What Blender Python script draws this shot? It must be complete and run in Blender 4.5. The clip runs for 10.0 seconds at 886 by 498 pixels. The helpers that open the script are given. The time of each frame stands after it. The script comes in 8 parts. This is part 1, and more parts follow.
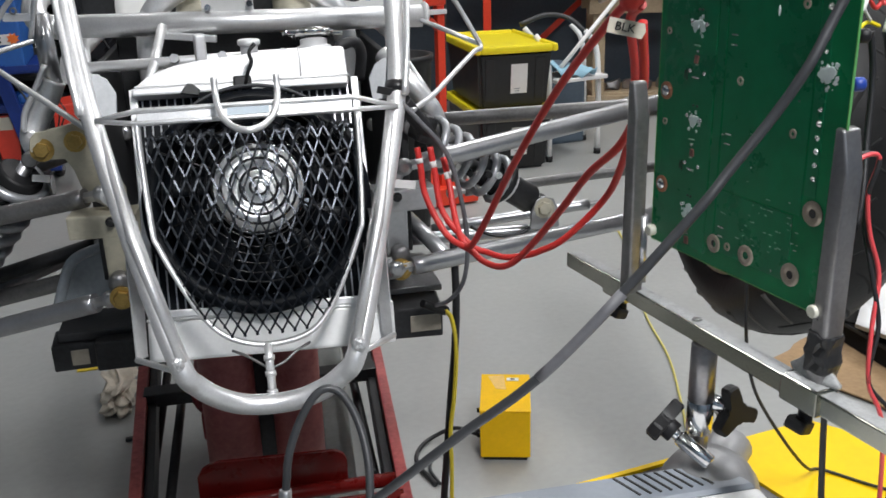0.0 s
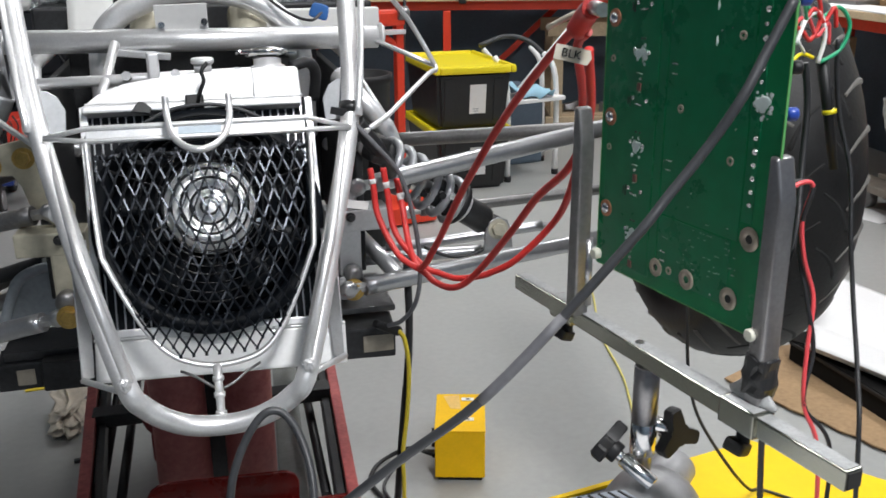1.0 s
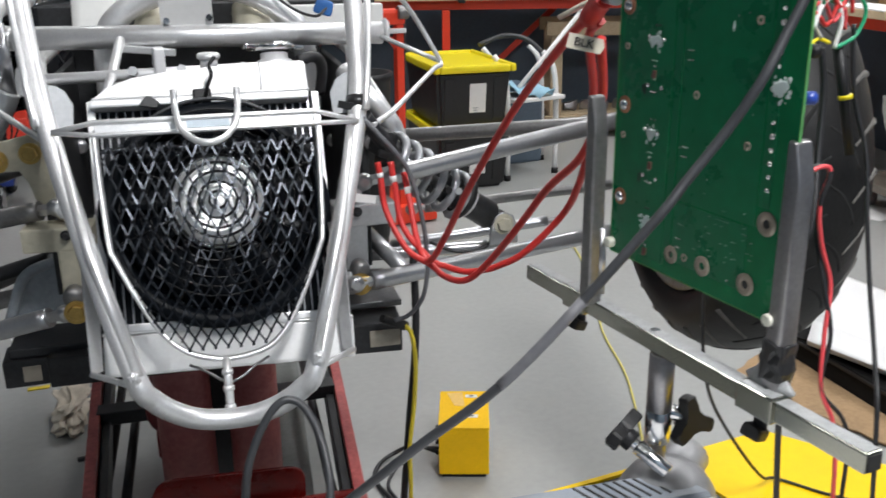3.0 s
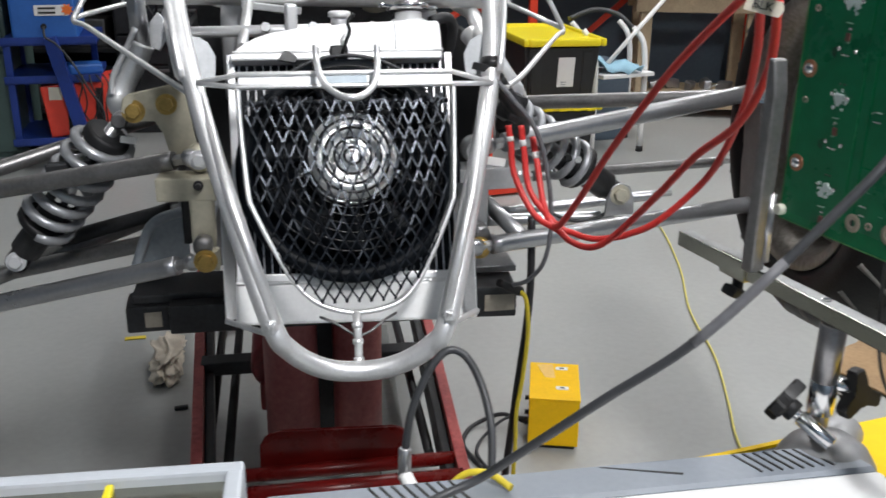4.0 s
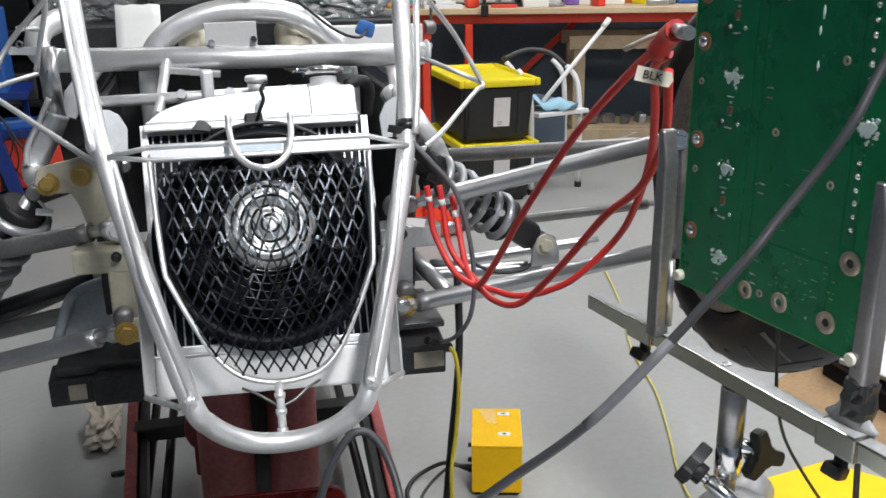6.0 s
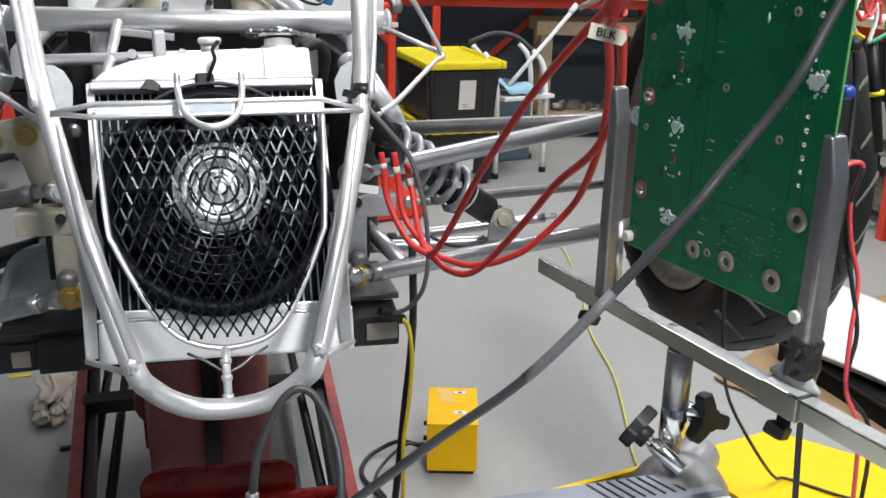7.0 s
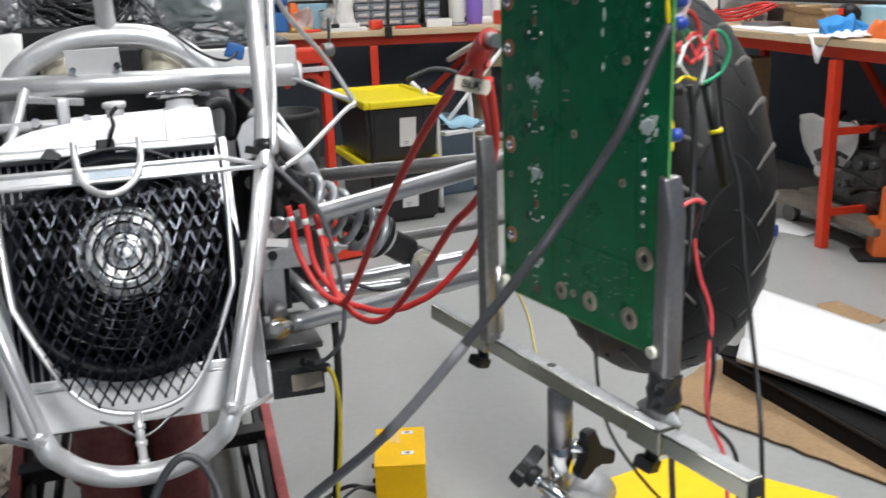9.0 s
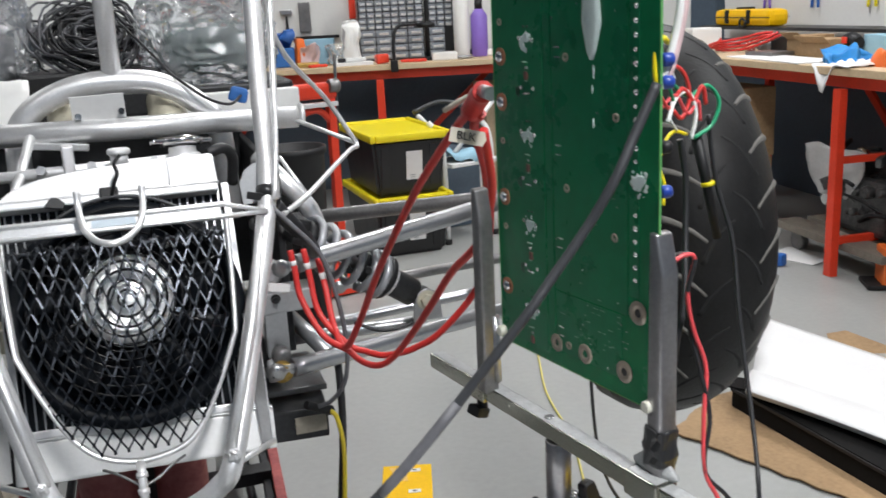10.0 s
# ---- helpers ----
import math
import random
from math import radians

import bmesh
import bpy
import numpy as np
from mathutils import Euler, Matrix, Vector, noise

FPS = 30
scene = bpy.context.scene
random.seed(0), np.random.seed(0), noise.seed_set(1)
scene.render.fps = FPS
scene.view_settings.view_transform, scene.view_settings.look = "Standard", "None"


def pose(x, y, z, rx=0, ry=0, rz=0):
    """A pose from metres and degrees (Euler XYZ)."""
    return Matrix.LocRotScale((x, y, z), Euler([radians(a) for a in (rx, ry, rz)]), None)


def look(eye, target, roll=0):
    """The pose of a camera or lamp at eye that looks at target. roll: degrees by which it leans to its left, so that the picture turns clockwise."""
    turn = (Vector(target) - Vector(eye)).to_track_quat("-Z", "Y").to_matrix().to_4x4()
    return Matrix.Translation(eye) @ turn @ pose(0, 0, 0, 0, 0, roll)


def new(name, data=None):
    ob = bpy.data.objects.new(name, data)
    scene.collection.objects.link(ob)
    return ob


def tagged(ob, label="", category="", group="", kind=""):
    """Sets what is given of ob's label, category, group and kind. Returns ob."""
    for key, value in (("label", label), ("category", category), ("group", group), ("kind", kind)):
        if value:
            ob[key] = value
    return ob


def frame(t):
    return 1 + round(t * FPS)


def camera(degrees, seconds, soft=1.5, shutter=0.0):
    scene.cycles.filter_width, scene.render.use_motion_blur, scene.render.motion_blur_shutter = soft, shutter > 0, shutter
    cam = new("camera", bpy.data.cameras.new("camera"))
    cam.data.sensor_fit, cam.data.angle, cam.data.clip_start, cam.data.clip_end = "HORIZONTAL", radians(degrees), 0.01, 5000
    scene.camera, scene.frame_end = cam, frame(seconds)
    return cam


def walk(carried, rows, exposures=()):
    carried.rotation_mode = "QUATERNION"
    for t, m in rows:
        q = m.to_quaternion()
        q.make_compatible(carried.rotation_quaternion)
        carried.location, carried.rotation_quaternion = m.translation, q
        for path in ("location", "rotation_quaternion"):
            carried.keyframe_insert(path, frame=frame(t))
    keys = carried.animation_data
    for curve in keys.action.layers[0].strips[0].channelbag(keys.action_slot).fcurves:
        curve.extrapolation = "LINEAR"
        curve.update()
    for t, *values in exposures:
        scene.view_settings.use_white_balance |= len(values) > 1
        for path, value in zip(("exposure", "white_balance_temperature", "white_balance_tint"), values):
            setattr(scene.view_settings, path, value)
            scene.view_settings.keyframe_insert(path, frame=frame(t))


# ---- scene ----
cam = camera(51.1, 10.0, soft=1.55, shutter=0.5)
PATH = [
    (0, (0.001, -1.008, 1.237), (0.381, 0.838, 0.569), -1.7),
    (0.5, (0.005, -1.009, 1.238), (0.425, 0.833, 0.584), -0.9),
    (1, (0.011, -1.013, 1.241), (0.478, 0.826, 0.609), -0.5),
    (1.5, (0.015, -1.017, 1.242), (0.514, 0.821, 0.632), 0.1),
    (2, (0.019, -1.019, 1.242), (0.527, 0.819, 0.638), -0.3),
    (2.2, (0.023, -1.013, 1.239), (0.545, 0.819, 0.631), -0.1),
    (3.3, (-0.028, -1.013, 1.227), (0.401, 0.833, 0.587), -0.5),
    (3.5, (-0.048, -1.011, 1.222), (0.347, 0.839, 0.572), -0.1),
    (4, (-0.088, -1.002, 1.217), (0.248, 0.848, 0.537), 0.7),
    (4.5, (-0.123, -0.999, 1.219), (0.184, 0.858, 0.542), 0.7),
    (5, (-0.102, -1.001, 1.23), (0.27, 0.849, 0.567), 0.2),
    (5.5, (-0.069, -1.012, 1.245), (0.367, 0.839, 0.624), -0.2),
    (5.7, (-0.06, -1.004, 1.253), (0.377, 0.846, 0.633), -0.7),
    (6.8, (-0.026, -0.996, 1.227), (0.47, 0.857, 0.662), 0.6),
    (7, (-0.029, -0.995, 1.221), (0.484, 0.831, 0.587), 1.1),
    (7.5, (-0.037, -1.003, 1.236), (0.405, 0.852, 0.632), -0.1),
    (8, (-0.031, -1.006, 1.238), (0.402, 0.86, 0.664), -0.7),
    (8.5, (-0.009, -1.01, 1.235), (0.474, 0.84, 0.649), -1.3),
    (9, (0.037, -1.023, 1.241), (0.631, 0.8, 0.672), -2.2),
    (9.5, (0.061, -1.026, 1.252), (0.684, 0.796, 0.713), -2.5),
    (10, (0.049, -1.025, 1.26), (0.631, 0.82, 0.751), -3.0),
]
walk(cam, [(t, look(eye, target, roll)) for t, eye, target, roll in PATH], [(0.0, -0.02), (0.5, 0.06), (2.0, 0.05), (3.5, 0.07), (5.0, 0.10), (7.0, 0.18), (8.5, 0.13), (9.5, 0.06), (10.0, 0.08)])

# ---- world, lamps, exposure ----
world = bpy.data.worlds.new("hall_air")
scene.world = world
world.use_nodes = True
world.node_tree.nodes["Background"].inputs[0].default_value = (0.80, 0.90, 1.0, 1)
world.node_tree.nodes["Background"].inputs[1].default_value = 0.012
scene.view_settings.exposure = 0.08

CEILING = 3.6
LAMPS = [(-1.5, -1.2, 2.5), (0.65, -2.1, 140), (-2.0, 3.2, 9), (1.0, 2.0, 34), (3.0, 0.4, 34), (2.7, 3.0, 50), (0.6, 4.0, 26)]

# ---- materials ----


def material(name, color, rough=0.5, metal=0.0, vary=0.15, big=3.0, fine=60.0, bump=0.1, coat=0.0, dark=None, spec=0.5, random_vary=0.0):
    """A surface with stains at one scale, grain at another, and fine relief, in metres."""
    m = bpy.data.materials.new(name)
    m.use_nodes = True
    t = m.node_tree
    b = t.nodes["Principled BSDF"]
    b.inputs["Roughness"].default_value = rough
    b.inputs["Metallic"].default_value = metal
    b.inputs["Specular IOR Level"].default_value = spec
    b.inputs["Coat Weight"].default_value = coat
    b.inputs["Coat Roughness"].default_value = 0.08
    geo = t.nodes.new("ShaderNodeNewGeometry")
    n1 = t.nodes.new("ShaderNodeTexNoise")
    n1.inputs["Scale"].default_value, n1.inputs["Detail"].default_value, n1.inputs["Roughness"].default_value = big, 6, 0.65
    n2 = t.nodes.new("ShaderNodeTexNoise")
    n2.inputs["Scale"].default_value, n2.inputs["Detail"].default_value = fine, 3
    t.links.new(geo.outputs["Position"], n1.inputs["Vector"])
    t.links.new(geo.outputs["Position"], n2.inputs["Vector"])
    mix = t.nodes.new("ShaderNodeMath")
    mix.operation = "MULTIPLY_ADD"
    mix.inputs[1].default_value = 0.35
    t.links.new(n2.outputs["Fac"], mix.inputs[0])
    half = t.nodes.new("ShaderNodeMath")
    half.operation = "MULTIPLY"
    half.inputs[1].default_value = 0.65
    t.links.new(n1.outputs["Fac"], half.inputs[0])
    t.links.new(half.outputs[0], mix.inputs[2])
    ramp = t.nodes.new("ShaderNodeMapRange")
    ramp.inputs["From Min"].default_value, ramp.inputs["From Max"].default_value = 0.32, 0.68
    t.links.new(mix.outputs[0], ramp.inputs["Value"])
    col = t.nodes.new("ShaderNodeMix")
    col.data_type = "RGBA"
    lo = dark if dark else tuple(c * (1 - vary) for c in color)
    hi = tuple(min(1.0, c * (1 + vary * 0.6)) for c in color)
    col.inputs[6].default_value, col.inputs[7].default_value = (*lo, 1), (*hi, 1)
    t.links.new(ramp.outputs[0], col.inputs[0])
    out = col.outputs[2]
    if random_vary:
        info = t.nodes.new("ShaderNodeObjectInfo")
        hsv = t.nodes.new("ShaderNodeHueSaturation")
        rng = t.nodes.new("ShaderNodeMapRange")
        rng.inputs["To Min"].default_value, rng.inputs["To Max"].default_value = 1 - random_vary, 1 + random_vary
        t.links.new(info.outputs["Random"], rng.inputs["Value"])
        t.links.new(rng.outputs[0], hsv.inputs["Value"])
        t.links.new(out, hsv.inputs["Color"])
        out = hsv.outputs["Color"]
    t.links.new(out, b.inputs["Base Color"])
    rr = t.nodes.new("ShaderNodeMapRange")
    rr.inputs["To Min"].default_value, rr.inputs["To Max"].default_value = max(0.02, rough - 0.10), min(1, rough + 0.12)
    t.links.new(n1.outputs["Fac"], rr.inputs["Value"])
    t.links.new(rr.outputs[0], b.inputs["Roughness"])
    if bump:
        bp = t.nodes.new("ShaderNodeBump")
        bp.inputs["Strength"].default_value, bp.inputs["Distance"].default_value = bump, 0.002
        t.links.new(mix.outputs[0], bp.inputs["Height"])
        t.links.new(bp.outputs["Normal"], b.inputs["Normal"])
    return m


SILVER = material("silver_paint", (0.85, 0.85, 0.855), 0.36, 0.68, 0.14, 22, 320, 0.07, coat=0.0)
ALU = material("cast_aluminium", (0.80, 0.80, 0.81), 0.42, 0.55, 0.07, 9, 240, 0.06)
TANK = material("welded_aluminium", (0.82, 0.82, 0.815), 0.42, 0.25, 0.08, 12, 200, 0.05)
STEEL = material("bare_steel", (0.52, 0.52, 0.53), 0.30, 0.9, 0.22, 22, 300, 0.10)
UPRIGHT = material("smoke_grey_steel", (0.34, 0.33, 0.335), 0.30, 0.9, 0.22, 22, 300, 0.10)
DARKSTEEL = material("dark_mill_steel", (0.24, 0.235, 0.235), 0.38, 0.75, 0.30, 18, 200, 0.15)
ARM = material("satin_grey_steel", (0.45, 0.455, 0.47), 0.30, 0.85, 0.15, 12, 150, 0.06)
ZINC = material("zinc_plate", (0.31, 0.31, 0.255), 0.22, 0.95, 0.25, 26, 260, 0.10, dark=(0.33, 0.33, 0.29))
CHROME = material("chrome", (0.78, 0.78, 0.78), 0.14, 1.0, 0.08, 30, 200, 0.03)
GOLD = material("yellow_zinc_bolt", (0.50, 0.33, 0.10), 0.36, 0.8, 0.35, 60, 300, 0.15)
CREAM = material("weathered_zinc_bracket", (0.50, 0.47, 0.37), 0.48, 0.35, 0.22, 16, 120, 0.12)
BLACK = material("black_plastic", (0.012, 0.012, 0.013), 0.48, 0.0, 0.4, 12, 140, 0.12, spec=0.35)
MESHBLACK = material("burnished_black_mesh", (0.048, 0.052, 0.060), 0.33, 1.0, 0.35, 40, 300, 0.05)
GLOSSBLACK = material("gloss_black_enamel", (0.008, 0.0115, 0.017), 0.20, 0.0, 0.3, 20, 200, 0.05, coat=0.0, spec=1.0)
BLACKSTEEL = material("black_painted_steel", (0.030, 0.031, 0.034), 0.45, 0.2, 0.5, 10, 140, 0.20, dark=(0.012, 0.012, 0.012))
RUBBER = material("tyre_rubber", (0.011, 0.0105, 0.0105), 0.48, 0.0, 0.6, 14, 190, 0.6, dark=(0.004, 0.004, 0.004), spec=0.28)
SPRING = material("grey_spring_steel", (0.42, 0.43, 0.45), 0.35, 0.55, 0.22, 18, 150, 0.10)
REDSTEEL = material("red_painted_steel", (0.33, 0.030, 0.034), 0.38, 0.0, 0.35, 9, 110, 0.15, coat=0.15, dark=(0.16, 0.016, 0.018))
# Dusty red, lightened so the rails' pink highlight is in the colour.
DUSTYLITRED = material("dusty_red_with_rail_highlight", (0.50, 0.115, 0.105), 0.42, 0.0, 0.25, 9, 110, 0.12, dark=(0.24, 0.03, 0.032))
REDBENCH = material("bright_red_bench_paint", (0.74, 0.050, 0.018), 0.40, 0.0, 0.18, 6, 90, 0.08)
REDCABLE = material("red_silicone_insulation", (0.60, 0.034, 0.030), 0.42, 0.0, 0.12, 30, 200, 0.06)
PINKRED = material("thin_red_wire_insulation", (0.72, 0.075, 0.085), 0.40, 0.0, 0.1, 30, 200, 0.05)
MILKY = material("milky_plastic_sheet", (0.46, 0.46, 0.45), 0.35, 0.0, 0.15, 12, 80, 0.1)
GREYCABLE = material("grey_rubber_cable", (0.036, 0.038, 0.042), 0.46, 0.0, 0.25, 25, 220, 0.12)
LIGHTCABLE = material("pale_grey_cable", (0.13, 0.13, 0.14), 0.50, 0.0, 0.2, 25, 200, 0.06)
BLACKCABLE = material("black_rubber_cable", (0.016, 0.016, 0.018), 0.50, 0.0, 0.3, 25, 200, 0.08)
YELLOWCABLE = material("yellow_extension_cord", (0.75, 0.58, 0.04), 0.45, 0.0, 0.15, 25, 200, 0.06)
PALECORD = material("faded_yellow_cord", (0.66, 0.58, 0.16), 0.55, 0.0, 0.2, 25, 200, 0.06)
YELLOW = material("yellow_polypropylene", (0.80, 0.66, 0.01), 0.40, 0.0, 0.08, 8, 120, 0.05)
YELLOWSTEEL = material("yellow_enamelled_steel", (0.84, 0.49, 0.0), 0.42, 0.0, 0.10, 14, 120, 0.03, spec=0.3)
BROWNPART = material("brown_film_component", (0.16, 0.07, 0.055), 0.45, 0.0, 0.3, 200, 600, 0.1)
BLUEGLOVE = material("bright_blue_nitrile", (0.02, 0.24, 0.62), 0.5, 0.0, 0.2, 30, 160, 0.1)
EPOXY = material("smeared_grey_epoxy", (0.36, 0.37, 0.37), 0.42, 0.0, 0.30, 120, 500, 0.25)
WORNYELLOW = material("worn_yellow_enamel", (0.78, 0.50, 0.14), 0.5, 0.0, 0.15, 30, 160, 0.04)
YELLOWTOP = material("yellow_sheet", (0.80, 0.52, 0.0), 0.55, 0.0, 0.08, 6, 90, 0.05, spec=0.2)
TOTE = material("black_tote_plastic", (0.014, 0.014, 0.015), 0.38, 0.0, 0.4, 7, 90, 0.10)
BLUE = material("blue_painted_steel", (0.010, 0.036, 0.22), 0.42, 0.0, 0.25, 8, 100, 0.08)
BLUEPANEL = material("blue_welder_panel", (0.025, 0.12, 0.42), 0.42, 0.0, 0.15, 8, 100, 0.06)
REDBOX = material("red_plastic_case", (0.75, 0.055, 0.030), 0.45, 0.0, 0.12, 9, 100, 0.06)
CARD = material("brown_cardboard", (0.36, 0.235, 0.125), 0.85, 0.0, 0.32, 5, 70, 0.25)
PAPER = material("white_foam_board", (0.75, 0.75, 0.75), 0.65, 0.0, 0.04, 5, 80, 0.04)
MATTEBLACK = material("matte_near_black", (0.011, 0.0105, 0.0105), 0.85, 0.0, 0.3, 12, 120, 0.2, spec=0.15)
PLY = material("plywood_top", (0.58, 0.44, 0.28), 0.6, 0.0, 0.2, 5, 70, 0.12)
LUMBER = material("rough_lumber", (0.40, 0.31, 0.20), 0.75, 0.0, 0.3, 9, 90, 0.3)
GREYWOOD = material("weathered_grey_wood", (0.19, 0.165, 0.135), 0.8, 0.0, 0.3, 9, 90, 0.3)
WHITE = material("white_plastic", (0.78, 0.78, 0.76), 0.40, 0.0, 0.05, 10, 100, 0.04)
WHITEPAINT = material("white_painted_steel", (0.75, 0.75, 0.74), 0.38, 0.0, 0.08, 10, 100, 0.04)
GREYPLASTIC = material("blue_grey_instrument_case", (0.22, 0.245, 0.28), 0.48, 0.0, 0.10, 9, 190, 0.10)
PALEPLASTIC = material("pale_instrument_face", (0.72, 0.72, 0.72), 0.42, 0.0, 0.05, 9, 150, 0.05)
RIMGREY = material("pale_grey_tray_paint", (0.46, 0.49, 0.53), 0.42, 0.0, 0.06, 10, 150, 0.05)
TABLEGREY = material("dark_grey_table_laminate", (0.10, 0.10, 0.105), 0.5, 0.0, 0.15, 8, 120, 0.08)
DOME = material("cast_grey_base", (0.30, 0.30, 0.305), 0.42, 0.4, 0.2, 16, 150, 0.12)
TAPE = material("black_cloth_tape", (0.020, 0.020, 0.021), 0.33, 0.0, 0.3, 30, 150, 0.25)
BLUERAG = material("blue_paper_towel", (0.30, 0.50, 0.62), 0.85, 0.0, 0.12, 10, 120, 0.15)
BLUETAPE = material("blue_masking_tape", (0.03, 0.14, 0.42), 0.7, 0.0, 0.15, 20, 120, 0.1)
RAG = material("cream_shop_rag", (0.60, 0.54, 0.45), 0.92, 0.0, 0.22, 18, 200, 0.35)
ORANGE = material("orange_plastic", (0.80, 0.17, 0.03), 0.45, 0.0, 0.1, 10, 100, 0.05)
PURPLE = material("purple_plastic", (0.22, 0.13, 0.50), 0.45, 0.0, 0.1, 10, 100, 0.05)
GREENGREY = material("green_grey_cabinet_paint", (0.085, 0.135, 0.125), 0.45, 0.0, 0.18, 5, 90, 0.06)
LABEL = material("white_paper_label", (0.72, 0.71, 0.70), 0.6, 0.0, 0.06, 20, 150, 0.05)
CREAMTAPE = material("cream_masking_tape", (0.72, 0.66, 0.55), 0.7, 0.0, 0.08, 20, 150, 0.08)
INK = material("black_ink", (0.02, 0.02, 0.02), 0.6, 0.0, 0.1, 30, 100, 0.0)
TANLENS = material("dusty_tan_reflector", (0.36, 0.32, 0.26), 0.45, 0.0, 0.2, 30, 150, 0.1)
PCB = material("green_solder_mask", (0.004, 0.186, 0.066), 0.26, 0.0, 0.26, 10, 60, 0.05, coat=0.14, spec=0.34)
PCBEDGE = material("laminate_edge", (0.10, 0.34, 0.10), 0.5, 0.0, 0.15, 40, 200, 0.05)
TRACE = material("dark_masked_trace", (0.0034, 0.155, 0.062), 0.28, 0.0, 0.2, 20, 80, 0.05, coat=0.22, spec=0.38)
SOLDER = material("solder", (0.72, 0.72, 0.70), 0.25, 0.9, 0.2, 60, 300, 0.15)
PADRING = material("tinned_copper_pad", (0.42, 0.36, 0.29), 0.40, 0.6, 0.25, 60, 300, 0.12)
SILK = material("white_silkscreen", (0.22, 0.36, 0.28), 0.6, 0.0, 0.1, 40, 200, 0.0)
GLUE = material("hardened_white_glue", (0.60, 0.70, 0.68), 0.45, 0.0, 0.15, 60, 220, 0.25)
NYLON = material("ivory_nylon", (0.74, 0.73, 0.62), 0.40, 0.0, 0.08, 60, 200, 0.05)
COPPER = material("copper", (0.55, 0.24, 0.14), 0.35, 0.8, 0.2, 40, 200, 0.1)
WALLWHITE = material("white_pegboard", (0.70, 0.70, 0.68), 0.55, 0.0, 0.06, 3, 60, 0.05)
WALLBLUE = material("slate_blue_wall_paint", (0.095, 0.130, 0.170), 0.6, 0.0, 0.2, 2, 60, 0.06)
CEIL = material("white_ceiling_panels", (0.62, 0.62, 0.60), 0.75, 0.0, 0.08, 2, 50, 0.05)
GREEN = material("green_wire_insulation", (0.02, 0.34, 0.16), 0.4, 0.0, 0.1, 30, 200, 0.05)
BLUEPART = material("blue_capacitor_coat", (0.02, 0.06, 0.34), 0.35, 0.0, 0.1, 40, 200, 0.05)
PINKWIRE = material("pale_pink_wire_insulation", (0.68, 0.50, 0.50), 0.4, 0.0, 0.1, 30, 200, 0.05)
ENGINE = material("oily_cast_metal", (0.12, 0.12, 0.12), 0.30, 0.65, 0.7, 14, 90, 0.3)
SMOKE = material("clear_drawer_plastic", (0.24, 0.26, 0.29), 0.25, 0.0, 0.2, 20, 100, 0.05)


def floor_material():
    m = material("grey_epoxy_floor", (0.345, 0.352, 0.340), 0.40, 0.0, 0.10, 1.6, 45, 0.10, dark=(0.300, 0.306, 0.296))
    t = m.node_tree
    b = t.nodes["Principled BSDF"]
    base = b.inputs["Base Color"].links[0].from_socket
    geo = t.nodes.new("ShaderNodeNewGeometry")
    spots = t.nodes.new("ShaderNodeTexVoronoi")
    spots.inputs["Scale"].default_value = 2.3
    t.links.new(geo.outputs["Position"], spots.inputs["Vector"])
    r = t.nodes.new("ShaderNodeMapRange")
    r.inputs["From Min"].default_value, r.inputs["From Max"].default_value = 0.02, 0.05
    r.inputs["To Min"].default_value, r.inputs["To Max"].default_value = 0.7, 0.0
    t.links.new(spots.outputs["Distance"], r.inputs["Value"])
    mix = t.nodes.new("ShaderNodeMix")
    mix.data_type = "RGBA"
    mix.inputs[7].default_value = (0.24, 0.235, 0.22, 1)
    t.links.new(r.outputs[0], mix.inputs[0])
    t.links.new(base, mix.inputs[6])
    t.links.new(mix.outputs[2], b.inputs["Base Color"])
    return m


def clear_film():
    m = material("clear_plastic_film", (0.88, 0.90, 0.92), 0.07, 0.0, 0.04, 30, 90, 0.6)
    b = m.node_tree.nodes["Principled BSDF"]
    b.inputs["Transmission Weight"].default_value = 0.80
    b.inputs["IOR"].default_value = 1.35
    return m


RIM = material("dusty_wheel_rim", (0.36, 0.34, 0.31), 0.42, 0.6, 0.35, 14, 120, 0.15, dark=(0.16, 0.14, 0.12))
FANBLACK = material("black_fan_plastic", (0.004, 0.0055, 0.008), 0.42, 0.0, 0.3, 12, 140, 0.08, spec=0.12)
COLUMNRED = material("dust_coated_red_paint", (0.40, 0.135, 0.125), 0.55, 0.0, 0.3, 7, 90, 0.12, dark=(0.24, 0.05, 0.05))
FLOORSHADE = material("shaded_floor_grey", (0.20, 0.21, 0.20), 0.6, 0.0, 0.25, 9, 110, 0.08)
# Shaded copy of the lift's red: plate and cross tubes carry shade as colour.
SHADEDRED = material("shaded_glossy_red_paint", (0.14, 0.007, 0.006), 0.28, 0.0, 0.30, 9, 110, 0.06, coat=0.0, spec=0.3)
GUSSET = material("blue_grey_primer", (0.30, 0.33, 0.36), 0.42, 0.35, 0.25, 16, 120, 0.12)
PLATE = material("grey_metal_plate", (0.46, 0.47, 0.48), 0.40, 0.5, 0.14, 20, 160, 0.08)
LIPHIGHLIGHT = material("drawer_lip_highlight", (0.85, 0.87, 0.90), 0.18, 0.0, 0.15, 40, 160, 0.03, spec=0.7)
FANGLOSS = material("glossy_fan_guard_plastic", (0.005, 0.005, 0.006), 0.26, 0.0, 0.3, 12, 140, 0.05, spec=0.3)
CAN = material("bright_motor_can", (0.95, 0.955, 0.96), 0.36, 0.55, 0.05, 20, 200, 0.04, spec=0.8)
STICKER = material("faded_pale_blue_sticker", (0.60, 0.69, 0.76), 0.5, 0.0, 0.12, 30, 150, 0.04)
FLOOR = floor_material()
FILM = clear_film()

# ---- building tools ----
V = Vector


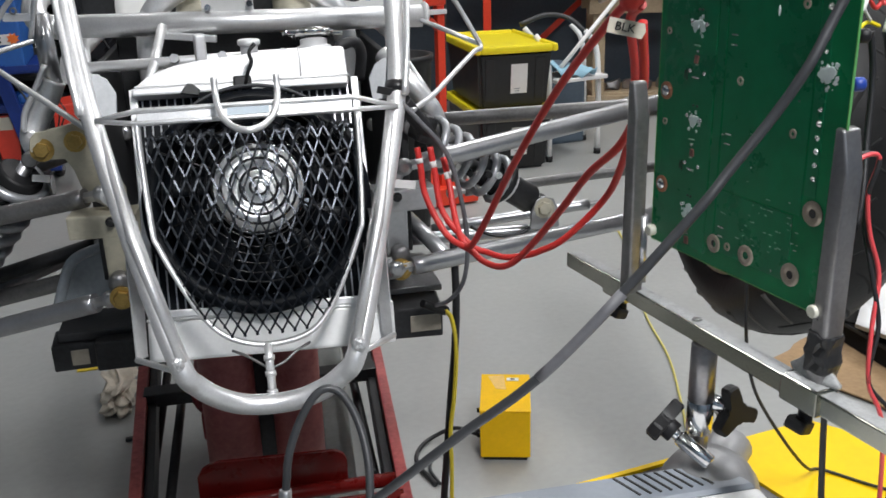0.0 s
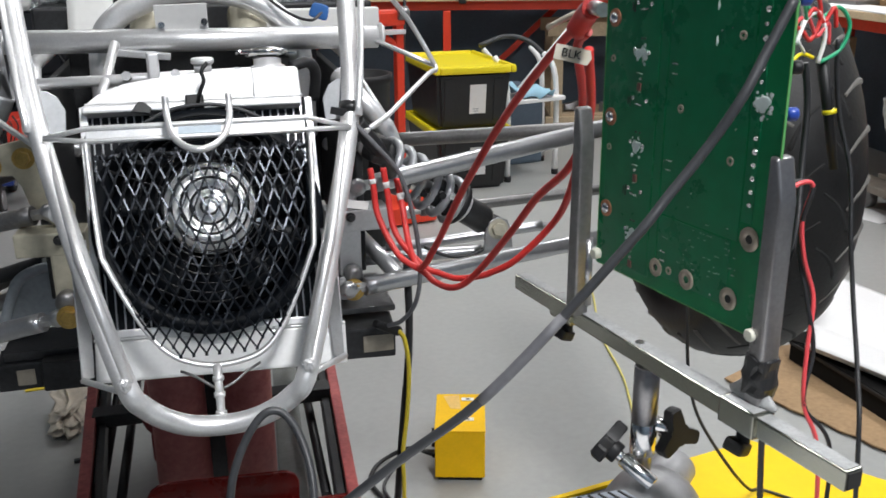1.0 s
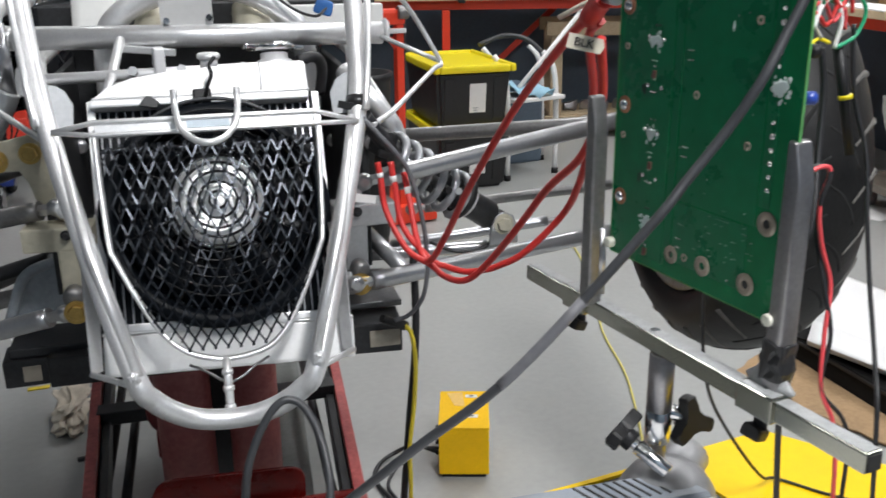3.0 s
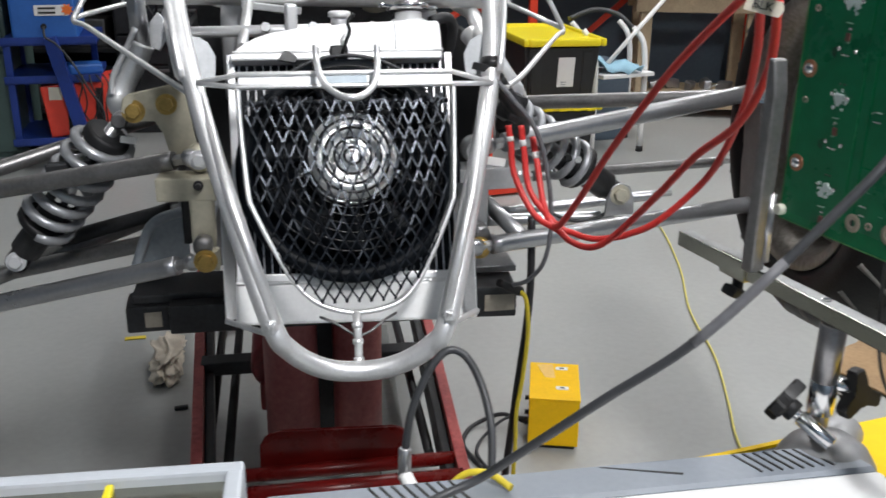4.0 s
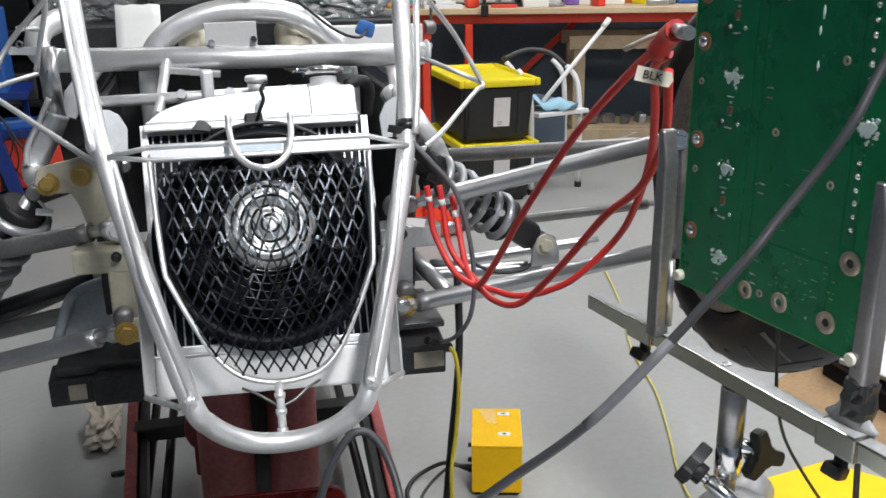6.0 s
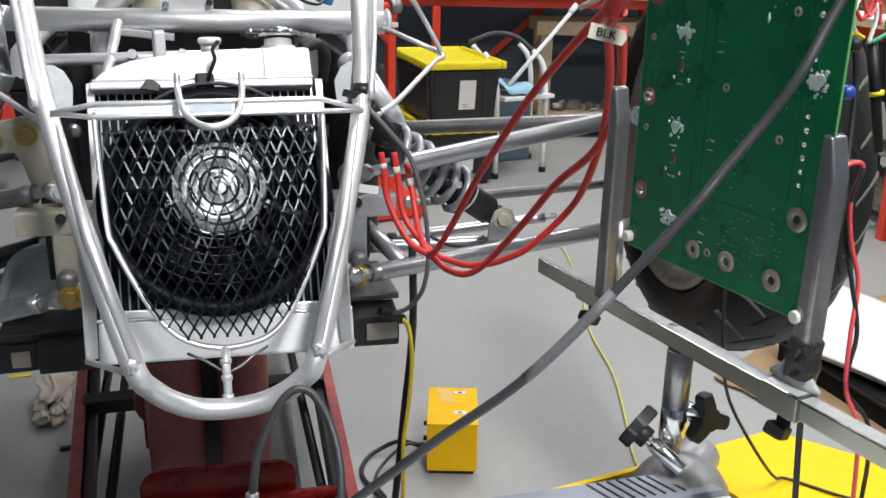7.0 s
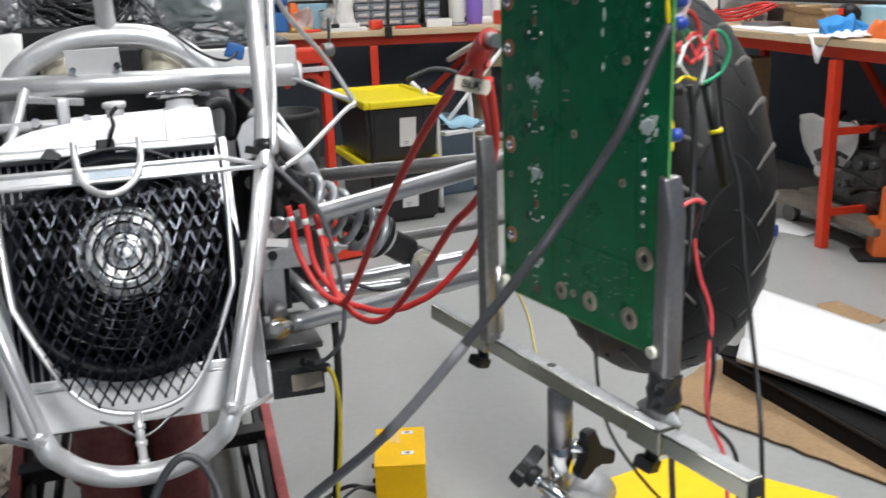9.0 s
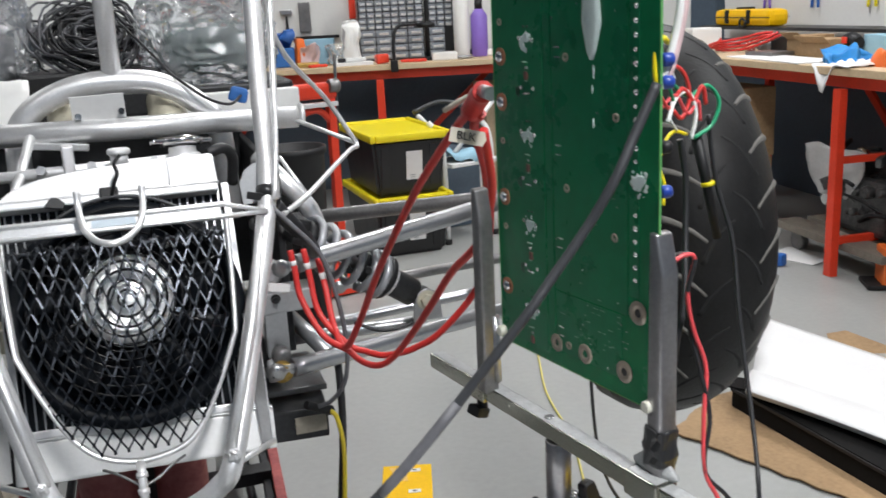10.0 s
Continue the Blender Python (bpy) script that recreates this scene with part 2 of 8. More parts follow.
def spline(pts, steps=8):
    """A smooth run of points through those given."""
    p = [V(q) for q in pts]
    p = [p[0] * 2 - p[1], *p, p[-1] * 2 - p[-2]]
    out = []
    for i in range(1, len(p) - 2):
        a, b, c, d = p[i - 1:i + 3]
        for k in range(steps):
            s = k / steps
            out.append(0.5 * (2 * b + (c - a) * s + (2 * a - 5 * b + 4 * c - d) * s * s + (3 * b - a - 3 * c + d) * s ** 3))
    out.append(p[-2])
    return out


def add_tube(bm, pts, r, seg=10, closed=False, r_end=None):
    """A round bar along the points."""
    p = [V(q) for q in pts]
    n = len(p)
    rings = []
    side = None
    for i in range(n):
        if closed:
            d = p[(i + 1) % n] - p[i - 1]
        else:
            d = p[min(i + 1, n - 1)] - p[max(i - 1, 0)]
        d.normalize()
        if side is None:
            side = d.orthogonal().normalized()
        side = (side - d * side.dot(d)).normalized()
        up = d.cross(side)
        rad = r if r_end is None else r + (r_end - r) * i / (n - 1)
        rings.append([bm.verts.new(p[i] + rad * (math.cos(a) * side + math.sin(a) * up)) for a in (2 * math.pi * k / seg for k in range(seg))])
    for i in range(n if closed else n - 1):
        a, b = rings[i], rings[(i + 1) % n]
        for k in range(seg):
            f = bm.faces.new((a[k], a[(k + 1) % seg], b[(k + 1) % seg], b[k]))
            f.smooth = True
    if not closed:
        bm.faces.new(rings[0][::-1])
        bm.faces.new(rings[-1])
    return bm


def add_cyl(bm, a, b, r, r2=None, seg=16, chamfer=0.0):
    a, b = V(a), V(b)
    r2 = r if r2 is None else r2
    d = (b - a).normalized()
    if chamfer:
        prof = [(a, r - chamfer), (a + d * chamfer, r), (b - d * chamfer, r2), (b, r2 - chamfer)]
    else:
        prof = [(a, r), (b, r2)]
    side = d.orthogonal().normalized()
    up = d.cross(side)
    rings = [[bm.verts.new(c + q * (math.cos(x) * side + math.sin(x) * up)) for x in (2 * math.pi * k / seg for k in range(seg))] for c, q in prof]
    for i in range(len(rings) - 1):
        for k in range(seg):
            f = bm.faces.new((rings[i][k], rings[i][(k + 1) % seg], rings[i + 1][(k + 1) % seg], rings[i + 1][k]))
            f.smooth = seg > 8
    bm.faces.new(rings[0][::-1])
    bm.faces.new(rings[-1])
    return bm


def add_lathe(bm, m, prof, seg=24, closed=False):
    """Turns (radius, height) pairs round the z axis of the pose m."""
    rings = [[bm.verts.new(m @ V((r * math.cos(a), r * math.sin(a), h))) for a in (2 * math.pi * k / seg for k in range(seg))] for r, h in prof]
    last = len(rings) if closed else len(rings) - 1
    for i in range(last):
        a, b = rings[i], rings[(i + 1) % len(rings)]
        for k in range(seg):
            f = bm.faces.new((a[k], a[(k + 1) % seg], b[(k + 1) % seg], b[k]))
            f.smooth = True
    if not closed:
        bm.faces.new(rings[0][::-1])
        bm.faces.new(rings[-1])
    return bm


def add_box(bm, m, size, bevel=0.0):
    """A block of the given size centred on the pose m, with chamfered edges."""
    if not isinstance(m, Matrix):
        m = Matrix.Translation(m)
    geo = bmesh.ops.create_cube(bm, size=1.0, matrix=m @ Matrix.Diagonal((*size, 1)))
    if bevel:
        edges = list({e for v in geo["verts"] for e in v.link_edges})
        bmesh.ops.bevel(bm, geom=edges, offset=min(bevel, min(size) * 0.45), segments=2, affect="EDGES", profile=0.6)
    return bm


def add_prism(bm, m, poly, depth, bevel=0.0):
    """A plate of that outline in the xy plane of m, from z 0 to depth."""
    lo = [bm.verts.new(m @ V((x, y, 0))) for x, y in poly]
    hi = [bm.verts.new(m @ V((x, y, depth))) for x, y in poly]
    n = len(poly)
    faces = [bm.faces.new(lo[::-1]), bm.faces.new(hi)]
    for k in range(n):
        faces.append(bm.faces.new((lo[k], lo[(k + 1) % n], hi[(k + 1) % n], hi[k])))
    if bevel:
        bmesh.ops.bevel(bm, geom=list({e for f in faces for e in f.edges}), offset=bevel, segments=1, affect="EDGES")
    return bm


def add_sheet(bm, grid, thick=0.0):
    """A bent sheet through rows of points."""
    rows = [[bm.verts.new(q) for q in row] for row in grid]
    faces = []
    for a, b in zip(rows, rows[1:]):
        for k in range(len(a) - 1):
            f = bm.faces.new((a[k], a[k + 1], b[k + 1], b[k]))
            f.smooth = True
            faces.append(f)
    if thick:
        bmesh.ops.recalc_face_normals(bm, faces=faces)
        bmesh.ops.solidify(bm, geom=faces, thickness=thick)
    return bm


def frame_of(origin, x_axis, y_hint):
    """A pose whose x runs along x_axis and whose y leans to y_hint."""
    x = V(x_axis).normalized()
    z = x.cross(V(y_hint)).normalized()
    y = z.cross(x)
    m = Matrix((x, y, z)).transposed().to_4x4()
    m.translation = V(origin)
    return m


def root_of(ob):
    while ob.parent:
        ob = ob.parent
    return ob


def mesh_from(name, bm, mat):
    bmesh.ops.recalc_face_normals(bm, faces=bm.faces)
    me = bpy.data.meshes.new(name)
    bm.to_mesh(me)
    bm.free()
    for one in (mat if isinstance(mat, (list, tuple)) else [mat]):
        me.materials.append(one)
    return me


def thing(name, at, label, category, group="", kind=""):
    ob = new(name)
    ob.location = at
    ob.empty_display_size = 0.05
    return tagged(ob, label, category, group, kind)


def part(name, bm, mat, parent, label=""):
    """One mesh under a thing or a part, its points given in the world."""
    bm.transform(Matrix.Translation(-root_of(parent).location))
    ob = new(name, mesh_from(name, bm, mat))
    ob.parent = parent
    return tagged(ob, label)


def solo(name, bm, mat, label, category, group="", kind=""):
    """A thing of one mesh, with its origin at its base."""
    lo = [min(v.co[i] for v in bm.verts) for i in range(3)]
    hi = [max(v.co[i] for v in bm.verts) for i in range(3)]
    base = V(((lo[0] + hi[0]) / 2, (lo[1] + hi[1]) / 2, lo[2]))
    bm.transform(Matrix.Translation(-base))
    ob = new(name, mesh_from(name, bm, mat))
    ob.location = base
    return tagged(ob, label, category, group, kind)


def B():
    return bmesh.new()


def lerp(a, b, s):
    return V(a) * (1 - s) + V(b) * s


def rough_up(bm, amount, scale, seed=0.0):
    for v in bm.verts:
        v.co += noise.noise_vector(v.co * scale + V((seed, seed * 2, seed * 3))) * amount
    return bm


def words(text, size, m, mat, parent, depth=0.0006, name="lettering"):
    """Raised letters on the plane of m."""
    cu = bpy.data.curves.new("text", "FONT")
    cu.body, cu.size, cu.extrude, cu.align_x, cu.align_y = text, size, depth, "CENTER", "CENTER"
    tmp = new("text", cu)
    me = bpy.data.meshes.new_from_object(tmp)
    bpy.data.objects.remove(tmp)
    bm = B()
    bm.from_mesh(me)
    bm.transform(m)
    return part(name, bm, mat, parent)


# ---- structure ----


def wall(name, a, b, height, mat, label):
    a, b = V((*a, 0)), V((*b, 0))
    d = (b - a).normalized()
    m = frame_of(a - d * 0.15, d, (0, 0, 1))
    n = (b - a).length + 0.3
    bm = B()
    add_prism(bm, m, [(0, 0), (n, 0), (n, height), (0, height)], 0.15)
    return solo(name, bm, mat, label, "wall", kind="structure")


CORNERS = [(-4.6, -3.4), (3.45, -3.4), (4.05, 4.87), (-4.6, 7.07)]
bm = B()
add_box(bm, (-0.2, 1.7, -0.1), (11, 12, 0.2))
solo("floor", bm, FLOOR, "smooth grey sealed concrete workshop floor", "floor", kind="structure")
wall("wall_south", CORNERS[0], CORNERS[1], CEILING, WALLBLUE, "plain slate blue workshop wall")
wall("wall_east", CORNERS[1], CORNERS[2], CEILING, WALLBLUE, "slate blue wall behind the tool bench")
wall("wall_north", CORNERS[2], CORNERS[3], CEILING, WALLBLUE, "slate blue wall behind the long bench")
wall("wall_west", CORNERS[3], CORNERS[0], CEILING, WALLBLUE, "plain slate blue workshop wall")
bm = B()
add_box(bm, (-0.2, 1.7, CEILING + 0.1), (11, 12, 0.2))
solo("ceiling", bm, CEIL, "white workshop ceiling with hanging tube lights", "ceiling", kind="structure")


def tube_light(x, y, watts):
    fixture = thing("ceiling_light", (x, y, CEILING), "white twin tube fluorescent ceiling light, switched on", "ceiling light", "ceiling lights")
    bm = B()
    add_box(bm, (x, y, CEILING - 0.06), (0.34, 1.3, 0.06), 0.01)
    part("housing", bm, WHITEPAINT, fixture)
    glow = bpy.data.materials.get("lit_tube")
    if not glow:
        glow = bpy.data.materials.new("lit_tube")
        glow.use_nodes = True
        e = glow.node_tree.nodes["Principled BSDF"]
        e.inputs["Emission Color"].default_value = (0.93, 0.97, 1.0, 1)
        e.inputs["Emission Strength"].default_value = 8.0
    for dx in (-0.09, 0.09):
        bm = B()
        add_cyl(bm, (x + dx, y - 0.6, CEILING - 0.115), (x + dx, y + 0.6, CEILING - 0.115), 0.016)
        part("tube", bm, glow, fixture)
    lamp = bpy.data.lights.new("tube_glow", "AREA")
    lamp.shape, lamp.size, lamp.size_y, lamp.energy, lamp.color = "RECTANGLE", 0.36, 1.3, watts, (0.985, 0.985, 1.0)
    ob = new("tube_glow", lamp)
    ob.matrix_world = pose(x, y, CEILING - 0.14)


for lx, ly, lw in LAMPS:
    tube_light(lx, ly, lw)

# ---- the car ----
CAR = thing("race_car", (0.0, 0.4, 0.60), "stripped silver tube-frame race car front on a red lift", "race car")
R_TUBE = 0.0128

HOOP = [(-0.236, 0.40, 1.34), (-0.222, 0.32, 1.17), (-0.197, 0.222, 1.03), (-0.156, 0.115, 0.893), (-0.109, 0.012, 0.765),
        (-0.088, 0.008, 0.727), (-0.050, 0.016, 0.697), (-0.005, 0.020, 0.687), (0.040, 0.016, 0.694), (0.080, 0.008, 0.720),
        (0.104, 0.012, 0.757), (0.152, 0.115, 0.885), (0.197, 0.222, 1.022), (0.212, 0.32, 1.17), (0.226, 0.40, 1.34)]
bm = B()
add_tube(bm, spline(HOOP, 7), R_TUBE, 14)
part("front_hoop", bm, SILVER, CAR, "silver painted bent steel front hoop")
for s, x in ((-1, -0.107), (1, 0.103)):
    bm = B()
    top = (s * 0.186, 0.205, 1.012)
    add_tube(bm, [(x - s * 0.004, 0.0, 0.764), lerp((x, 0.0, 0.764), top, 0.5) + V((s * 0.002, -0.014, 0)), top], 0.0062, 8)
    part("hoop_brace", bm, SILVER, CAR)
    bm = B()
    bmesh.ops.create_icosphere(bm, subdivisions=3, radius=0.0072)
    for v in bm.verts:
        v.co = V((v.co.x, v.co.y * 0.8, v.co.z * 1.3)) * (1 + 0.35 * noise.noise(v.co * 260 + V((s * 7, 0, 0))))
        v.co += V((x, -0.003, 0.763))
    part("weld_bead", bm, SILVER, CAR)
    # side sheet and corner strut beside the radiator foot
    bm = B()
    foot = V((-0.163, 0.080, 0.738)) if s < 0 else V((0.160, 0.104, 0.721))
    add_prism(bm, frame_of(foot, (0.0, 0.30, 1.0), (-s * 0.35, 0.55, 0)), [(0, 0.0), (0.0, 0.02), (0.17, 0.028), (0.17, 0.0)], 0.002)
    part("side_sheet", bm, SILVER, CAR)
    bm = B()
    add_tube(bm, [foot, (s * 0.098, 0.012, 0.742)], 0.004, 8)
    part("corner_strut", bm, SILVER, CAR)
    # rounded gusset between upper tube and radiator, its dim shading painted as grey
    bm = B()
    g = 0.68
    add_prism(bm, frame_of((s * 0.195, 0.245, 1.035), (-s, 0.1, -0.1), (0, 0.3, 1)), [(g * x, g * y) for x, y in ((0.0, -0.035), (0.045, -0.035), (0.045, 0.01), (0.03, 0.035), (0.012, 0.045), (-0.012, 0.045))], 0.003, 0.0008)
    part("gusset_plate", bm, PLATE, CAR, "silver gusset plate with its dim shading set in grey")

# cross tube, arch and post of the dash structure
bm = B()
add_tube(bm, [(-0.300, 0.66, 1.088), (0.318, 0.66, 1.078)], 0.0195, 18)
cross = part("cross_tube", bm, SILVER, CAR)
bm = B()
add_cyl(bm, (0.318, 0.66, 1.083), (0.330, 0.66, 1.083), 0.021, seg=18, chamfer=0.006)
part("tube_cap", bm, SILVER, cross)
bm = B()
add_tube(bm, spline([(-0.158, 0.70, 0.90), (-0.157, 0.70, 1.06), (-0.128, 0.70, 1.118), (-0.06, 0.70, 1.152), (0.014, 0.70, 1.160), (0.088, 0.70, 1.150), (0.152, 0.70, 1.110), (0.182, 0.70, 1.055), (0.186, 0.70, 0.90)], 6), 0.0205, 16)
part("roll_arch", bm, SILVER, CAR)
bm = B()
add_tube(bm, [(0.010, 0.70, 1.165), (0.012, 0.71, 1.55)], 0.0165, 14)
part("centre_post", bm, SILVER, CAR)
bm = B()
add_box(bm, pose(-0.018, 0.652, 1.122, 12, -1, 0), (0.086, 0.004, 0.044), 0.001)
plate = part("sensor_plate", bm, WHITEPAINT, CAR, "white plate with two bolts")
for dx, dz, mt in ((-0.033, -0.012, CHROME), (0.037, -0.008, GLOSSBLACK)):
    bm = B()
    add_cyl(bm, (dx - 0.018, 0.650, 1.122 + dz), (dx - 0.018, 0.643, 1.122 + dz), 0.0055)
    part("bolt", bm, mt, plate)
for x in (-0.075, 0.095):
    bm = B()
    add_cyl(bm, (x, 0.70, 1.070), (x, 0.78, 1.12), 0.034, chamfer=0.008)
    part("reservoir", bm, CREAM, CAR, "translucent cream fluid reservoir")
# steering rack
bm = B()
add_tube(bm, [(-0.24, 0.46, 1.045), (0.10, 0.46, 1.050)], 0.0085, 12)
rack = part("steering_rack", bm, ALU, CAR)
bm = B()
add_box(bm, pose(-0.062, 0.452, 1.062, 0, 0, 8), (0.016, 0.03, 0.05), 0.003)
part("rack_clamp", bm, ALU, rack)
bm = B()
add_cyl(bm, (0.01, 0.44, 1.050), (0.01, 0.44, 1.072), 0.013)
add_cyl(bm, (0.01, 0.44, 1.068), (0.01, 0.44, 1.077), 0.017, chamfer=0.002)
part("pinion_cap", bm, ALU, rack)
for x in (-0.10, -0.03, 0.06, 0.09):
    bm = B()
    add_cyl(bm, (x, 0.445, 1.052), (x, 0.432, 1.056), 0.0075, seg=6)
    part("nut", bm, STEEL, rack)
bm = B()
add_tube(bm, [(-0.135, 0.40, 1.03), (-0.125, 0.60, 1.085)], 0.008, 8)
part("dash_stay", bm, SILVER, CAR)
bm = B()
add_box(bm, pose(-0.09, 0.64, 1.064, 0, 6, -6), (0.10, 0.012, 0.012), 0.002)
part("weld_tab", bm, SILVER, CAR)

# thin wire frames of the bodywork mounts
for s in (-1, 1):
    tip = V((0.402, 0.565, 1.034)) if s > 0 else V((-0.384, 0.50, 1.064))
    bm = B()
    inner = V((0.262, 0.30, 1.000)) if s > 0 else lerp(tip, (-0.197, 0.235, 0.991), 0.72)
    run = [(s * 0.245, 0.42, 1.36), (s * 0.262, 0.45, 1.22), lerp(tip, (s * 0.300, 0.55, 1.20), 0.5), lerp(tip, (s * 0.300, 0.55, 1.20), 0.12), tip + V((-s * 0.001, -0.004, -0.004)), lerp(tip, inner, 0.16), lerp(tip, inner, 0.6), inner, (0.215, 0.215, 0.996) if s > 0 else (-0.197, 0.235, 0.991)]
    add_tube(bm, spline(run, 5), 0.0042, 8)
    mount = part("body_mount_wire", bm, SILVER, CAR)
    bm = B()
    add_tube(bm, [(s * 0.300, 0.655, 1.078), lerp((s * 0.30, 0.655, 1.078), tip, 0.5), lerp((s * 0.30, 0.655, 1.078), tip, 0.97)], 0.0042, 8)
    part("stub_wire", bm, SILVER, mount)
    bm = B()
    add_tube(bm, spline([(s * 0.250, 0.37, 1.36), (s * 0.232, 0.31, 1.17), (s * 0.214, 0.232, 1.07), (s * 0.205, 0.205, 1.02)], 4), 0.0048, 8)
    part("edge_wire", bm, SILVER, mount)
# ladder of thin bars beside the mount and the bent end of the cross tube
bm = B()
add_tube(bm, spline([(-0.286, 0.53, 1.200), (-0.290, 0.53, 1.170), (-0.300, 0.53, 1.136), (-0.313, 0.53, 1.085)], 4), 0.0042, 8)
ladder = part("inner_mount_wire", bm, SILVER, CAR)
bm = B()
add_tube(bm, [(-0.333, 0.53, 1.150), (-0.299, 0.53, 1.148)], 0.0038, 8)
part("rung", bm, SILVER, ladder)
bm = B()
add_box(bm, pose(-0.326, 0.53, 1.117, 0, 2, 0), (0.044, 0.004, 0.012), 0.001)
part("flat_rung", bm, SILVER, ladder)
bm = B()
add_lathe(bm, frame_of((-0.331, 0.527, 1.127), (1, 0, 0), (0, 0, 1)), [(0.003, -0.002), (0.0055, -0.002), (0.0055, 0.002), (0.003, 0.002)], 14, closed=True)
part("clip_ring", bm, DARKSTEEL, ladder)
bm = B()
add_tube(bm, spline([(-0.296, 0.66, 1.088), (-0.318, 0.664, 1.093), (-0.331, 0.676, 1.110), (-0.328, 0.70, 1.132), (-0.310, 0.735, 1.145), (-0.285, 0.78, 1.150)], 6), 0.0200, 16)
part("bent_tube_end", bm, SILVER, CAR)
# bent shoulder tube with its sleeve and thin stay
bm = B()
add_tube(bm, [(-0.296, 0.55, 1.011), (-0.300, 0.552, 1.12)], 0.0145, 12)
part("side_upright", bm, ARM, CAR)
bm = B()
add_tube(bm, spline([(-0.294, 0.548, 1.018), (-0.308, 0.545, 0.990), (-0.330, 0.54, 0.952), (-0.336, 0.53, 0.930), (-0.318, 0.51, 0.920), (-0.250, 0.46, 0.940)], 6), 0.0190, 14)
part("shoulder_tube", bm, SILVER, CAR)
bm = B()
add_tube(bm, spline([(-0.300, 0.53, 1.045), (-0.318, 0.525, 1.010), (-0.338, 0.52, 0.975), (-0.344, 0.515, 0.945)], 4), 0.0048, 8)
part("thin_stay", bm, SILVER, CAR)
bm = B()
add_prism(bm, frame_of((-0.272, 0.57, 1.035), (0.25, 0.1, 1), (-1, 0.1, 0.2)), [(-0.030, -0.010), (-0.012, -0.016), (0.022, -0.006), (0.030, 0.004), (0.010, 0.014), (-0.026, 0.010)], 0.004, 0.001)
part("lever_plate", bm, SILVER, CAR)
bm = B()
add_tube(bm, spline([(0.222, 0.50, 1.035), (0.250, 0.457, 1.002), (0.279, 0.448, 0.966), (0.292, 0.445, 0.944), (0.297, 0.440, 0.915), (0.285, 0.43, 0.890)], 6), 0.0155, 14)
part("shoulder_tube", bm, SILVER, CAR)
bm = B()
add_tube(bm, [(0.256, 0.50, 1.032), (0.293, 0.462, 0.968)], 0.0036, 8)
part("thin_stay", bm, SILVER, CAR)

# radiator, leaning back
RU, RN = V((0, 0.39, 0.92)).normalized(), V((0, -0.92, 0.39)).normalized()
RO = V((0.0, 0.14, 0.70))


def rad(x, u, n=0.0):
    return RO + V((x, 0, 0)) + RU * u + RN * n


def rad_frame(x, u, n):
    m = Matrix((V((1, 0, 0)), RU, RN)).transposed().to_4x4()
    m.translation = rad(x, u, n)
    return m


RAD = B()
add_box(RAD, rad_frame(0.0, 0.205, -0.022), (0.285, 0.325, 0.036))
radiator = part("radiator", RAD, FANBLACK, CAR, "aluminium radiator leaning back behind a black guard")
bm = B()
add_box(bm, rad_frame(0.006, 0.026, -0.014) @ pose(0, 0, 0, 0, 0, -1.6), (0.322, 0.054, 0.056), 0.004)
bottom = part("bottom_tank", bm, TANK, radiator)
bm = B()
add_box(bm, rad_frame(0.006, 0.060, -0.012) @ pose(0, 0, 0, 0, 0, -1.6), (0.300, 0.011, 0.062), 0.002)
part("tank_lip", bm, ALU, bottom)
bm = B()
for k in range(40):
    c = rad(-0.15 + 0.312 * k / 39, 0.0535 - 0.0087 * k / 39 + 0.0045, 0.0155)
    add_cyl(bm, c - V((0.0045, 0, 0)), c + V((0.0045, 0, 0)), 0.0022, seg=6)
rough_up(bm, 0.0006, 300)
part("weld_seam", bm, ALU, bottom)
bm = B()
add_prism(bm, rad_frame(0, 0, -0.046), [(-0.142, 0.360), (-0.142, 0.3655), (-0.136, 0.3695), (-0.126, 0.377), (-0.112, 0.3845), (-0.092, 0.390), (-0.057, 0.3955), (0.020, 0.402), (0.090, 0.4048), (0.132, 0.4055), (0.1365, 0.402), (0.1380, 0.360)], 0.062, 0.002)
top_tank = part("top_tank", bm, TANK, radiator)
bm = B()
for k in range(30):
    c = rad(-0.138 + 0.272 * k / 29, 0.3640, 0.017)
    add_cyl(bm, c - V((0.005, 0, 0)), c + V((0.005, 0, 0)), 0.0017, seg=6)
rough_up(bm, 0.0006, 300)
part("weld_seam", bm, ALU, top_tank)
bm = B()
add_tube(bm, [rad(0.074, 0.366, 0.0165), rad(0.075, 0.386, 0.0165), rad(0.074, 0.4035, 0.0160), rad(0.074, 0.4045, -0.040)], 0.0014, 6)
part("tank_joint", bm, ALU, top_tank)
bm = B()
add_box(bm, rad_frame(-0.005, 0.3565, -0.012), (0.284, 0.0105, 0.068), 0.003)
part("header_rail", bm, ALU, radiator)
for s in (-1, 1):
    bm = B()
    add_box(bm, rad_frame(s * 0.147, 0.205, -0.016), (0.010, 0.318, 0.044), 0.001)
    part("side_channel", bm, ALU, radiator)
bm = B()
for k in range(27):
    add_box(bm, rad_frame(-0.137 + k * 0.01054, 0.205, -0.004), (0.0020, 0.318, 0.004))
tagged(part("core_tube", bm, ARM, radiator), kind="stuff")
bm = B()
add_lathe(bm, rad_frame(0.098, 0.405, -0.016) @ pose(0, 0, 0, -90 + 8, 0, 0), [(0.024, -0.004), (0.024, 0.010), (0.019, 0.012), (0.019, 0.020)], 20)
part("filler_neck", bm, ALU, radiator)
bm = B()
m = rad_frame(0.098, 0.428, -0.016) @ pose(0, 0, 0, -90 + 8, 0, 0)
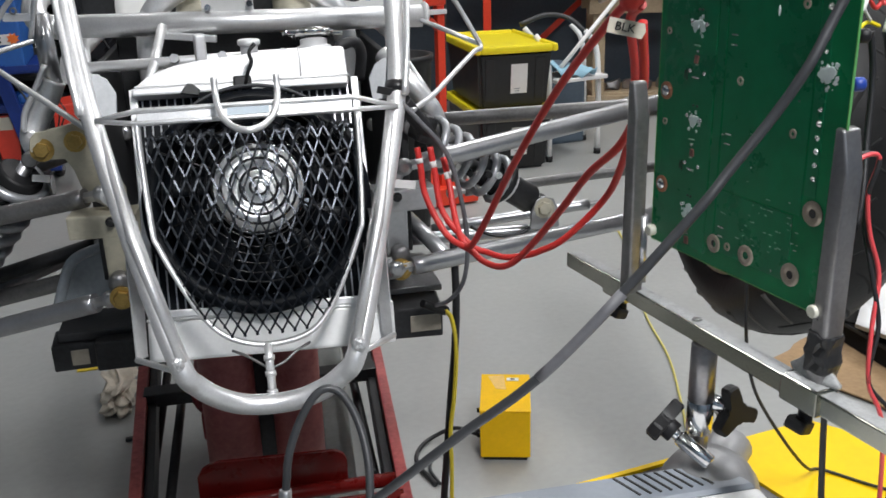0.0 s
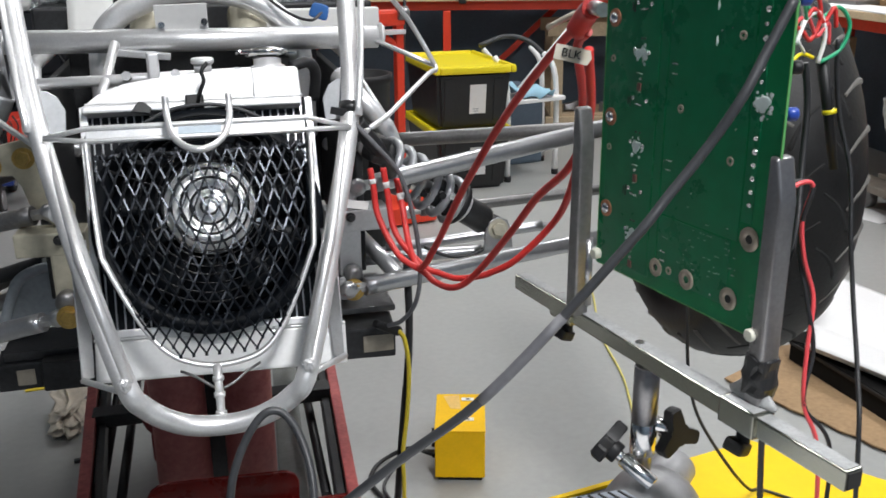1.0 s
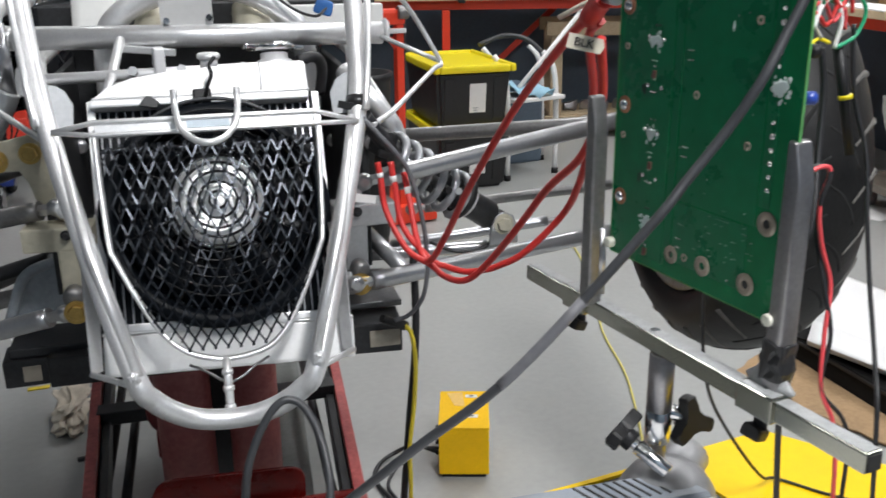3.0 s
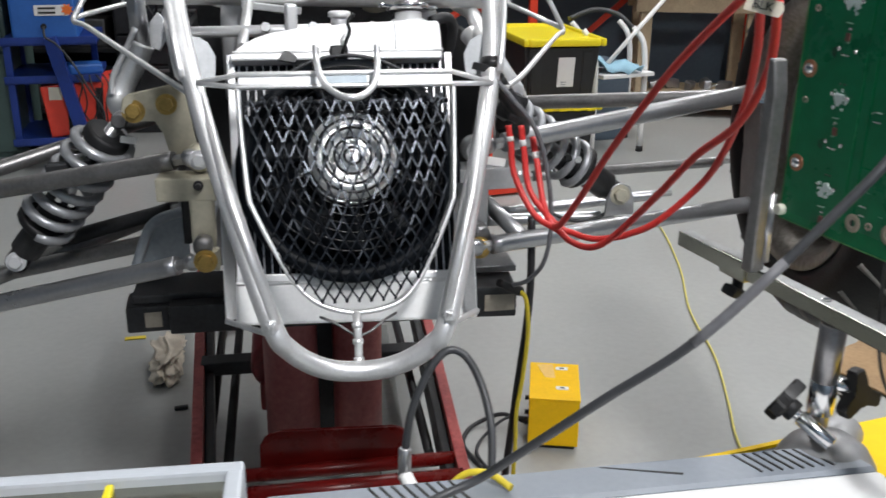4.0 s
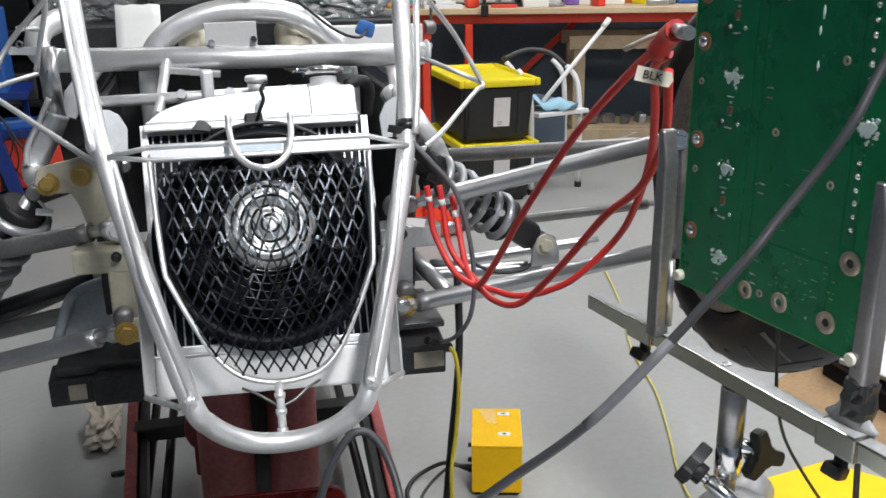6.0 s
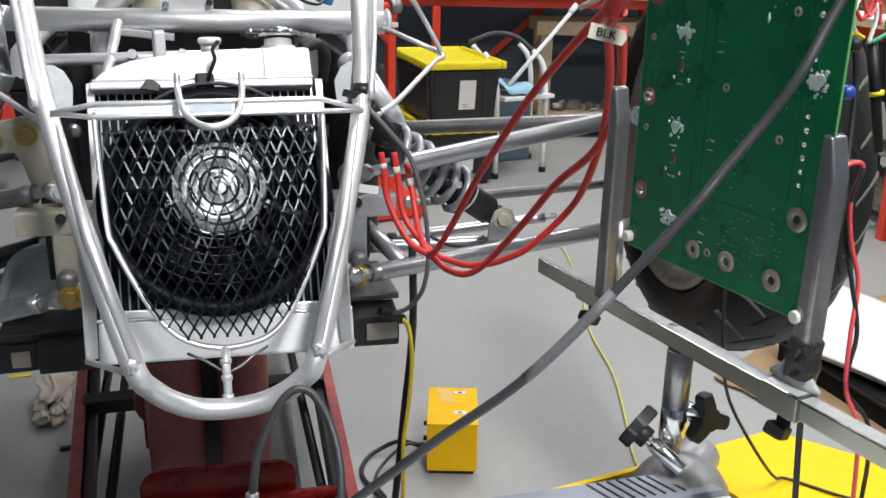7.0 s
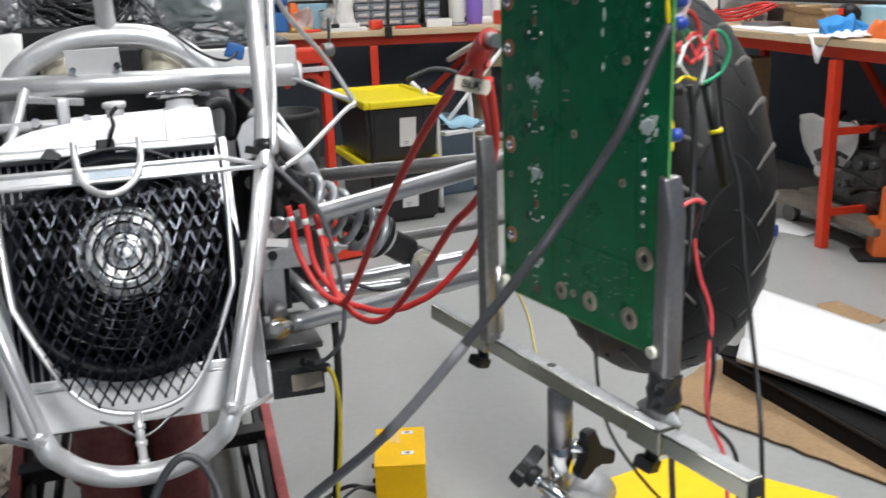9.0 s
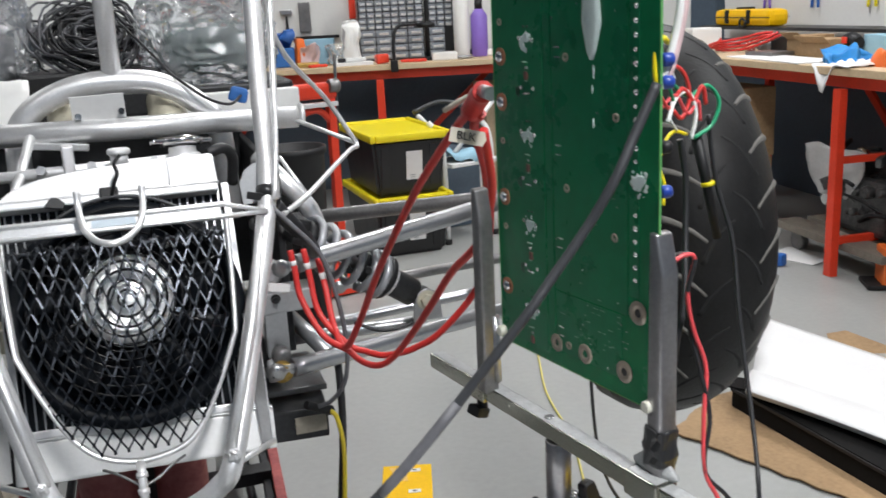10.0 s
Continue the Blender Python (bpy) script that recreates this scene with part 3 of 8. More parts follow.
add_lathe(bm, m, [(0.027, 0), (0.030, 0.003), (0.030, 0.008), (0.024, 0.011), (0.010, 0.013)], 20)
for a in (20, 200):
    add_box(bm, m @ pose(0, 0, 0, 0, 0, a) @ pose(0.032, 0, 0.006), (0.022, 0.016, 0.006), 0.002)
part("filler_cap", bm, CHROME, radiator)
bm = B()
add_tube(bm, spline([rad(0.13, 0.414, -0.02), (0.155, 0.33, 1.078), (0.168, 0.35, 1.06), (0.166, 0.37, 1.02)], 5), 0.008, 10)
part("overflow_hose", bm, BLACKCABLE, radiator)
bm = B()
add_tube(bm, spline([(0.0, 0.245, 1.042), (0.004, 0.24, 1.056), (0.010, 0.242, 1.070), (0.008, 0.245, 1.082), (0.016, 0.25, 1.092)], 4), 0.0026, 8)
add_box(bm, rad_frame(-0.004, 0.358, 0.022), (0.024, 0.022, 0.016), 0.003)
conn = part("fan_connector", bm, BLACK, radiator)
bm = B()
add_prism(bm, rad_frame(-0.072, 0.352, 0.0225), [(-0.014, -0.002), (-0.004, 0.011), (0.004, 0.010), (0.013, 0.002), (0.010, -0.006)], 0.004, 0.001)
part("tape_tab", bm, TAPE, radiator)
bm = B()
add_box(bm, rad_frame(-0.004, 0.344, 0.030), (0.012, 0.010, 0.004), 0.001)
part("connector_clip", bm, LABEL, conn)
# fan
FC = rad_frame(0.004, 0.214, 0.0)
bm = B()
add_lathe(bm, rad_frame(0.002, 0.2000, 0.007), [(0.124, 0.0), (0.147, 0.0), (0.1490, 0.016), (0.1475, 0.031), (0.133, 0.032), (0.127, 0.025)], 56, closed=True)
fan = part("cooling_fan", bm, FANBLACK, radiator, "black electric radiator fan with a bright metal motor")
bm = B()
add_lathe(bm, FC, [(0.030, 0.010), (0.057, 0.012), (0.0595, 0.030), (0.0585, 0.046), (0.0575, 0.0475), (0.0565, 0.0480), (0.0548, 0.0490), (0.053, 0.054), (0.046, 0.057), (0.034, 0.059), (0.031, 0.056), (0.020, 0.057), (0.012, 0.0605), (0.002, 0.061)], 40)
part("motor_can", bm, CAN, fan)
# Added disc that blackens the shaded depth behind the blades.
bm = B()
add_lathe(bm, FC, [(0.030, 0.004), (0.136, 0.004), (0.136, 0.0075), (0.030, 0.0075)], 40, closed=True)
part("dark_backing", bm, FANBLACK, fan)
for k in range(11):
    m = FC @ pose(0, 0, 0.020, 0, 0, k * 360 / 11)
    bm = B()
    add_sheet(bm, [[m @ V((0.055 + 0.068 * i / 5, (j / 3 - 0.5) * (0.028 + 0.022 * i / 5) + 0.012 * i / 5, 0.014 * (j / 3 - 0.5))) for j in range(4)] for i in range(6)], 0.002)
    part("fan_blade", bm, FANBLACK, fan)
for k, r in enumerate((0.011, 0.0235, 0.0365, 0.0480, 0.0585, 0.067, 0.077, 0.087, 0.098, 0.110, 0.122)):
    bm = B()
    h = 0.069 if r < 0.05 else 0.069 - (r - 0.05) * 0.30
    add_tube(bm, [FC @ V((r * math.cos(a), r * math.sin(a), h)) for a in (2 * math.pi * i / 40 for i in range(40))], 0.0012 if r > 0.06 else 0.0018, 6, closed=True)
    part("guard_ring", bm, FANGLOSS, fan)
for k in range(8):
    a = math.radians(k * 45 + 20)
    bm = B()
    add_tube(bm, [FC @ V((r * math.cos(a), r * math.sin(a), h)) for r, h in ((0.057, 0.069), (0.132, 0.046), (0.136, 0.036))], 0.0018, 6)
    part("guard_spoke", bm, FANGLOSS, fan)
bm = B()
add_tube(bm, [FC @ V((0.0590 * math.cos(a), 0.0590 * math.sin(a), 0.047)) for a in (2 * math.pi * i / 48 for i in range(48))], 0.0014, 8, closed=True)
part("motor_rim", bm, CHROME, fan)
bm = B()
add_tube(bm, [FC @ V((0.004 * math.cos(a) - 0.002, 0.004 * math.sin(a) - 0.070, 0.058)) for a in (2 * math.pi * i / 14 for i in range(14))], 0.0016, 6, closed=True)
part("guard_eyelet", bm, FANGLOSS, fan)
for a in (196, 338):
    m = FC @ pose(0, 0, 0, 0, 0, a)
    bm = B()
    add_cyl(bm, m @ V((0.064, 0, 0.040)), m @ V((0.064, 0, 0.050)), 0.0060)
    part("motor_screw", bm, CHROME, fan)
# flat crossbar with wires, tow hook
bm = B()
add_box(bm, pose(-0.002, 0.182, 1.018, -20, 0, 0), (0.268, 0.005, 0.012), 0.001)
bar = part("front_crossbar", bm, SILVER, CAR)
bm = B()
add_box(bm, pose(0.0, 0.1790, 1.0185, -20, 0, 0), (0.052, 0.002, 0.009))
part("sticker", bm, STICKER, bar, "faded pale blue sticker")
for z, y in ((1.026, 0.182), (1.011, 0.176)):
    bm = B()
    add_tube(bm, [(-0.186, 0.190, 1.015), (-0.135, y, z), (0.135, y, z), (0.192, 0.192, 1.008)], 0.0034, 8)
    part("cross_wire", bm, SILVER, bar)
bm = B()
add_tube(bm, spline([(-0.038, 0.176, 1.062), (-0.038, 0.170, 1.046), (-0.036, 0.155, 1.032), (-0.030, 0.125, 1.021), (-0.017, 0.098, 1.014), (-0.001, 0.088, 1.012), (0.015, 0.098, 1.014), (0.029, 0.125, 1.021), (0.036, 0.155, 1.032), (0.038, 0.170, 1.046), (0.038, 0.176, 1.062)], 5), 0.0042, 10)
part("tow_hook", bm, SILVER, bar, "silver bent rod tow hook")
bm = B()
add_tube(bm, spline([rad(0.004 + 0.137 * math.sin(a), 0.214 + 0.139 * math.cos(a), 0.036) for a in [(-50 + 10 * i) * math.pi / 180 for i in range(11)]], 2), 0.003, 6)
part("shroud_edge", bm, GREYCABLE, fan)
# guard wire round the mesh
def low(z):
    return z if z > 0.874 else 0.874 - (0.874 - z) * 1.128


for dy, dz, r in ((0.0, 0.0, 0.0032), (0.016, -0.005, 0.0026)):
    side = [(0.137, 0.178, 1.012), (0.134, 0.150, 0.948), (0.1285, 0.116, 0.885), (0.124, 0.109, 0.871), (0.104, 0.092, 0.834), (0.078, 0.075, 0.795), (0.048, 0.062, 0.772)]
    run = [(-x, y + dy, low(z + (dz if z < 0.9 else 0)) + 0.002) for x, y, z in side] + [(-0.003, 0.058 + dy, low(0.763 + dz))] + [(x, y + dy, low(z + (dz if z < 0.9 else 0)) - 0.002) for x, y, z in side[::-1]]
    bm = B()
    add_tube(bm, spline(run, 5), r, 8)
    part("guard_wire", bm, SILVER, CAR)
bm = B()
add_tube(bm, [(-0.004, 0.058, 0.750), (-0.004, 0.045, 0.730), (-0.004, 0.030, 0.690)], 0.0052, 8)
for s in (0.2, 0.5, 0.85):
    add_cyl(bm, lerp((-0.004, 0.056, 0.750), (-0.004, 0.030, 0.69), s), lerp((-0.004, 0.056, 0.750), (-0.004, 0.030, 0.69), s + 0.10), 0.0070, seg=10)
part("nose_pin", bm, SILVER, CAR)
for s in (-1, 1):
    bm = B()
    add_tube(bm, spline([(-0.004, 0.044, 0.722), (s * 0.014, 0.052, 0.726), (s * 0.030, 0.062, 0.734), (s * 0.048, 0.075, 0.738)], 4), 0.0018, 8)
    part("nose_bracket", bm, DARKSTEEL, CAR)
# expanded metal guard
GUARD_EDGE = ((0.754, 0.030), (0.764, 0.052), (0.788, 0.078), (0.832, 0.103), (0.874, 0.121), (1.02, 0.129))


def guard_half(z):
    for (z0, w0), (z1, w1) in zip(GUARD_EDGE, GUARD_EDGE[1:]):
        if z <= z1:
            return w0 + (w1 - w0) * max(0.0, (z - z0) / (z1 - z0))
    return GUARD_EDGE[-1][1]


def guard_point(x, z):
    z = z if z > 0.85 else 0.85 - (0.85 - z) * 0.70
    y = 0.070 + 0.33 * (z - 0.766) + 0.62 * (z - 0.766) ** 2 - 0.010 * math.cos(min(1.57, abs(x) / 0.125 * 1.57))
    return V((x, y + 0.0012 * math.sin(x * 91 + z * 53), z))


bm = B()
CW, CH = 0.0152, 0.0335
for row in range(12):
    for k in range(-10, 11):
        for half in (0, 1):
            x0 = (k + 0.5 * half) * CW
            z0 = 0.996 - (row + 0.5 * half) * CH
            bond = 0.0022
            runs = [((x0 + dx * 0.0008, z0 - bond), (x0 + dx * (CW / 2 - 0.0008), z0 - CH / 2 + bond), dx, 0.00105) for dx in (-1, 1)]
            runs.append(((x0, z0 + bond), (x0, z0 - bond), 0, 0.0018))
            for a, b, dx, wide in runs:
                p, q = guard_point(*a), guard_point(*b)
                if abs(a[0]) > guard_half(p.z) + 0.002 or abs(b[0]) > guard_half(q.z) + 0.002 or q.z < 0.7555 or p.z > 0.999:
                    continue
                d = (q - p).normalized()
                k_ = 0.33 + 1.24 * (p.z - 0.766)
                out = V((0, -1, k_)).normalized()
                w = d.cross(out).normalized()
                out = (w.cross(d) + w * ((0.06 + 0.14 * math.sin(x0 * 700 + z0 * 410)) * dx if dx else 0.25)).normalized()
                out = (out + V((0.10 * dx, 0, -0.42 + 0.52 * min(1.0, max(0.0, (p.z - 0.895) / 0.06))))).normalized()
                w = d.cross(out).normalized()
                vs = [bm.verts.new(e + w * sw * wide + out * so * 0.0009) for e in (p - d * 0.0006, q + d * 0.0006) for sw, so in ((-1, -1), (1, -1), (1, 1), (-1, 1))]
                for i in range(4):
                    bm.faces.new((vs[i], vs[(i + 1) % 4], vs[4 + (i + 1) % 4], vs[4 + i]))
                bm.faces.new(vs[:4][::-1])
                bm.faces.new(vs[4:])
mesh_guard = tagged(part("mesh_guard", bm, MESHBLACK, CAR, "black expanded metal mesh guard"), kind="stuff")
bm = B()
pts = []
for i in range(40):
    x = -0.128 + 0.256 * i / 39
    pts.append(V((x, 0.176 + 0.008 * math.sin(i * 1.7), 0.990 + 0.005 * math.sin(i * 2.9))))
add_tube(bm, pts, 0.0035, 6)
add_tube(bm, [p + V((0.004, 0.022, -0.004 + 0.004 * math.sin(i * 4.1))) for i, p in enumerate(pts)], 0.003, 6)
part("folded_mesh_edge", bm, MESHBLACK, mesh_guard)


# suspension
def coil(bm, a, b, r, wire, turns):
    a, b = V(a), V(b)
    m = frame_of(a, b - a, (0, 1, 0))
    n = (b - a).length
    k = int(turns * 16)
    add_tube(bm, [m @ V((n * i / k, r * math.cos(i * math.pi / 8), r * math.sin(i * math.pi / 8))) for i in range(k + 1)], wire, 8)
    return bm


def damper(top, bottom, cr, wire, turns):
    top, bottom = V(top), V(bottom)
    d = (bottom - top).normalized()
    n = (bottom - top).length
    bm = B()
    add_cyl(bm, top, bottom - d * 0.10, 0.010)
    body = part("damper", bm, STEEL, CAR, "coil-over damper with a grey spring")
    bm = B()
    add_cyl(bm, bottom - d * 0.14, bottom - d * 0.02, 0.024, chamfer=0.003)
    part("damper_body", bm, BLACKSTEEL, body)
    bm = B()
    add_cyl(bm, bottom - d * 0.095, bottom - d * 0.080, cr + 0.003, chamfer=0.003)
    part("spring_perch", bm, BLACK, body)
    bm = B()
    add_cyl(bm, top + d * 0.020, top + d * 0.042, cr - 0.006, chamfer=0.004)
    part("spring_perch", bm, BLACK, body)
    bm = B()
    coil(bm, top + d * 0.028, bottom - d * 0.085, cr, wire, turns)
    part("coil_spring", bm, SPRING, body)
    bm = B()
    add_cyl(bm, top - d * 0.008 + V((0, -0.012, 0)), top - d * 0.008 + V((0, 0.012, 0)), 0.012, chamfer=0.002)
    part("eye", bm, DARKSTEEL, body)
    bm = B()
    add_cyl(bm, bottom + V((0, -0.014, 0)), bottom + V((0, 0.014, 0)), 0.019, chamfer=0.002)
    part("eye", bm, BLACK, body)
    for k in range(4):
        bm = B()
        c = lerp(top, bottom, 0.46 + 0.02 * k) + V((0.012 * (k - 1.5), -0.030, 0.0))
        add_cyl(bm, c, c + V((0, -0.01, 0)), 0.006, seg=8)
        part("adjuster", bm, CHROME if k % 2 else BLACK, body)
    return body


def arm(a, b, r, name="wishbone_tube", mat=None):
    a, b = V(a), V(b)
    d = (b - a).normalized()
    bm = B()
    add_tube(bm, [a + d * 0.012, a + d * 0.03, b - d * 0.03, b - d * 0.012], r, 14)
    tube = part(name, bm, mat or ARM, CAR)
    bm = B()
    add_cyl(bm, a - d * 0.012, a + d * 0.022, r * 0.62, seg=6)
    part("jam_nut", bm, STEEL, tube)
    bm = B()
    add_cyl(bm, b - d * 0.022, b + d * 0.012, r * 0.62, seg=6)
    part("jam_nut", bm, STEEL, tube)
    bm = B()
    add_lathe(bm, frame_of(a - d * 0.014, (1, 0, 0), (0, 0, 1)), [(0.006, -0.008), (0.012, -0.006), (0.014, 0), (0.012, 0.006), (0.006, 0.008)], 14)
    part("rod_end", bm, STEEL, tube)
    return tube


def bolt(p, n, r, mat, parent=None):
    p, n = V(p), V(n).normalized()
    bm = B()
    add_cyl(bm, p, p + n * 0.003, r * 1.45, seg=20)
    add_cyl(bm, p + n * 0.003, p + n * 0.011, r, seg=6, chamfer=0.0012)
    return part("bolt", bm, mat, parent or CAR)


OUT_U, OUT_L = (0.706, 0.445, 0.940), (0.732, 0.445, 0.742)
arm((0.232, 0.325, 0.893), OUT_U, 0.0145)
arm((0.245, 0.74, 0.872), (0.690, 0.50, 0.922), 0.0135, mat=DARKSTEEL)
arm((0.205, 0.272, 0.750), OUT_L, 0.0138)
arm((0.400, 0.75, 0.720), (0.830, 0.75, 0.738), 0.011, mat=DARKSTEEL)
arm((0.300, 0.60, 0.695), (0.620, 0.57, 0.728), 0.010, "tie_rod")
arm((0.240, 0.50, 0.715), (0.47, 0.47, 0.722), 0.011, "tie_rod")
bm = B()
add_tube(bm, [(0.235, 0.52, 0.770), (0.285, 0.34, 0.735)], 0.013, 12)
part("lower_stub", bm, ARM, CAR)
bm = B()
add_prism(bm, frame_of((0.508, 0.610, 0.904), (1, -0.05, 0), (0, 0, 1)), [(0.000, 0.000), (0.056, 0.004), (0.108, -0.002), (0.094, -0.009), (0.006, -0.010)], 0.006, 0.001)
part("black_strip", bm, BLACKSTEEL, CAR)
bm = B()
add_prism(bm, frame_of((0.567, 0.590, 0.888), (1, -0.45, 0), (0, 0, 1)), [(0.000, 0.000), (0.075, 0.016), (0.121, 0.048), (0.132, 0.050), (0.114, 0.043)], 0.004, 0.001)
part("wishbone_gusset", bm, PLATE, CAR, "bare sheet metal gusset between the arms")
damper((0.250, 0.400, 0.930), (0.469, 0.440, 0.775), 0.035, 0.0068, 6)
bm = B()
add_prism(bm, frame_of((0.470, 0.418, 0.772), (1, 0.05, 0), (0, 0, 1)), [(-0.026, -0.030), (0.026, -0.030), (0.024, 0.0), (0.016, 0.020), (0, 0.026), (-0.016, 0.020), (-0.024, 0)], 0.005, 0.001)
part("damper_lug", bm, ARM, CAR)
bolt((0.469, 0.414, 0.778), (0, -1, 0.1), 0.012, CREAM)
top, low_end = V((0.250, 0.400, 0.930)), V((0.469, 0.440, 0.775))
bm = B()
add_cyl(bm, lerp(top, low_end, 0.700), lerp(top, low_end, 0.735), 0.0300, chamfer=0.002)
part("clamp_ring", bm, ALU, CAR, "bright metal clamp ring on the damper")
bm = B()
add_tube(bm, spline([(0.345, 0.43, 0.752), (0.385, 0.42, 0.735), (0.430, 0.42, 0.735), (0.462, 0.43, 0.752), (0.480, 0.44, 0.785)], 6), 0.0032, 8)
part("damper_hose", bm, BLACKCABLE, CAR)

# Upper left arm darker than the right one: weaker light put into its colour.
arm((-0.228, 0.343, 0.880), (-0.66, 0.49, 0.785), 0.0140, mat=DARKSTEEL)
arm((-0.240, 0.76, 0.880), (-0.66, 0.56, 0.782), 0.0130, mat=DARKSTEEL)
arm((-0.236, 0.335, 0.722), (-0.68, 0.52, 0.580), 0.0145)
arm((-0.255, 0.62, 0.730), (-0.66, 0.56, 0.600), 0.0150, mat=DARKSTEEL)
arm((-0.280, 0.52, 0.700), (-0.62, 0.60, 0.615), 0.0140, "tie_rod", DARKSTEEL)
bm = B()
add_prism(bm, frame_of((-0.320, 0.455, 0.683), (1, 0, 0), (0, 0, 1)), [(0.0, 0.0), (0.012, 0.040), (0.022, 0.064), (0.034, 0.072), (0.080, 0.080), (0.082, 0.0), (0.045, -0.006)], 0.004, 0.001)
gus = part("arm_gusset", bm, GUSSET, CAR, "blue-grey welded gusset plate")
bm = B()
add_tube(bm, spline([(-0.326, 0.448, 0.672), (-0.310, 0.448, 0.715), (-0.296, 0.448, 0.745), (-0.276, 0.448, 0.760), (-0.236, 0.448, 0.771)], 5), 0.0085, 10)
part("gusset_edge", bm, GUSSET, gus)
damper((-0.328, 0.440, 0.914), (-0.514, 0.505, 0.681), 0.041, 0.0080, 6.5)
bolt((-0.512, 0.482, 0.686), (0, -1, 0.1), 0.011, ALU)
bm = B()
add_prism(bm, frame_of((-0.395, 0.445, 0.845), (1, 0, 0), (0, 0, 1)), [(-0.042, 0.012), (0.030, 0.016), (0.032, -0.004), (0.006, -0.016), (-0.016, -0.018), (-0.040, -0.008)], 0.02, 0.003)
brk = part("dark_bracket", bm, BLACKSTEEL, CAR)
bm = B()
add_prism(bm, frame_of((-0.312, 0.425, 0.893), (1, 0, 0), (0, 0, 1)), [(-0.012, -0.004), (0.012, -0.008), (0.014, 0.003), (-0.010, 0.006)], 0.003, 0.0006)
part("white_tab", bm, WHITE, brk)
bm = B()
add_tube(bm, [(-0.40, 0.42, 0.838), (-0.398, 0.41, 0.815)], 0.006, 8)
part("grease_nipple", bm, STEEL, brk)
arm((-0.262, 0.56, 0.742), (-0.47, 0.56, 0.690), 0.0125, "tie_rod", BLACKSTEEL)
for s in (-1, 1):
    # rocker plate with its two bolts, upper and lower clevis
    if s < 0:
        bm = B()
        m = frame_of((-0.300, 0.388, 0.950), (1, 0.18, 0.0), (0, 0, 1))
        add_prism(bm, m, [(-0.012, -0.006), (-0.008, 0.012), (0.0, 0.018), (0.066, 0.030), (0.078, 0.022), (0.094, -0.078), (0.052, -0.078), (0.044, -0.040), (0.034, -0.022), (0.0, -0.022)], 0.006, 0.001)
        rocker = part("rocker_plate", bm, CREAM, CAR, "weathered zinc plated bracket")
        bolt((-0.294, 0.384, 0.943), (0, -1, 0.15), 0.0115, GOLD, rocker)
        bolt((-0.246, 0.375, 0.954), (0, -1, 0.15), 0.0105, GOLD, rocker)
    bm = B()
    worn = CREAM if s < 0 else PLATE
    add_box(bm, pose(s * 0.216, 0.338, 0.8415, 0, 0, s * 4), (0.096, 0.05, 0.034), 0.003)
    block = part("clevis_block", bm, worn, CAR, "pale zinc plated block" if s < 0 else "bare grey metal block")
    bolt((s * 0.205, 0.312, 0.849), (0, -1, 0), 0.005, BLACKSTEEL, block)
    bm = B()
    add_box(bm, pose(s * 0.203, 0.328, 0.792, 0, 0, 0), (0.034, 0.03, 0.074), 0.003)
    part("link_plate", bm, worn, CAR)
    bm = B()
    add_lathe(bm, frame_of((s * 0.203, 0.348, 0.881), (1, 0, 0), (0, 0, 1)), [(0.004, -0.012), (0.0195, -0.012), (0.0205, 0), (0.0195, 0.010), (0.004, 0.010)], 20)
    part("bush", bm, worn, CAR)
    bolt((s * 0.203, 0.333, 0.881), (0, -1, 0.05), 0.010, ALU)
    bm = B()
    add_lathe(bm, frame_of((s * 0.203, 0.290, 0.766), (1, 0, 0), (0, 0, 1)), [(0.004, -0.014), (0.013, -0.014), (0.0145, 0), (0.013, 0.012), (0.004, 0.012)], 18)
    part("bush", bm, DARKSTEEL, CAR)
    bm = B()
    add_box(bm, pose(s * 0.196, 0.29, 0.745), (0.032, 0.014, 0.036), 0.006)
    part("lower_tab", bm, worn, CAR)
    bolt((s * 0.200, 0.276, 0.747), (0, -1, 0.1), 0.0115, GOLD)
    # body side rail behind
    bm = B()
    add_tube(bm, [(s * 0.195, 0.50, 0.70), (s * 0.21, 1.6, 0.70)], 0.0128, 12)
    part("lower_rail", bm, SILVER, CAR)
    bm = B()
    add_tube(bm, [(s * 0.205, 0.24, 1.02), (s * 0.262, 0.66, 1.05), (s * 0.27, 1.6, 1.06)], 0.0128, 12)
    part("upper_rail", bm, SILVER, CAR)
    bm = B()
    add_box(bm, pose(s * 0.235, 0.95, 0.88), (0.012, 1.1, 0.30), 0.003)
    part("side_panel", bm, BLACKSTEEL, CAR)
bm = B()
add_box(bm, pose(0.0, 0.95, 0.72), (0.40, 1.2, 0.02), 0.003)
part("floor_pan", bm, DARKSTEEL, CAR)
bm = B()
add_box(bm, pose(0.0, 0.86, 0.90), (0.46, 0.02, 0.34), 0.003)
part("bulkhead", bm, BLACKSTEEL, CAR)
bm = B()
add_tube(bm, [(0.197, 0.2215, 1.020), (0.199, 0.2285, 1.033)], 0.0152, 14)
add_box(bm, pose(0.184, 0.212, 1.025, 0, 14, 0), (0.03, 0.004, 0.010), 0.001)
part("tape_wrap", bm, TAPE, CAR, "black cloth tape round the hoop")

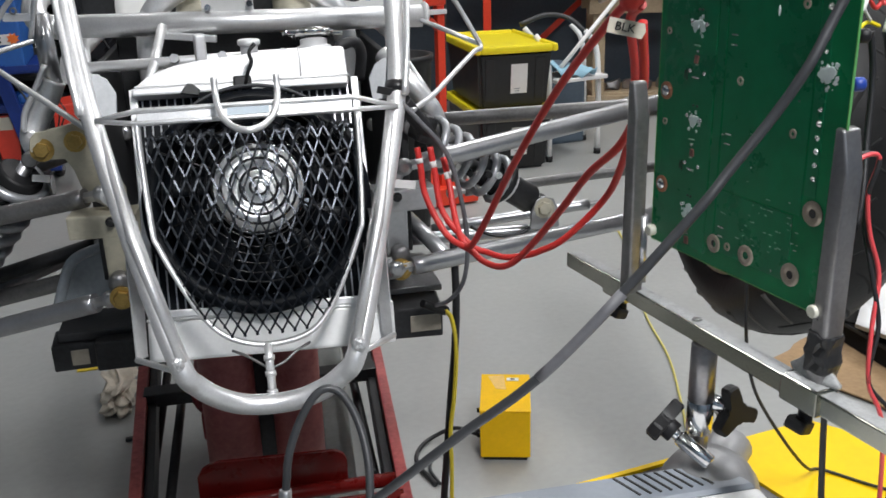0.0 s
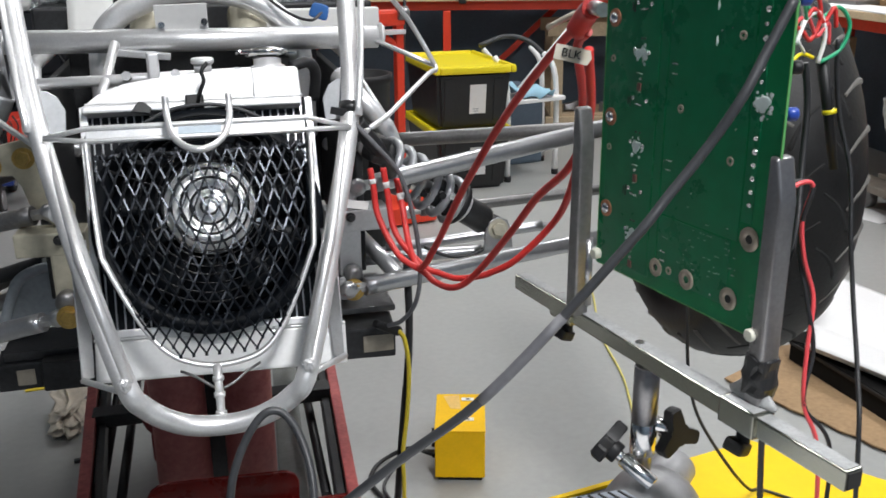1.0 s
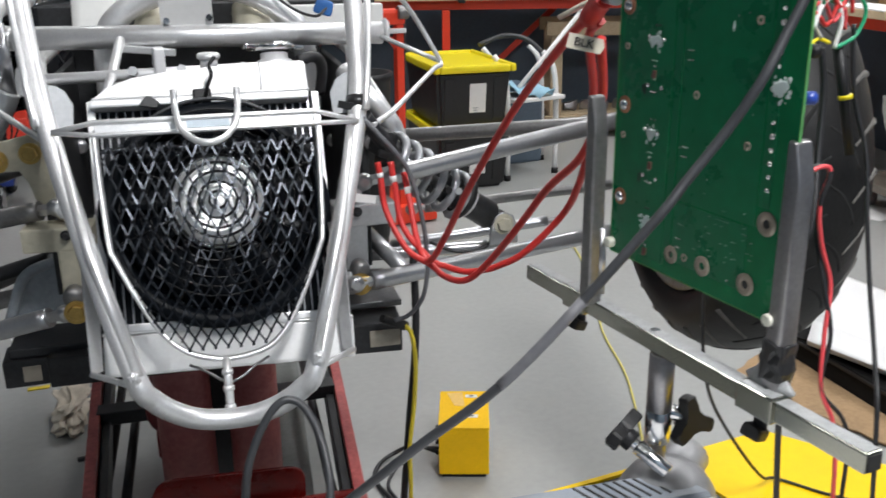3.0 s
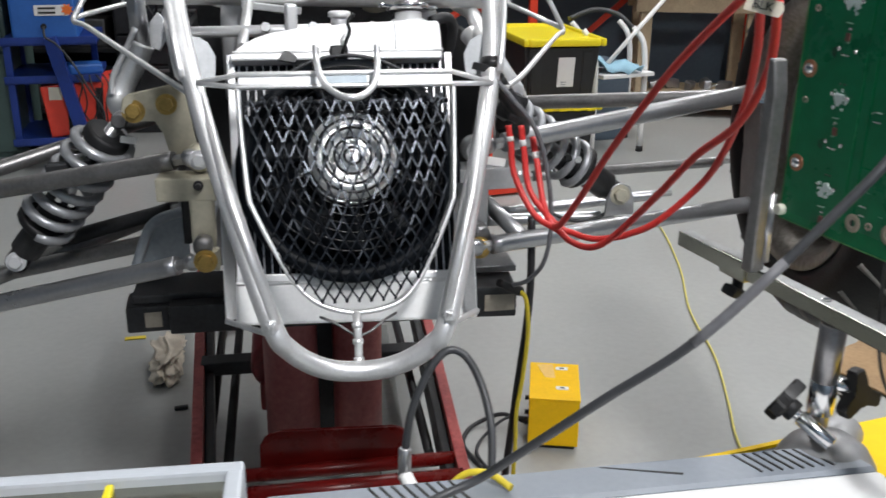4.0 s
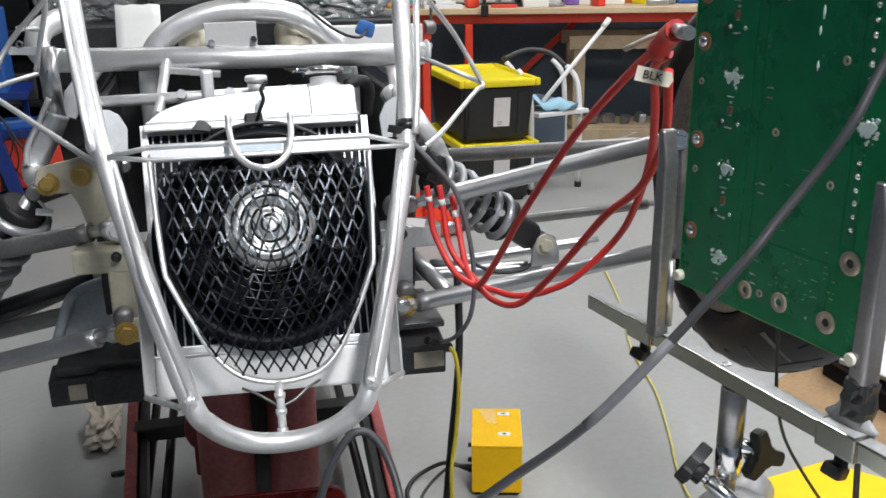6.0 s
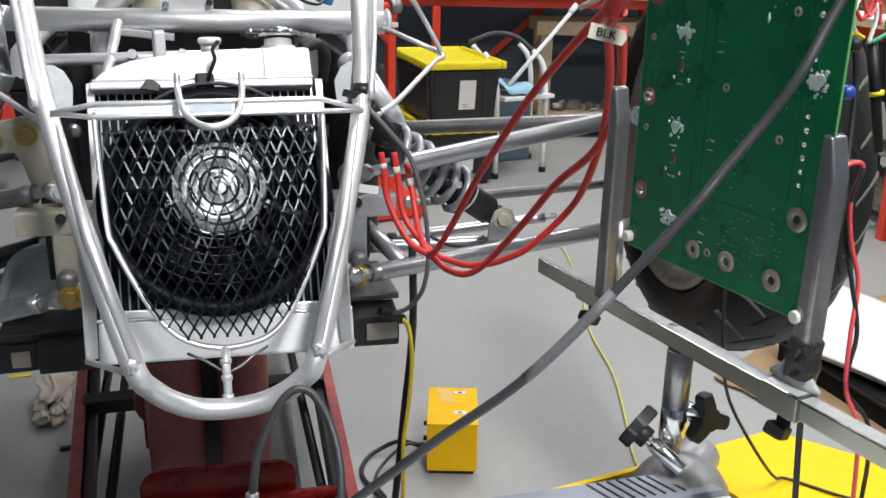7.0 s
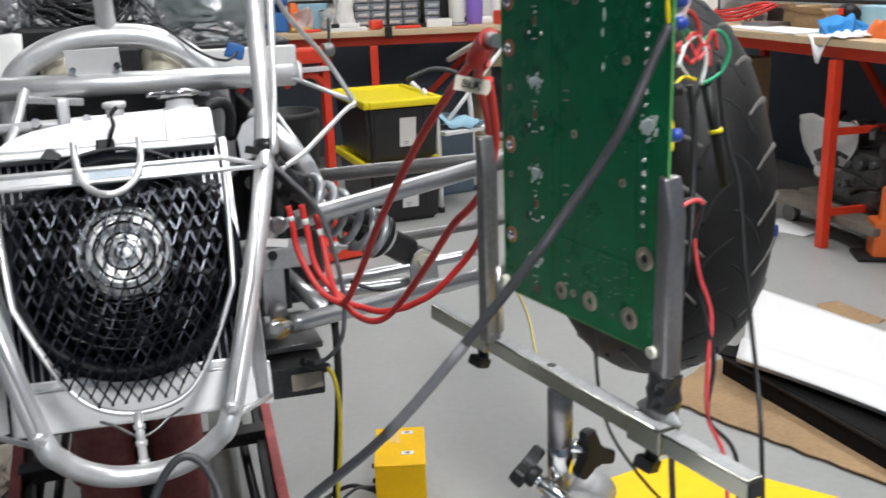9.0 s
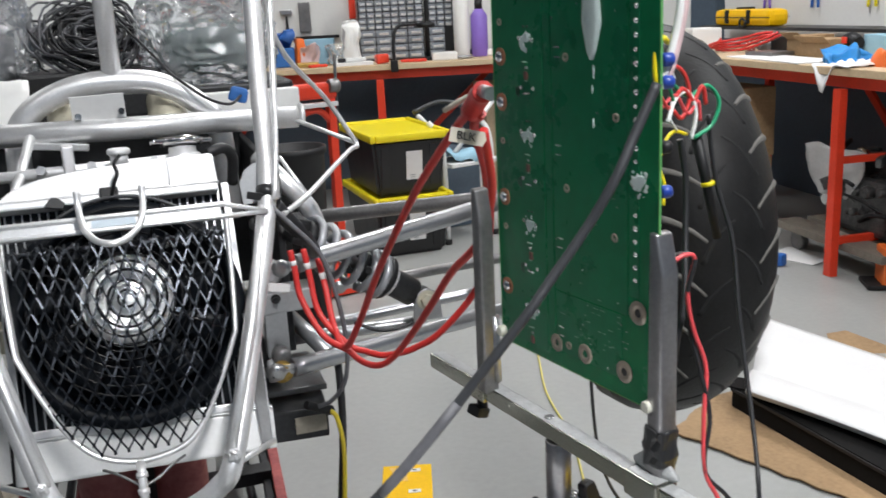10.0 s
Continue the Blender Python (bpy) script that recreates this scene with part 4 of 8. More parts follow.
# front wheel, steered in
WF, WA = V((-0.107, -0.994, 0)).normalized(), V((-0.994, 0.107, 0)).normalized()
WC = V((0.865, 0.397, 0.875))
WM = Matrix((V((0, 0, 1)), WF, WA)).transposed().to_4x4()
if WM.determinant() < 0:
    WM = Matrix((V((0, 0, -1)), WF, WA)).transposed().to_4x4()
WM.translation = WC
WR, WH = 0.340, 0.102
prof = []
for i in range(17):
    a = -1.32 + 2.64 * i / 16
    prof.append((WR - 0.085 * (1 - math.cos(a)) * 0.98, WH * math.sin(a) / math.sin(1.32)))
prof = [(0.222, -0.070), (0.232, -0.086), (0.25, -0.100)] + prof + [(0.25, 0.100), (0.232, 0.086), (0.222, 0.070)]
bm = B()
add_lathe(bm, WM, prof, 72, closed=True)
wheel = part("front_wheel", bm, RUBBER, CAR, "worn treaded tyre on a bare metal rim")
bm = B()
add_lathe(bm, WM, [(0.205, -0.075), (0.222, -0.08), (0.222, 0.08), (0.232, 0.086), (0.232, 0.092), (0.214, 0.088), (0.190, 0.05), (0.190, -0.05)], 48, closed=True)
part("rim", bm, RIM, wheel)
bm = B()
add_lathe(bm, WM, [(0.192, -0.02), (0.192, 0.012), (0.10, 0.030), (0.06, 0.035), (0.06, -0.03)], 40, closed=True)
part("wheel_disc", bm, ALU, wheel)
bm = B()
add_lathe(bm, WM, [(0.012, 0.02), (0.045, 0.022), (0.045, 0.085), (0.03, 0.095), (0.012, 0.095)], 24, closed=True)
part("hub", bm, STEEL, wheel)
bm = B()
add_lathe(bm, WM, [(0.075, 0.050), (0.125, 0.050), (0.125, 0.056), (0.075, 0.056)], 40, closed=True)
part("brake_disc", bm, STEEL, wheel)
bm = B()
add_box(bm, WM @ pose(0.06, 0.10, 0.06, 0, 0, 30), (0.09, 0.05, 0.06), 0.01)
part("brake_caliper", bm, BLACKSTEEL, wheel)
bm = B()
add_prism(bm, frame_of(V((0.742, 0.455, 0.725)), (0, 0.02, 1), (0.15, 1, 0)), [(0, -0.03), (0.0, 0.03), (0.08, 0.045), (0.15, 0.04), (0.225, 0.02), (0.225, -0.02), (0.14, -0.035)], 0.02, 0.004)
part("upright", bm, DARKSTEEL, CAR)
for z, x in ((0.940, 0.715), (0.742, 0.738)):
    bolt((x, 0.43, z), (-0.3, -1, 0.1), 0.011, CHROME)
# tread: pale shoulder grooves and dark curved sipes


def tread(a, h, lift=-0.0014):
    """A point of the tyre's crown at the angle a and the offset h across it."""
    s = max(-1.0, min(1.0, h / WH * math.sin(1.32)))
    c = math.asin(s)
    r = WR - 0.085 * (1 - math.cos(c)) * 0.98 + lift
    return WM @ V((r * math.cos(a), r * math.sin(a), h))


GROOVE = material("dusty_tread_groove", (0.15, 0.142, 0.13), 0.85, 0.0, 0.3, 30, 150, 0.2)
SIPE = material("deep_tread_sipe", (0.008, 0.008, 0.008), 0.8, 0.0, 0.3, 30, 150, 0.2)
for k in range(26):
    a0 = 2 * math.pi * k / 26
    for s in (-1, 1):
        for name, run, r0, r1, mat in (("tread_groove", [(0.000, 0.090), (0.030, 0.074), (0.075, 0.055), (0.120, 0.040)], 0.0075, 0.0030, GROOVE),
                                       ("tread_sipe", [(0.035, 0.000), (0.075, 0.018), (0.130, 0.033), (0.215, 0.046)], 0.0024, 0.0062, SIPE)):
            way = spline([(a + a0, h, 0) for a, h in run], 4)
            n = len(way)
            bm = B()
            add_tube(bm, [tread((0.12 if s > 0 else 0) - q.x, s * q.y, 0.0008 - (r0 + (r1 - r0) * i / (n - 1))) for i, q in enumerate(way)], r0, 8, r_end=r1)
            part(name, bm, mat, wheel)

# ---- lift under the car ----
LIFT = thing("car_lift", (-0.03, 0.8, 0.0), "red steel lift trolley with black cross members under the car", "lift")
for x, x2, y0, y1, inner in ((-0.240, -0.332, 0.10, 1.75, 1), (0.188, 0.284, 0.10, 1.75, -1)):
    bm = B()
    p, q = V((x, y0, 0.265)), V((x2, y1, 0.265))
    add_box(bm, frame_of((p + q) / 2, q - p, (1, 0, 0)), ((q - p).length, 0.022, 0.075), 0.003)
    part("side_rail", bm, DUSTYLITRED, LIFT)
    bm = B()
    p, q = p + V((inner * 0.021, 0, -0.01)), q + V((inner * 0.021, 0, -0.01))
    add_box(bm, frame_of((p + q) / 2, q - p, (1, 0, 0)), ((q - p).length, 0.018, 0.060), 0.003)
    part("inner_rail", bm, BLACKSTEEL, LIFT)
    for y in (y0 + 0.05, y1 - 0.05):
        bm = B()
        add_cyl(bm, (x - 0.014, y, 0.055), (x + 0.014, y, 0.055), 0.055, seg=20, chamfer=0.004)
        wheel_ = part("castor", bm, BLACK, LIFT)
        bm = B()
        add_box(bm, pose(x, y, 0.165), (0.044, 0.05, 0.13), 0.003)
        part("castor_fork", bm, BLACKSTEEL, wheel_)
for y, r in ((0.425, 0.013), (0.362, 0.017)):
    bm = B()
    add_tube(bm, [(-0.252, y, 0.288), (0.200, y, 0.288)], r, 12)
    part("cross_tube", bm, SHADEDRED, LIFT)
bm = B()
# Front plate: the shadow lying on it is painted in as maroon.
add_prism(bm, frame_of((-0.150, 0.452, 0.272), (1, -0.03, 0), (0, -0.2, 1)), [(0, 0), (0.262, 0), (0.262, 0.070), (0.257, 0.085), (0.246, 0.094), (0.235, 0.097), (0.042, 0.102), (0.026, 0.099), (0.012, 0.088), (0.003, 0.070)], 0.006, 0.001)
part("front_plate", bm, SHADEDRED, LIFT, "glossy red plate with rounded corners, shade set in its dark colour")
for x, r in ((-0.105, 0.062), (0.015, 0.052)):
    bm = B()
    add_cyl(bm, (x, 0.70, 0.36), (x + 0.005, 1.35, 0.36), r, seg=24, chamfer=0.006)
    part("hydraulic_cylinder", bm, REDSTEEL, LIFT, "dusty red cylinder")
bm = B()
add_box(bm, pose(-0.04, 1.01, 0.30), (0.22, 0.66, 0.06), 0.006)
part("cylinder_tray", bm, REDSTEEL, LIFT)
for y in (0.86, 1.30):
    bm = B()
    add_box(bm, pose(-0.028, y, 0.29), (0.50 + 0.1 * (y - 0.86), 0.045, 0.03), 0.003)
    part("cross_member", bm, BLACKSTEEL, LIFT)
for x in (-0.255, -0.215, 0.172):
    bm = B()
    add_tube(bm, [(x, 0.55, 0.22), (x + 0.01, 1.35, 0.25)], 0.010, 8)
    part("link_bar", bm, BLACKSTEEL, LIFT)
# Grey bar laid where the floor between the rails only lies in shade.
bm = B()
add_box(bm, pose(0.128, 0.85, 0.10, 0, 0, -3), (0.062, 1.1, 0.03), 0.003)
part("floor_shade_strip", bm, FLOORSHADE, LIFT, "dull grey strip standing in for shaded floor")
for x, r in ((-0.087, 0.050), (0.037, 0.046)):
    bm = B()
    add_cyl(bm, (x, 0.585, 0.26), (x, 0.575, 0.60), r, seg=24, chamfer=0.006)
    part("lift_column", bm, COLUMNRED, LIFT, "dusty red lift column")
# Added backing that makes the gap between the columns dark.
bm = B()
add_box(bm, pose(-0.032, 0.655, 0.38), (0.20, 0.03, 0.44), 0.003)
part("gap_backing", bm, BLACKSTEEL, LIFT)
# saddle beam that carries the chassis
BEAM = thing("saddle_beam", (-0.04, 0.40, 0.55), "black steel beam with tan end labels carrying the car", "steel beam")
bm = B()
add_box(bm, pose(-0.265, 0.50, 0.580, 0, 0, 3), (0.175, 0.07, 0.046), 0.004)
add_box(bm, pose(-0.05, 0.47, 0.585), (0.46, 0.06, 0.05), 0.004)
part("left_arm", bm, BLACKSTEEL, BEAM)
bm = B()
add_box(bm, pose(0.205, 0.33, 0.648, 0, 0, -4), (0.125, 0.07, 0.050), 0.004)
add_box(bm, pose(0.10, 0.40, 0.615), (0.10, 0.06, 0.05), 0.004)
part("right_arm", bm, BLACKSTEEL, BEAM)
for x, y, z in ((-0.318, 0.463, 0.579), (0.238, 0.292, 0.648)):
    bm = B()
    add_box(bm, (x, y, z), (0.048, 0.002, 0.027), 0.0006)
    part("end_label", bm, TANLENS, BEAM)
for x, y, z in ((0.165, 0.288, 0.652), (-0.20, 0.458, 0.572)):
    bm = B()
    add_cyl(bm, (x, y + 0.006, z), (x, y - 0.004, z), 0.011, seg=14)
    part("pivot_pin", bm, GOLD, BEAM)
bm = B()
add_box(bm, pose(0.215, 0.42, 0.685), (0.12, 0.16, 0.010), 0.002)
part("pad", bm, DARKSTEEL, BEAM)
bm = B()
add_box(bm, pose(-0.26, 0.52, 0.612), (0.16, 0.10, 0.016), 0.003)
part("pad", bm, BLACKSTEEL, BEAM)

# ---- floor things ----
YB = thing("yellow_box", (0.55, 0.965, 0.0), "yellow enamelled steel switch box with small white labels on the floor", "switch box")
ym = pose(0.549, 0.962, 0.0, 0, 0, -16)
bm = B()
add_box(bm, ym @ pose(0.004, -0.010, 0.0735), (0.120, 0.188, 0.121), 0.003)
part("case", bm, YELLOWSTEEL, YB)
bm = B()
add_box(bm, ym @ pose(0.004, -0.010, 0.137), (0.122, 0.190, 0.006), 0.002)
part("lid", bm, YELLOWSTEEL, YB)
# Black slab stands in for the shadow gap under the case.
bm = B()
add_box(bm, ym @ pose(0.004, -0.008, 0.0075), (0.106, 0.172, 0.015), 0.002)
part("rubber_foot", bm, BLACK, YB)
for dy in (0.055, -0.048):
    bm = B()
    add_box(bm, ym @ pose(0.022, dy, 0.1408), (0.030, 0.015, 0.0012))
    lab = part("label", bm, LABEL, YB, "small white label with a dark mark")
    bm = B()
    add_box(bm, ym @ pose(0.022, dy, 0.1418), (0.010, 0.005, 0.0008))
    part("dark_mark", bm, INK, lab)
bm = B()
add_prism(bm, ym @ pose(-0.014, 0.030, 0.1400), [(-0.026, 0.042), (0.014, 0.046), (0.020, -0.028), (-0.006, -0.024)], 0.0008)
part("worn_patch", bm, WORNYELLOW, YB, "pale worn patch in the yellow enamel")
for dz in (0.03, 0.06, 0.10):
    bm = B()
    add_cyl(bm, ym @ V((-0.054, -0.03, dz)), ym @ V((-0.066, -0.03, dz)), 0.006, seg=10)
    part("cable_gland", bm, BLACK, YB)
for k, pts in enumerate(([(0.48, 0.955, 0.03), (0.43, 0.99, 0.035), (0.375, 1.0, 0.012), (0.335, 0.965, 0.008), (0.315, 0.90, 0.008), (0.34, 0.80, 0.008)],
                         [(0.485, 0.935, 0.05), (0.43, 0.945, 0.05), (0.37, 0.93, 0.012), (0.34, 0.87, 0.008), (0.35, 0.80, 0.008)])):
    bm = B()
    add_tube(bm, spline(pts, 7), 0.0055 - 0.0015 * k, 8)
    solo("switch_cable", bm, BLACKCABLE if k == 0 else GREYCABLE, "thin dark cable looping from the yellow box", "cable")
bm = B()
bmesh.ops.create_icosphere(bm, subdivisions=5, radius=1.0)
for v in bm.verts:
    n = v.co.copy()
    f = 1.0
    for amp, fr in ((0.46, 1.7), (0.14, 3.0), (0.03, 6.0)):
        f += amp * (0.5 - 2.2 * abs(noise.noise(n * fr + V((4.0, 1.3, fr)))))
    p = V((n.x * 0.046 + 0.022 * noise.noise(n * 1.6), n.y * 0.120, n.z * 0.038)) * f
    v.co = V((-0.424 + p.x, 1.445 + p.y, max(0.001, 0.032 + p.z)))
for f in bm.faces:
    f.smooth = True
solo("shop_rag", bm, RAG, "crumpled cream shop rag on the floor", "rag")
bm = B()
add_box(bm, pose(-0.545, 1.66, 0.002, 0, 0, 5), (0.06, 0.02, 0.003), 0.001)
solo("tape_scrap", bm, YELLOWCABLE, "short strip of yellow tape on the floor", "tape")
bm = B()
add_box(bm, pose(-0.372, 1.20, 0.006, 0, 0, 8), (0.035, 0.012, 0.010), 0.003)
solo("metal_offcut", bm, BLACKSTEEL, "small dark metal offcut on the floor", "scrap metal")
bm = B()
add_tube(bm, spline([(0.289, 0.312, 0.78), (0.290, 0.305, 0.68), (0.286, 0.303, 0.60), (0.276, 0.303, 0.50), (0.268, 0.306, 0.40), (0.263, 0.310, 0.33), (0.254, 0.32, 0.18), (0.246, 0.34, 0.03), (0.235, 0.40, 0.008), (0.19, 0.52, 0.008)], 8), 0.0062, 10)
solo("power_cable", bm, BLACKCABLE, "thick black cable hanging from the car to the floor", "cable")
bm = B()
add_tube(bm, spline([(0.266, 0.278, 0.672), (0.276, 0.276, 0.655), (0.283, 0.282, 0.60), (0.279, 0.286, 0.52), (0.271, 0.287, 0.45), (0.272, 0.289, 0.38), (0.268, 0.295, 0.20), (0.262, 0.30, 0.03), (0.235, 0.31, 0.007), (0.15, 0.24, 0.007)], 8), 0.0036, 10)
cord = thing("extension_cord", (0.30, 0.5, 0.0), "yellow extension cord hanging from its black plug", "cable")
part("cord", bm, YELLOWCABLE, cord)
bm = B()
add_tube(bm, spline([(0.268, 0.285, 0.668), (0.250, 0.272, 0.680), (0.228, 0.262, 0.694)], 4), 0.008, 10, r_end=0.006)
part("plug", bm, BLACK, cord)
bm = B()
add_tube(bm, spline([(1.46, 2.50, 0.006), (1.428, 2.32, 0.006), (1.33, 1.95, 0.006), (1.206, 1.59, 0.006), (1.139, 1.27, 0.006), (1.05, 1.0, 0.006), (0.983, 0.81, 0.006), (0.90, 0.45, 0.006), (0.70, 0.1, 0.006)], 8), 0.0034, 8)
solo("floor_cord", bm, PALECORD, "thin yellow cord lying across the floor", "cable")
# cardboard and white boards near the wheel
card = thing("cardboard_sheet", (1.9, 1.0, 0.0), "flattened brown cardboard with frayed edges on the floor", "cardboard")
rnd = random.Random(31)
outline = []
for p, q in (((1.68, 1.33), (1.42, 1.17)), ((1.42, 1.17), (1.53, 0.87)), ((1.53, 0.87), (1.66, 0.55)), ((1.66, 0.55), (1.80, 0.05)), ((1.80, 0.05), (2.62, 0.05)), ((2.62, 0.05), (2.40, 1.24)), ((2.40, 1.24), (2.36, 1.40)), ((2.36, 1.40), (1.68, 1.33))):
    for k in range(7):
        c = lerp((*p, 0), (*q, 0), k / 7)
        outline.append((c.x + rnd.uniform(-0.006, 0.006), c.y + rnd.uniform(-0.006, 0.006)))
bm = B()
add_prism(bm, pose(0, 0, 0.007), outline, 0.005)
part("sheet", bm, CARD, card)
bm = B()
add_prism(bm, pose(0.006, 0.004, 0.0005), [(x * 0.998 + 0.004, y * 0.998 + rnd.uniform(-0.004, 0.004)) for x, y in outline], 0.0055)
part("lower_ply", bm, MATTEBLACK, card)
bm = B()
add_prism(bm, pose(2.37, 1.50, 0.012, 10, -12, 20), [(-0.09, -0.10), (0.06, -0.12), (0.05, 0.06), (-0.01, 0.10), (-0.07, 0.05)], 0.004)
part("torn_flap", bm, CARD, card)
# Near side pushed out so the black fills the board's soft shadow.
crate_box = thing("shadow_filling_box", (2.05, 0.85, 0.012), "low black box under the white board, widened over its shadow", "box")
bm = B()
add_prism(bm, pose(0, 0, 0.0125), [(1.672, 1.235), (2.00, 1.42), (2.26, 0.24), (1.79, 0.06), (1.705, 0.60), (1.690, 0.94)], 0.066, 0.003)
part("box_body", bm, MATTEBLACK, crate_box)
for p, q in (((1.668, 1.235), (1.686, 0.94)), ((1.686, 0.94), (1.701, 0.60)), ((1.701, 0.60), (1.786, 0.06))):
    bm = B()
    p, q = V((*p, 0.072)), V((*q, 0.072))
    add_box(bm, frame_of((p + q) / 2, q - p, (0, 0, 1)), ((q - p).length, 0.010, 0.004), 0.001)
    part("rim", bm, BLACK, crate_box)
boards = thing("foam_board", (1.9, 1.1, 0.10), "large bent white board lying over a low black box", "foam board")
a, b, c_, d = V((1.640, 1.125, 0)), V((2.075, 1.615, 0)), V((2.36, 0.10, 0)), V((1.90, 0.02, 0))
def board_point(u, w, sink=0.0):
    p = lerp(lerp(a, b, u), lerp(d, c_, u), w)
    p += V((0.035 * math.sin(math.pi * w) * (1 - u), 0, 0))
    fold = 0.034 * max(0.0, 1 - abs(u - 0.36) / 0.15) * max(0.15, 1 - w * 1.6)
    p.z = 0.122 - fold - 0.020 * max(0.0, 0.25 - u) + 0.005 * noise.noise(V((u * 2.5, w * 2.5, 3.0))) - sink
    return p
bm = B()
add_sheet(bm, [[board_point(i / 22, j / 22) for j in range(23)] for i in range(23)], 0.004)
part("board", bm, PAPER, boards)
# Near side of the white board, a separate strip in darker grey.
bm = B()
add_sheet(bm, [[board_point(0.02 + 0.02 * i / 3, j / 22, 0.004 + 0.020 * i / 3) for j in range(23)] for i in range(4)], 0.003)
part("grey_side", bm, MILKY, boards, "grey near side of the white board")
# Black insert in place of the shaded opening where the board folds.
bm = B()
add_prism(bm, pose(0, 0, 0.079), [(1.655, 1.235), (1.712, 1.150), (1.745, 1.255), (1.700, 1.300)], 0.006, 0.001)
solo("notch_shade", bm, MATTEBLACK, "black insert standing in for the dark opening at the board's fold", "foam wedge")
# ---- totes ----


def tote(z, label, clips):
    t = thing("storage_tote", (1.315, 3.80, z), label, "storage tote", "stacked totes")
    m = pose(1.315, 3.800, z, 0, 0, 1.5)
    bm = B()
    h, bx, by, tx, ty = 0.294, 0.350, 0.57, 0.392, 0.64
    ring = lambda x, y, zz: [V((sx * x / 2, sy * y / 2, zz)) for sx, sy in ((-1, -1), (1, -1), (1, 1), (-1, 1))]
    lo, hi = [bm.verts.new(m @ v) for v in ring(bx, by, 0)], [bm.verts.new(m @ v) for v in ring(tx, ty, h)]
    fs = [bm.faces.new(lo[::-1]), bm.faces.new(hi)] + [bm.faces.new((lo[k], lo[(k + 1) % 4], hi[(k + 1) % 4], hi[k])) for k in range(4)]
    bmesh.ops.bevel(bm, geom=list({e for f in fs for e in f.edges}), offset=0.018, segments=3, affect="EDGES")
    part("tub", bm, TOTE, t)
    for sx in (-1, 1):
        bm = B()
        add_box(bm, m @ pose(sx * 0.13, -0.302, 0.15, 7, 0, 0), (0.05, 0.012, 0.22), 0.005)
        part("rib", bm, TOTE, t)
    bm = B()
    add_box(bm, m @ pose(0, 0, h + 0.006), (0.412, 0.68, 0.022), 0.008)
    lid = part("lid", bm, YELLOW, t)
    for sx, sy, lx, ly in ((-1, 0, 0.030, 0.70), (1, 0, 0.030, 0.70), (0, -1, 0.372, 0.034), (0, 1, 0.372, 0.034)):
        bm = B()
        add_box(bm, m @ pose(sx * 0.200, sy * 0.333, h + 0.012), (lx, ly, 0.040), 0.012)
        part("lid_rim", bm, YELLOW, lid)
    for kx in range(clips):
        bm = B()
        add_box(bm, m @ pose(-0.15 + kx * 0.075, -0.352, h + 0.010), (0.042, 0.012, 0.034), 0.004)
        part("lid_clip", bm, YELLOW, lid)
    bm = B()
    add_box(bm, m @ pose(0.022, -0.3062, 0.155, 7, 0, 0), (0.086, 0.002, 0.150))
    lab = part("label", bm, LABEL, t, "printed white paper label")
    for k in range(3):
        bm = B()
        add_box(bm, m @ pose(0.012, -0.3005 + 0.0015 * k, 0.105 - 0.012 * k, 7, 0, 0), (0.030 - 0.006 * (k % 3), 0.002, 0.004))
        part("text_bar", bm, SMOKE, lab)
    return t


tote(0.0, "black plastic tote with yellow snap lid under another tote", 5)
tote(0.321, "black plastic tote with yellow snap lid on another tote", 0)
# ---- step stool with blue towel, black bin, red machine, long rod ----
stool = thing("step_stool", (1.72, 3.75, 0.0), "white folding step stool with a towel on its tread", "step stool")
for x, y in ((1.55, 3.62), (1.86, 3.72), (1.60, 3.98), (1.90, 4.05)):
    bm = B()
    add_tube(bm, spline([(x, y, 0.02), (x, y + 0.01, 0.40), (x - 0.012, y + 0.03, 0.58), (x - 0.06, y + 0.07, 0.66)], 4), 0.015, 10)
    leg = part("leg", bm, WHITEPAINT, stool)
    bm = B()
    add_cyl(bm, (x, y, 0), (x, y, 0.03), 0.019, seg=12)
    part("rubber_foot", bm, BLACK, leg)
bm = B()
add_tube(bm, spline([(1.80, 3.79, 0.655), (1.72, 3.83, 0.725), (1.60, 3.86, 0.745), (1.46, 3.86, 0.70)], 6), 0.013, 10)
part("hand_rail", bm, GREYCABLE, stool)
bm = B()
add_box(bm, pose(1.70, 3.74, 0.43, 0, 0, 16), (0.33, 0.24, 0.022), 0.005)
part("tread", bm, WHITEPAINT, stool)
bm = B()
grid = [[V((1.53 + 0.028 * i, 3.62 + 0.03 * j, 0.446 + 0.10 * abs(noise.noise(V((i * 0.26, j * 0.28, 2)))) + 0.02 * noise.noise(V((i * 0.8, j * 0.7, 5))) + (0.07 * max(0, 1 - i / 4)))) for j in range(8)] for i in range(11)]
add_sheet(bm, grid, 0.004)
solo("paper_towel", bm, BLUERAG, "crumpled pale blue towel lying on the stool", "towel")
bm = B()
add_box(bm, pose(1.66, 4.12, 0.22, 0, 0, 10), (0.42, 0.3, 0.44), 0.02)
solo("blue_bin", bm, WALLBLUE, "dark blue plastic bin behind the stool", "bin")
rod = thing("aluminium_rod", (1.66, 3.75, 0.5), "long pale rod with a white tip leaning up from the stool", "rod")
bm = B()
add_tube(bm, [(1.62, 3.66, 0.49), (2.05, 3.88, 0.855)], 0.012, 10)
part("shaft", bm, WHITEPAINT, rod)
bm = B()
add_tube(bm, [(2.04, 3.876, 0.85), (2.085, 3.90, 0.89)], 0.016, 10)
part("tip", bm, WHITE, rod)
bm = B()
add_lathe(bm, pose(0.605, 2.72, 0), [(0.11, 0), (0.135, 0.70), (0.145, 0.71), (0.145, 0.735), (0.13, 0.735), (0.115, 0.05)], 28)
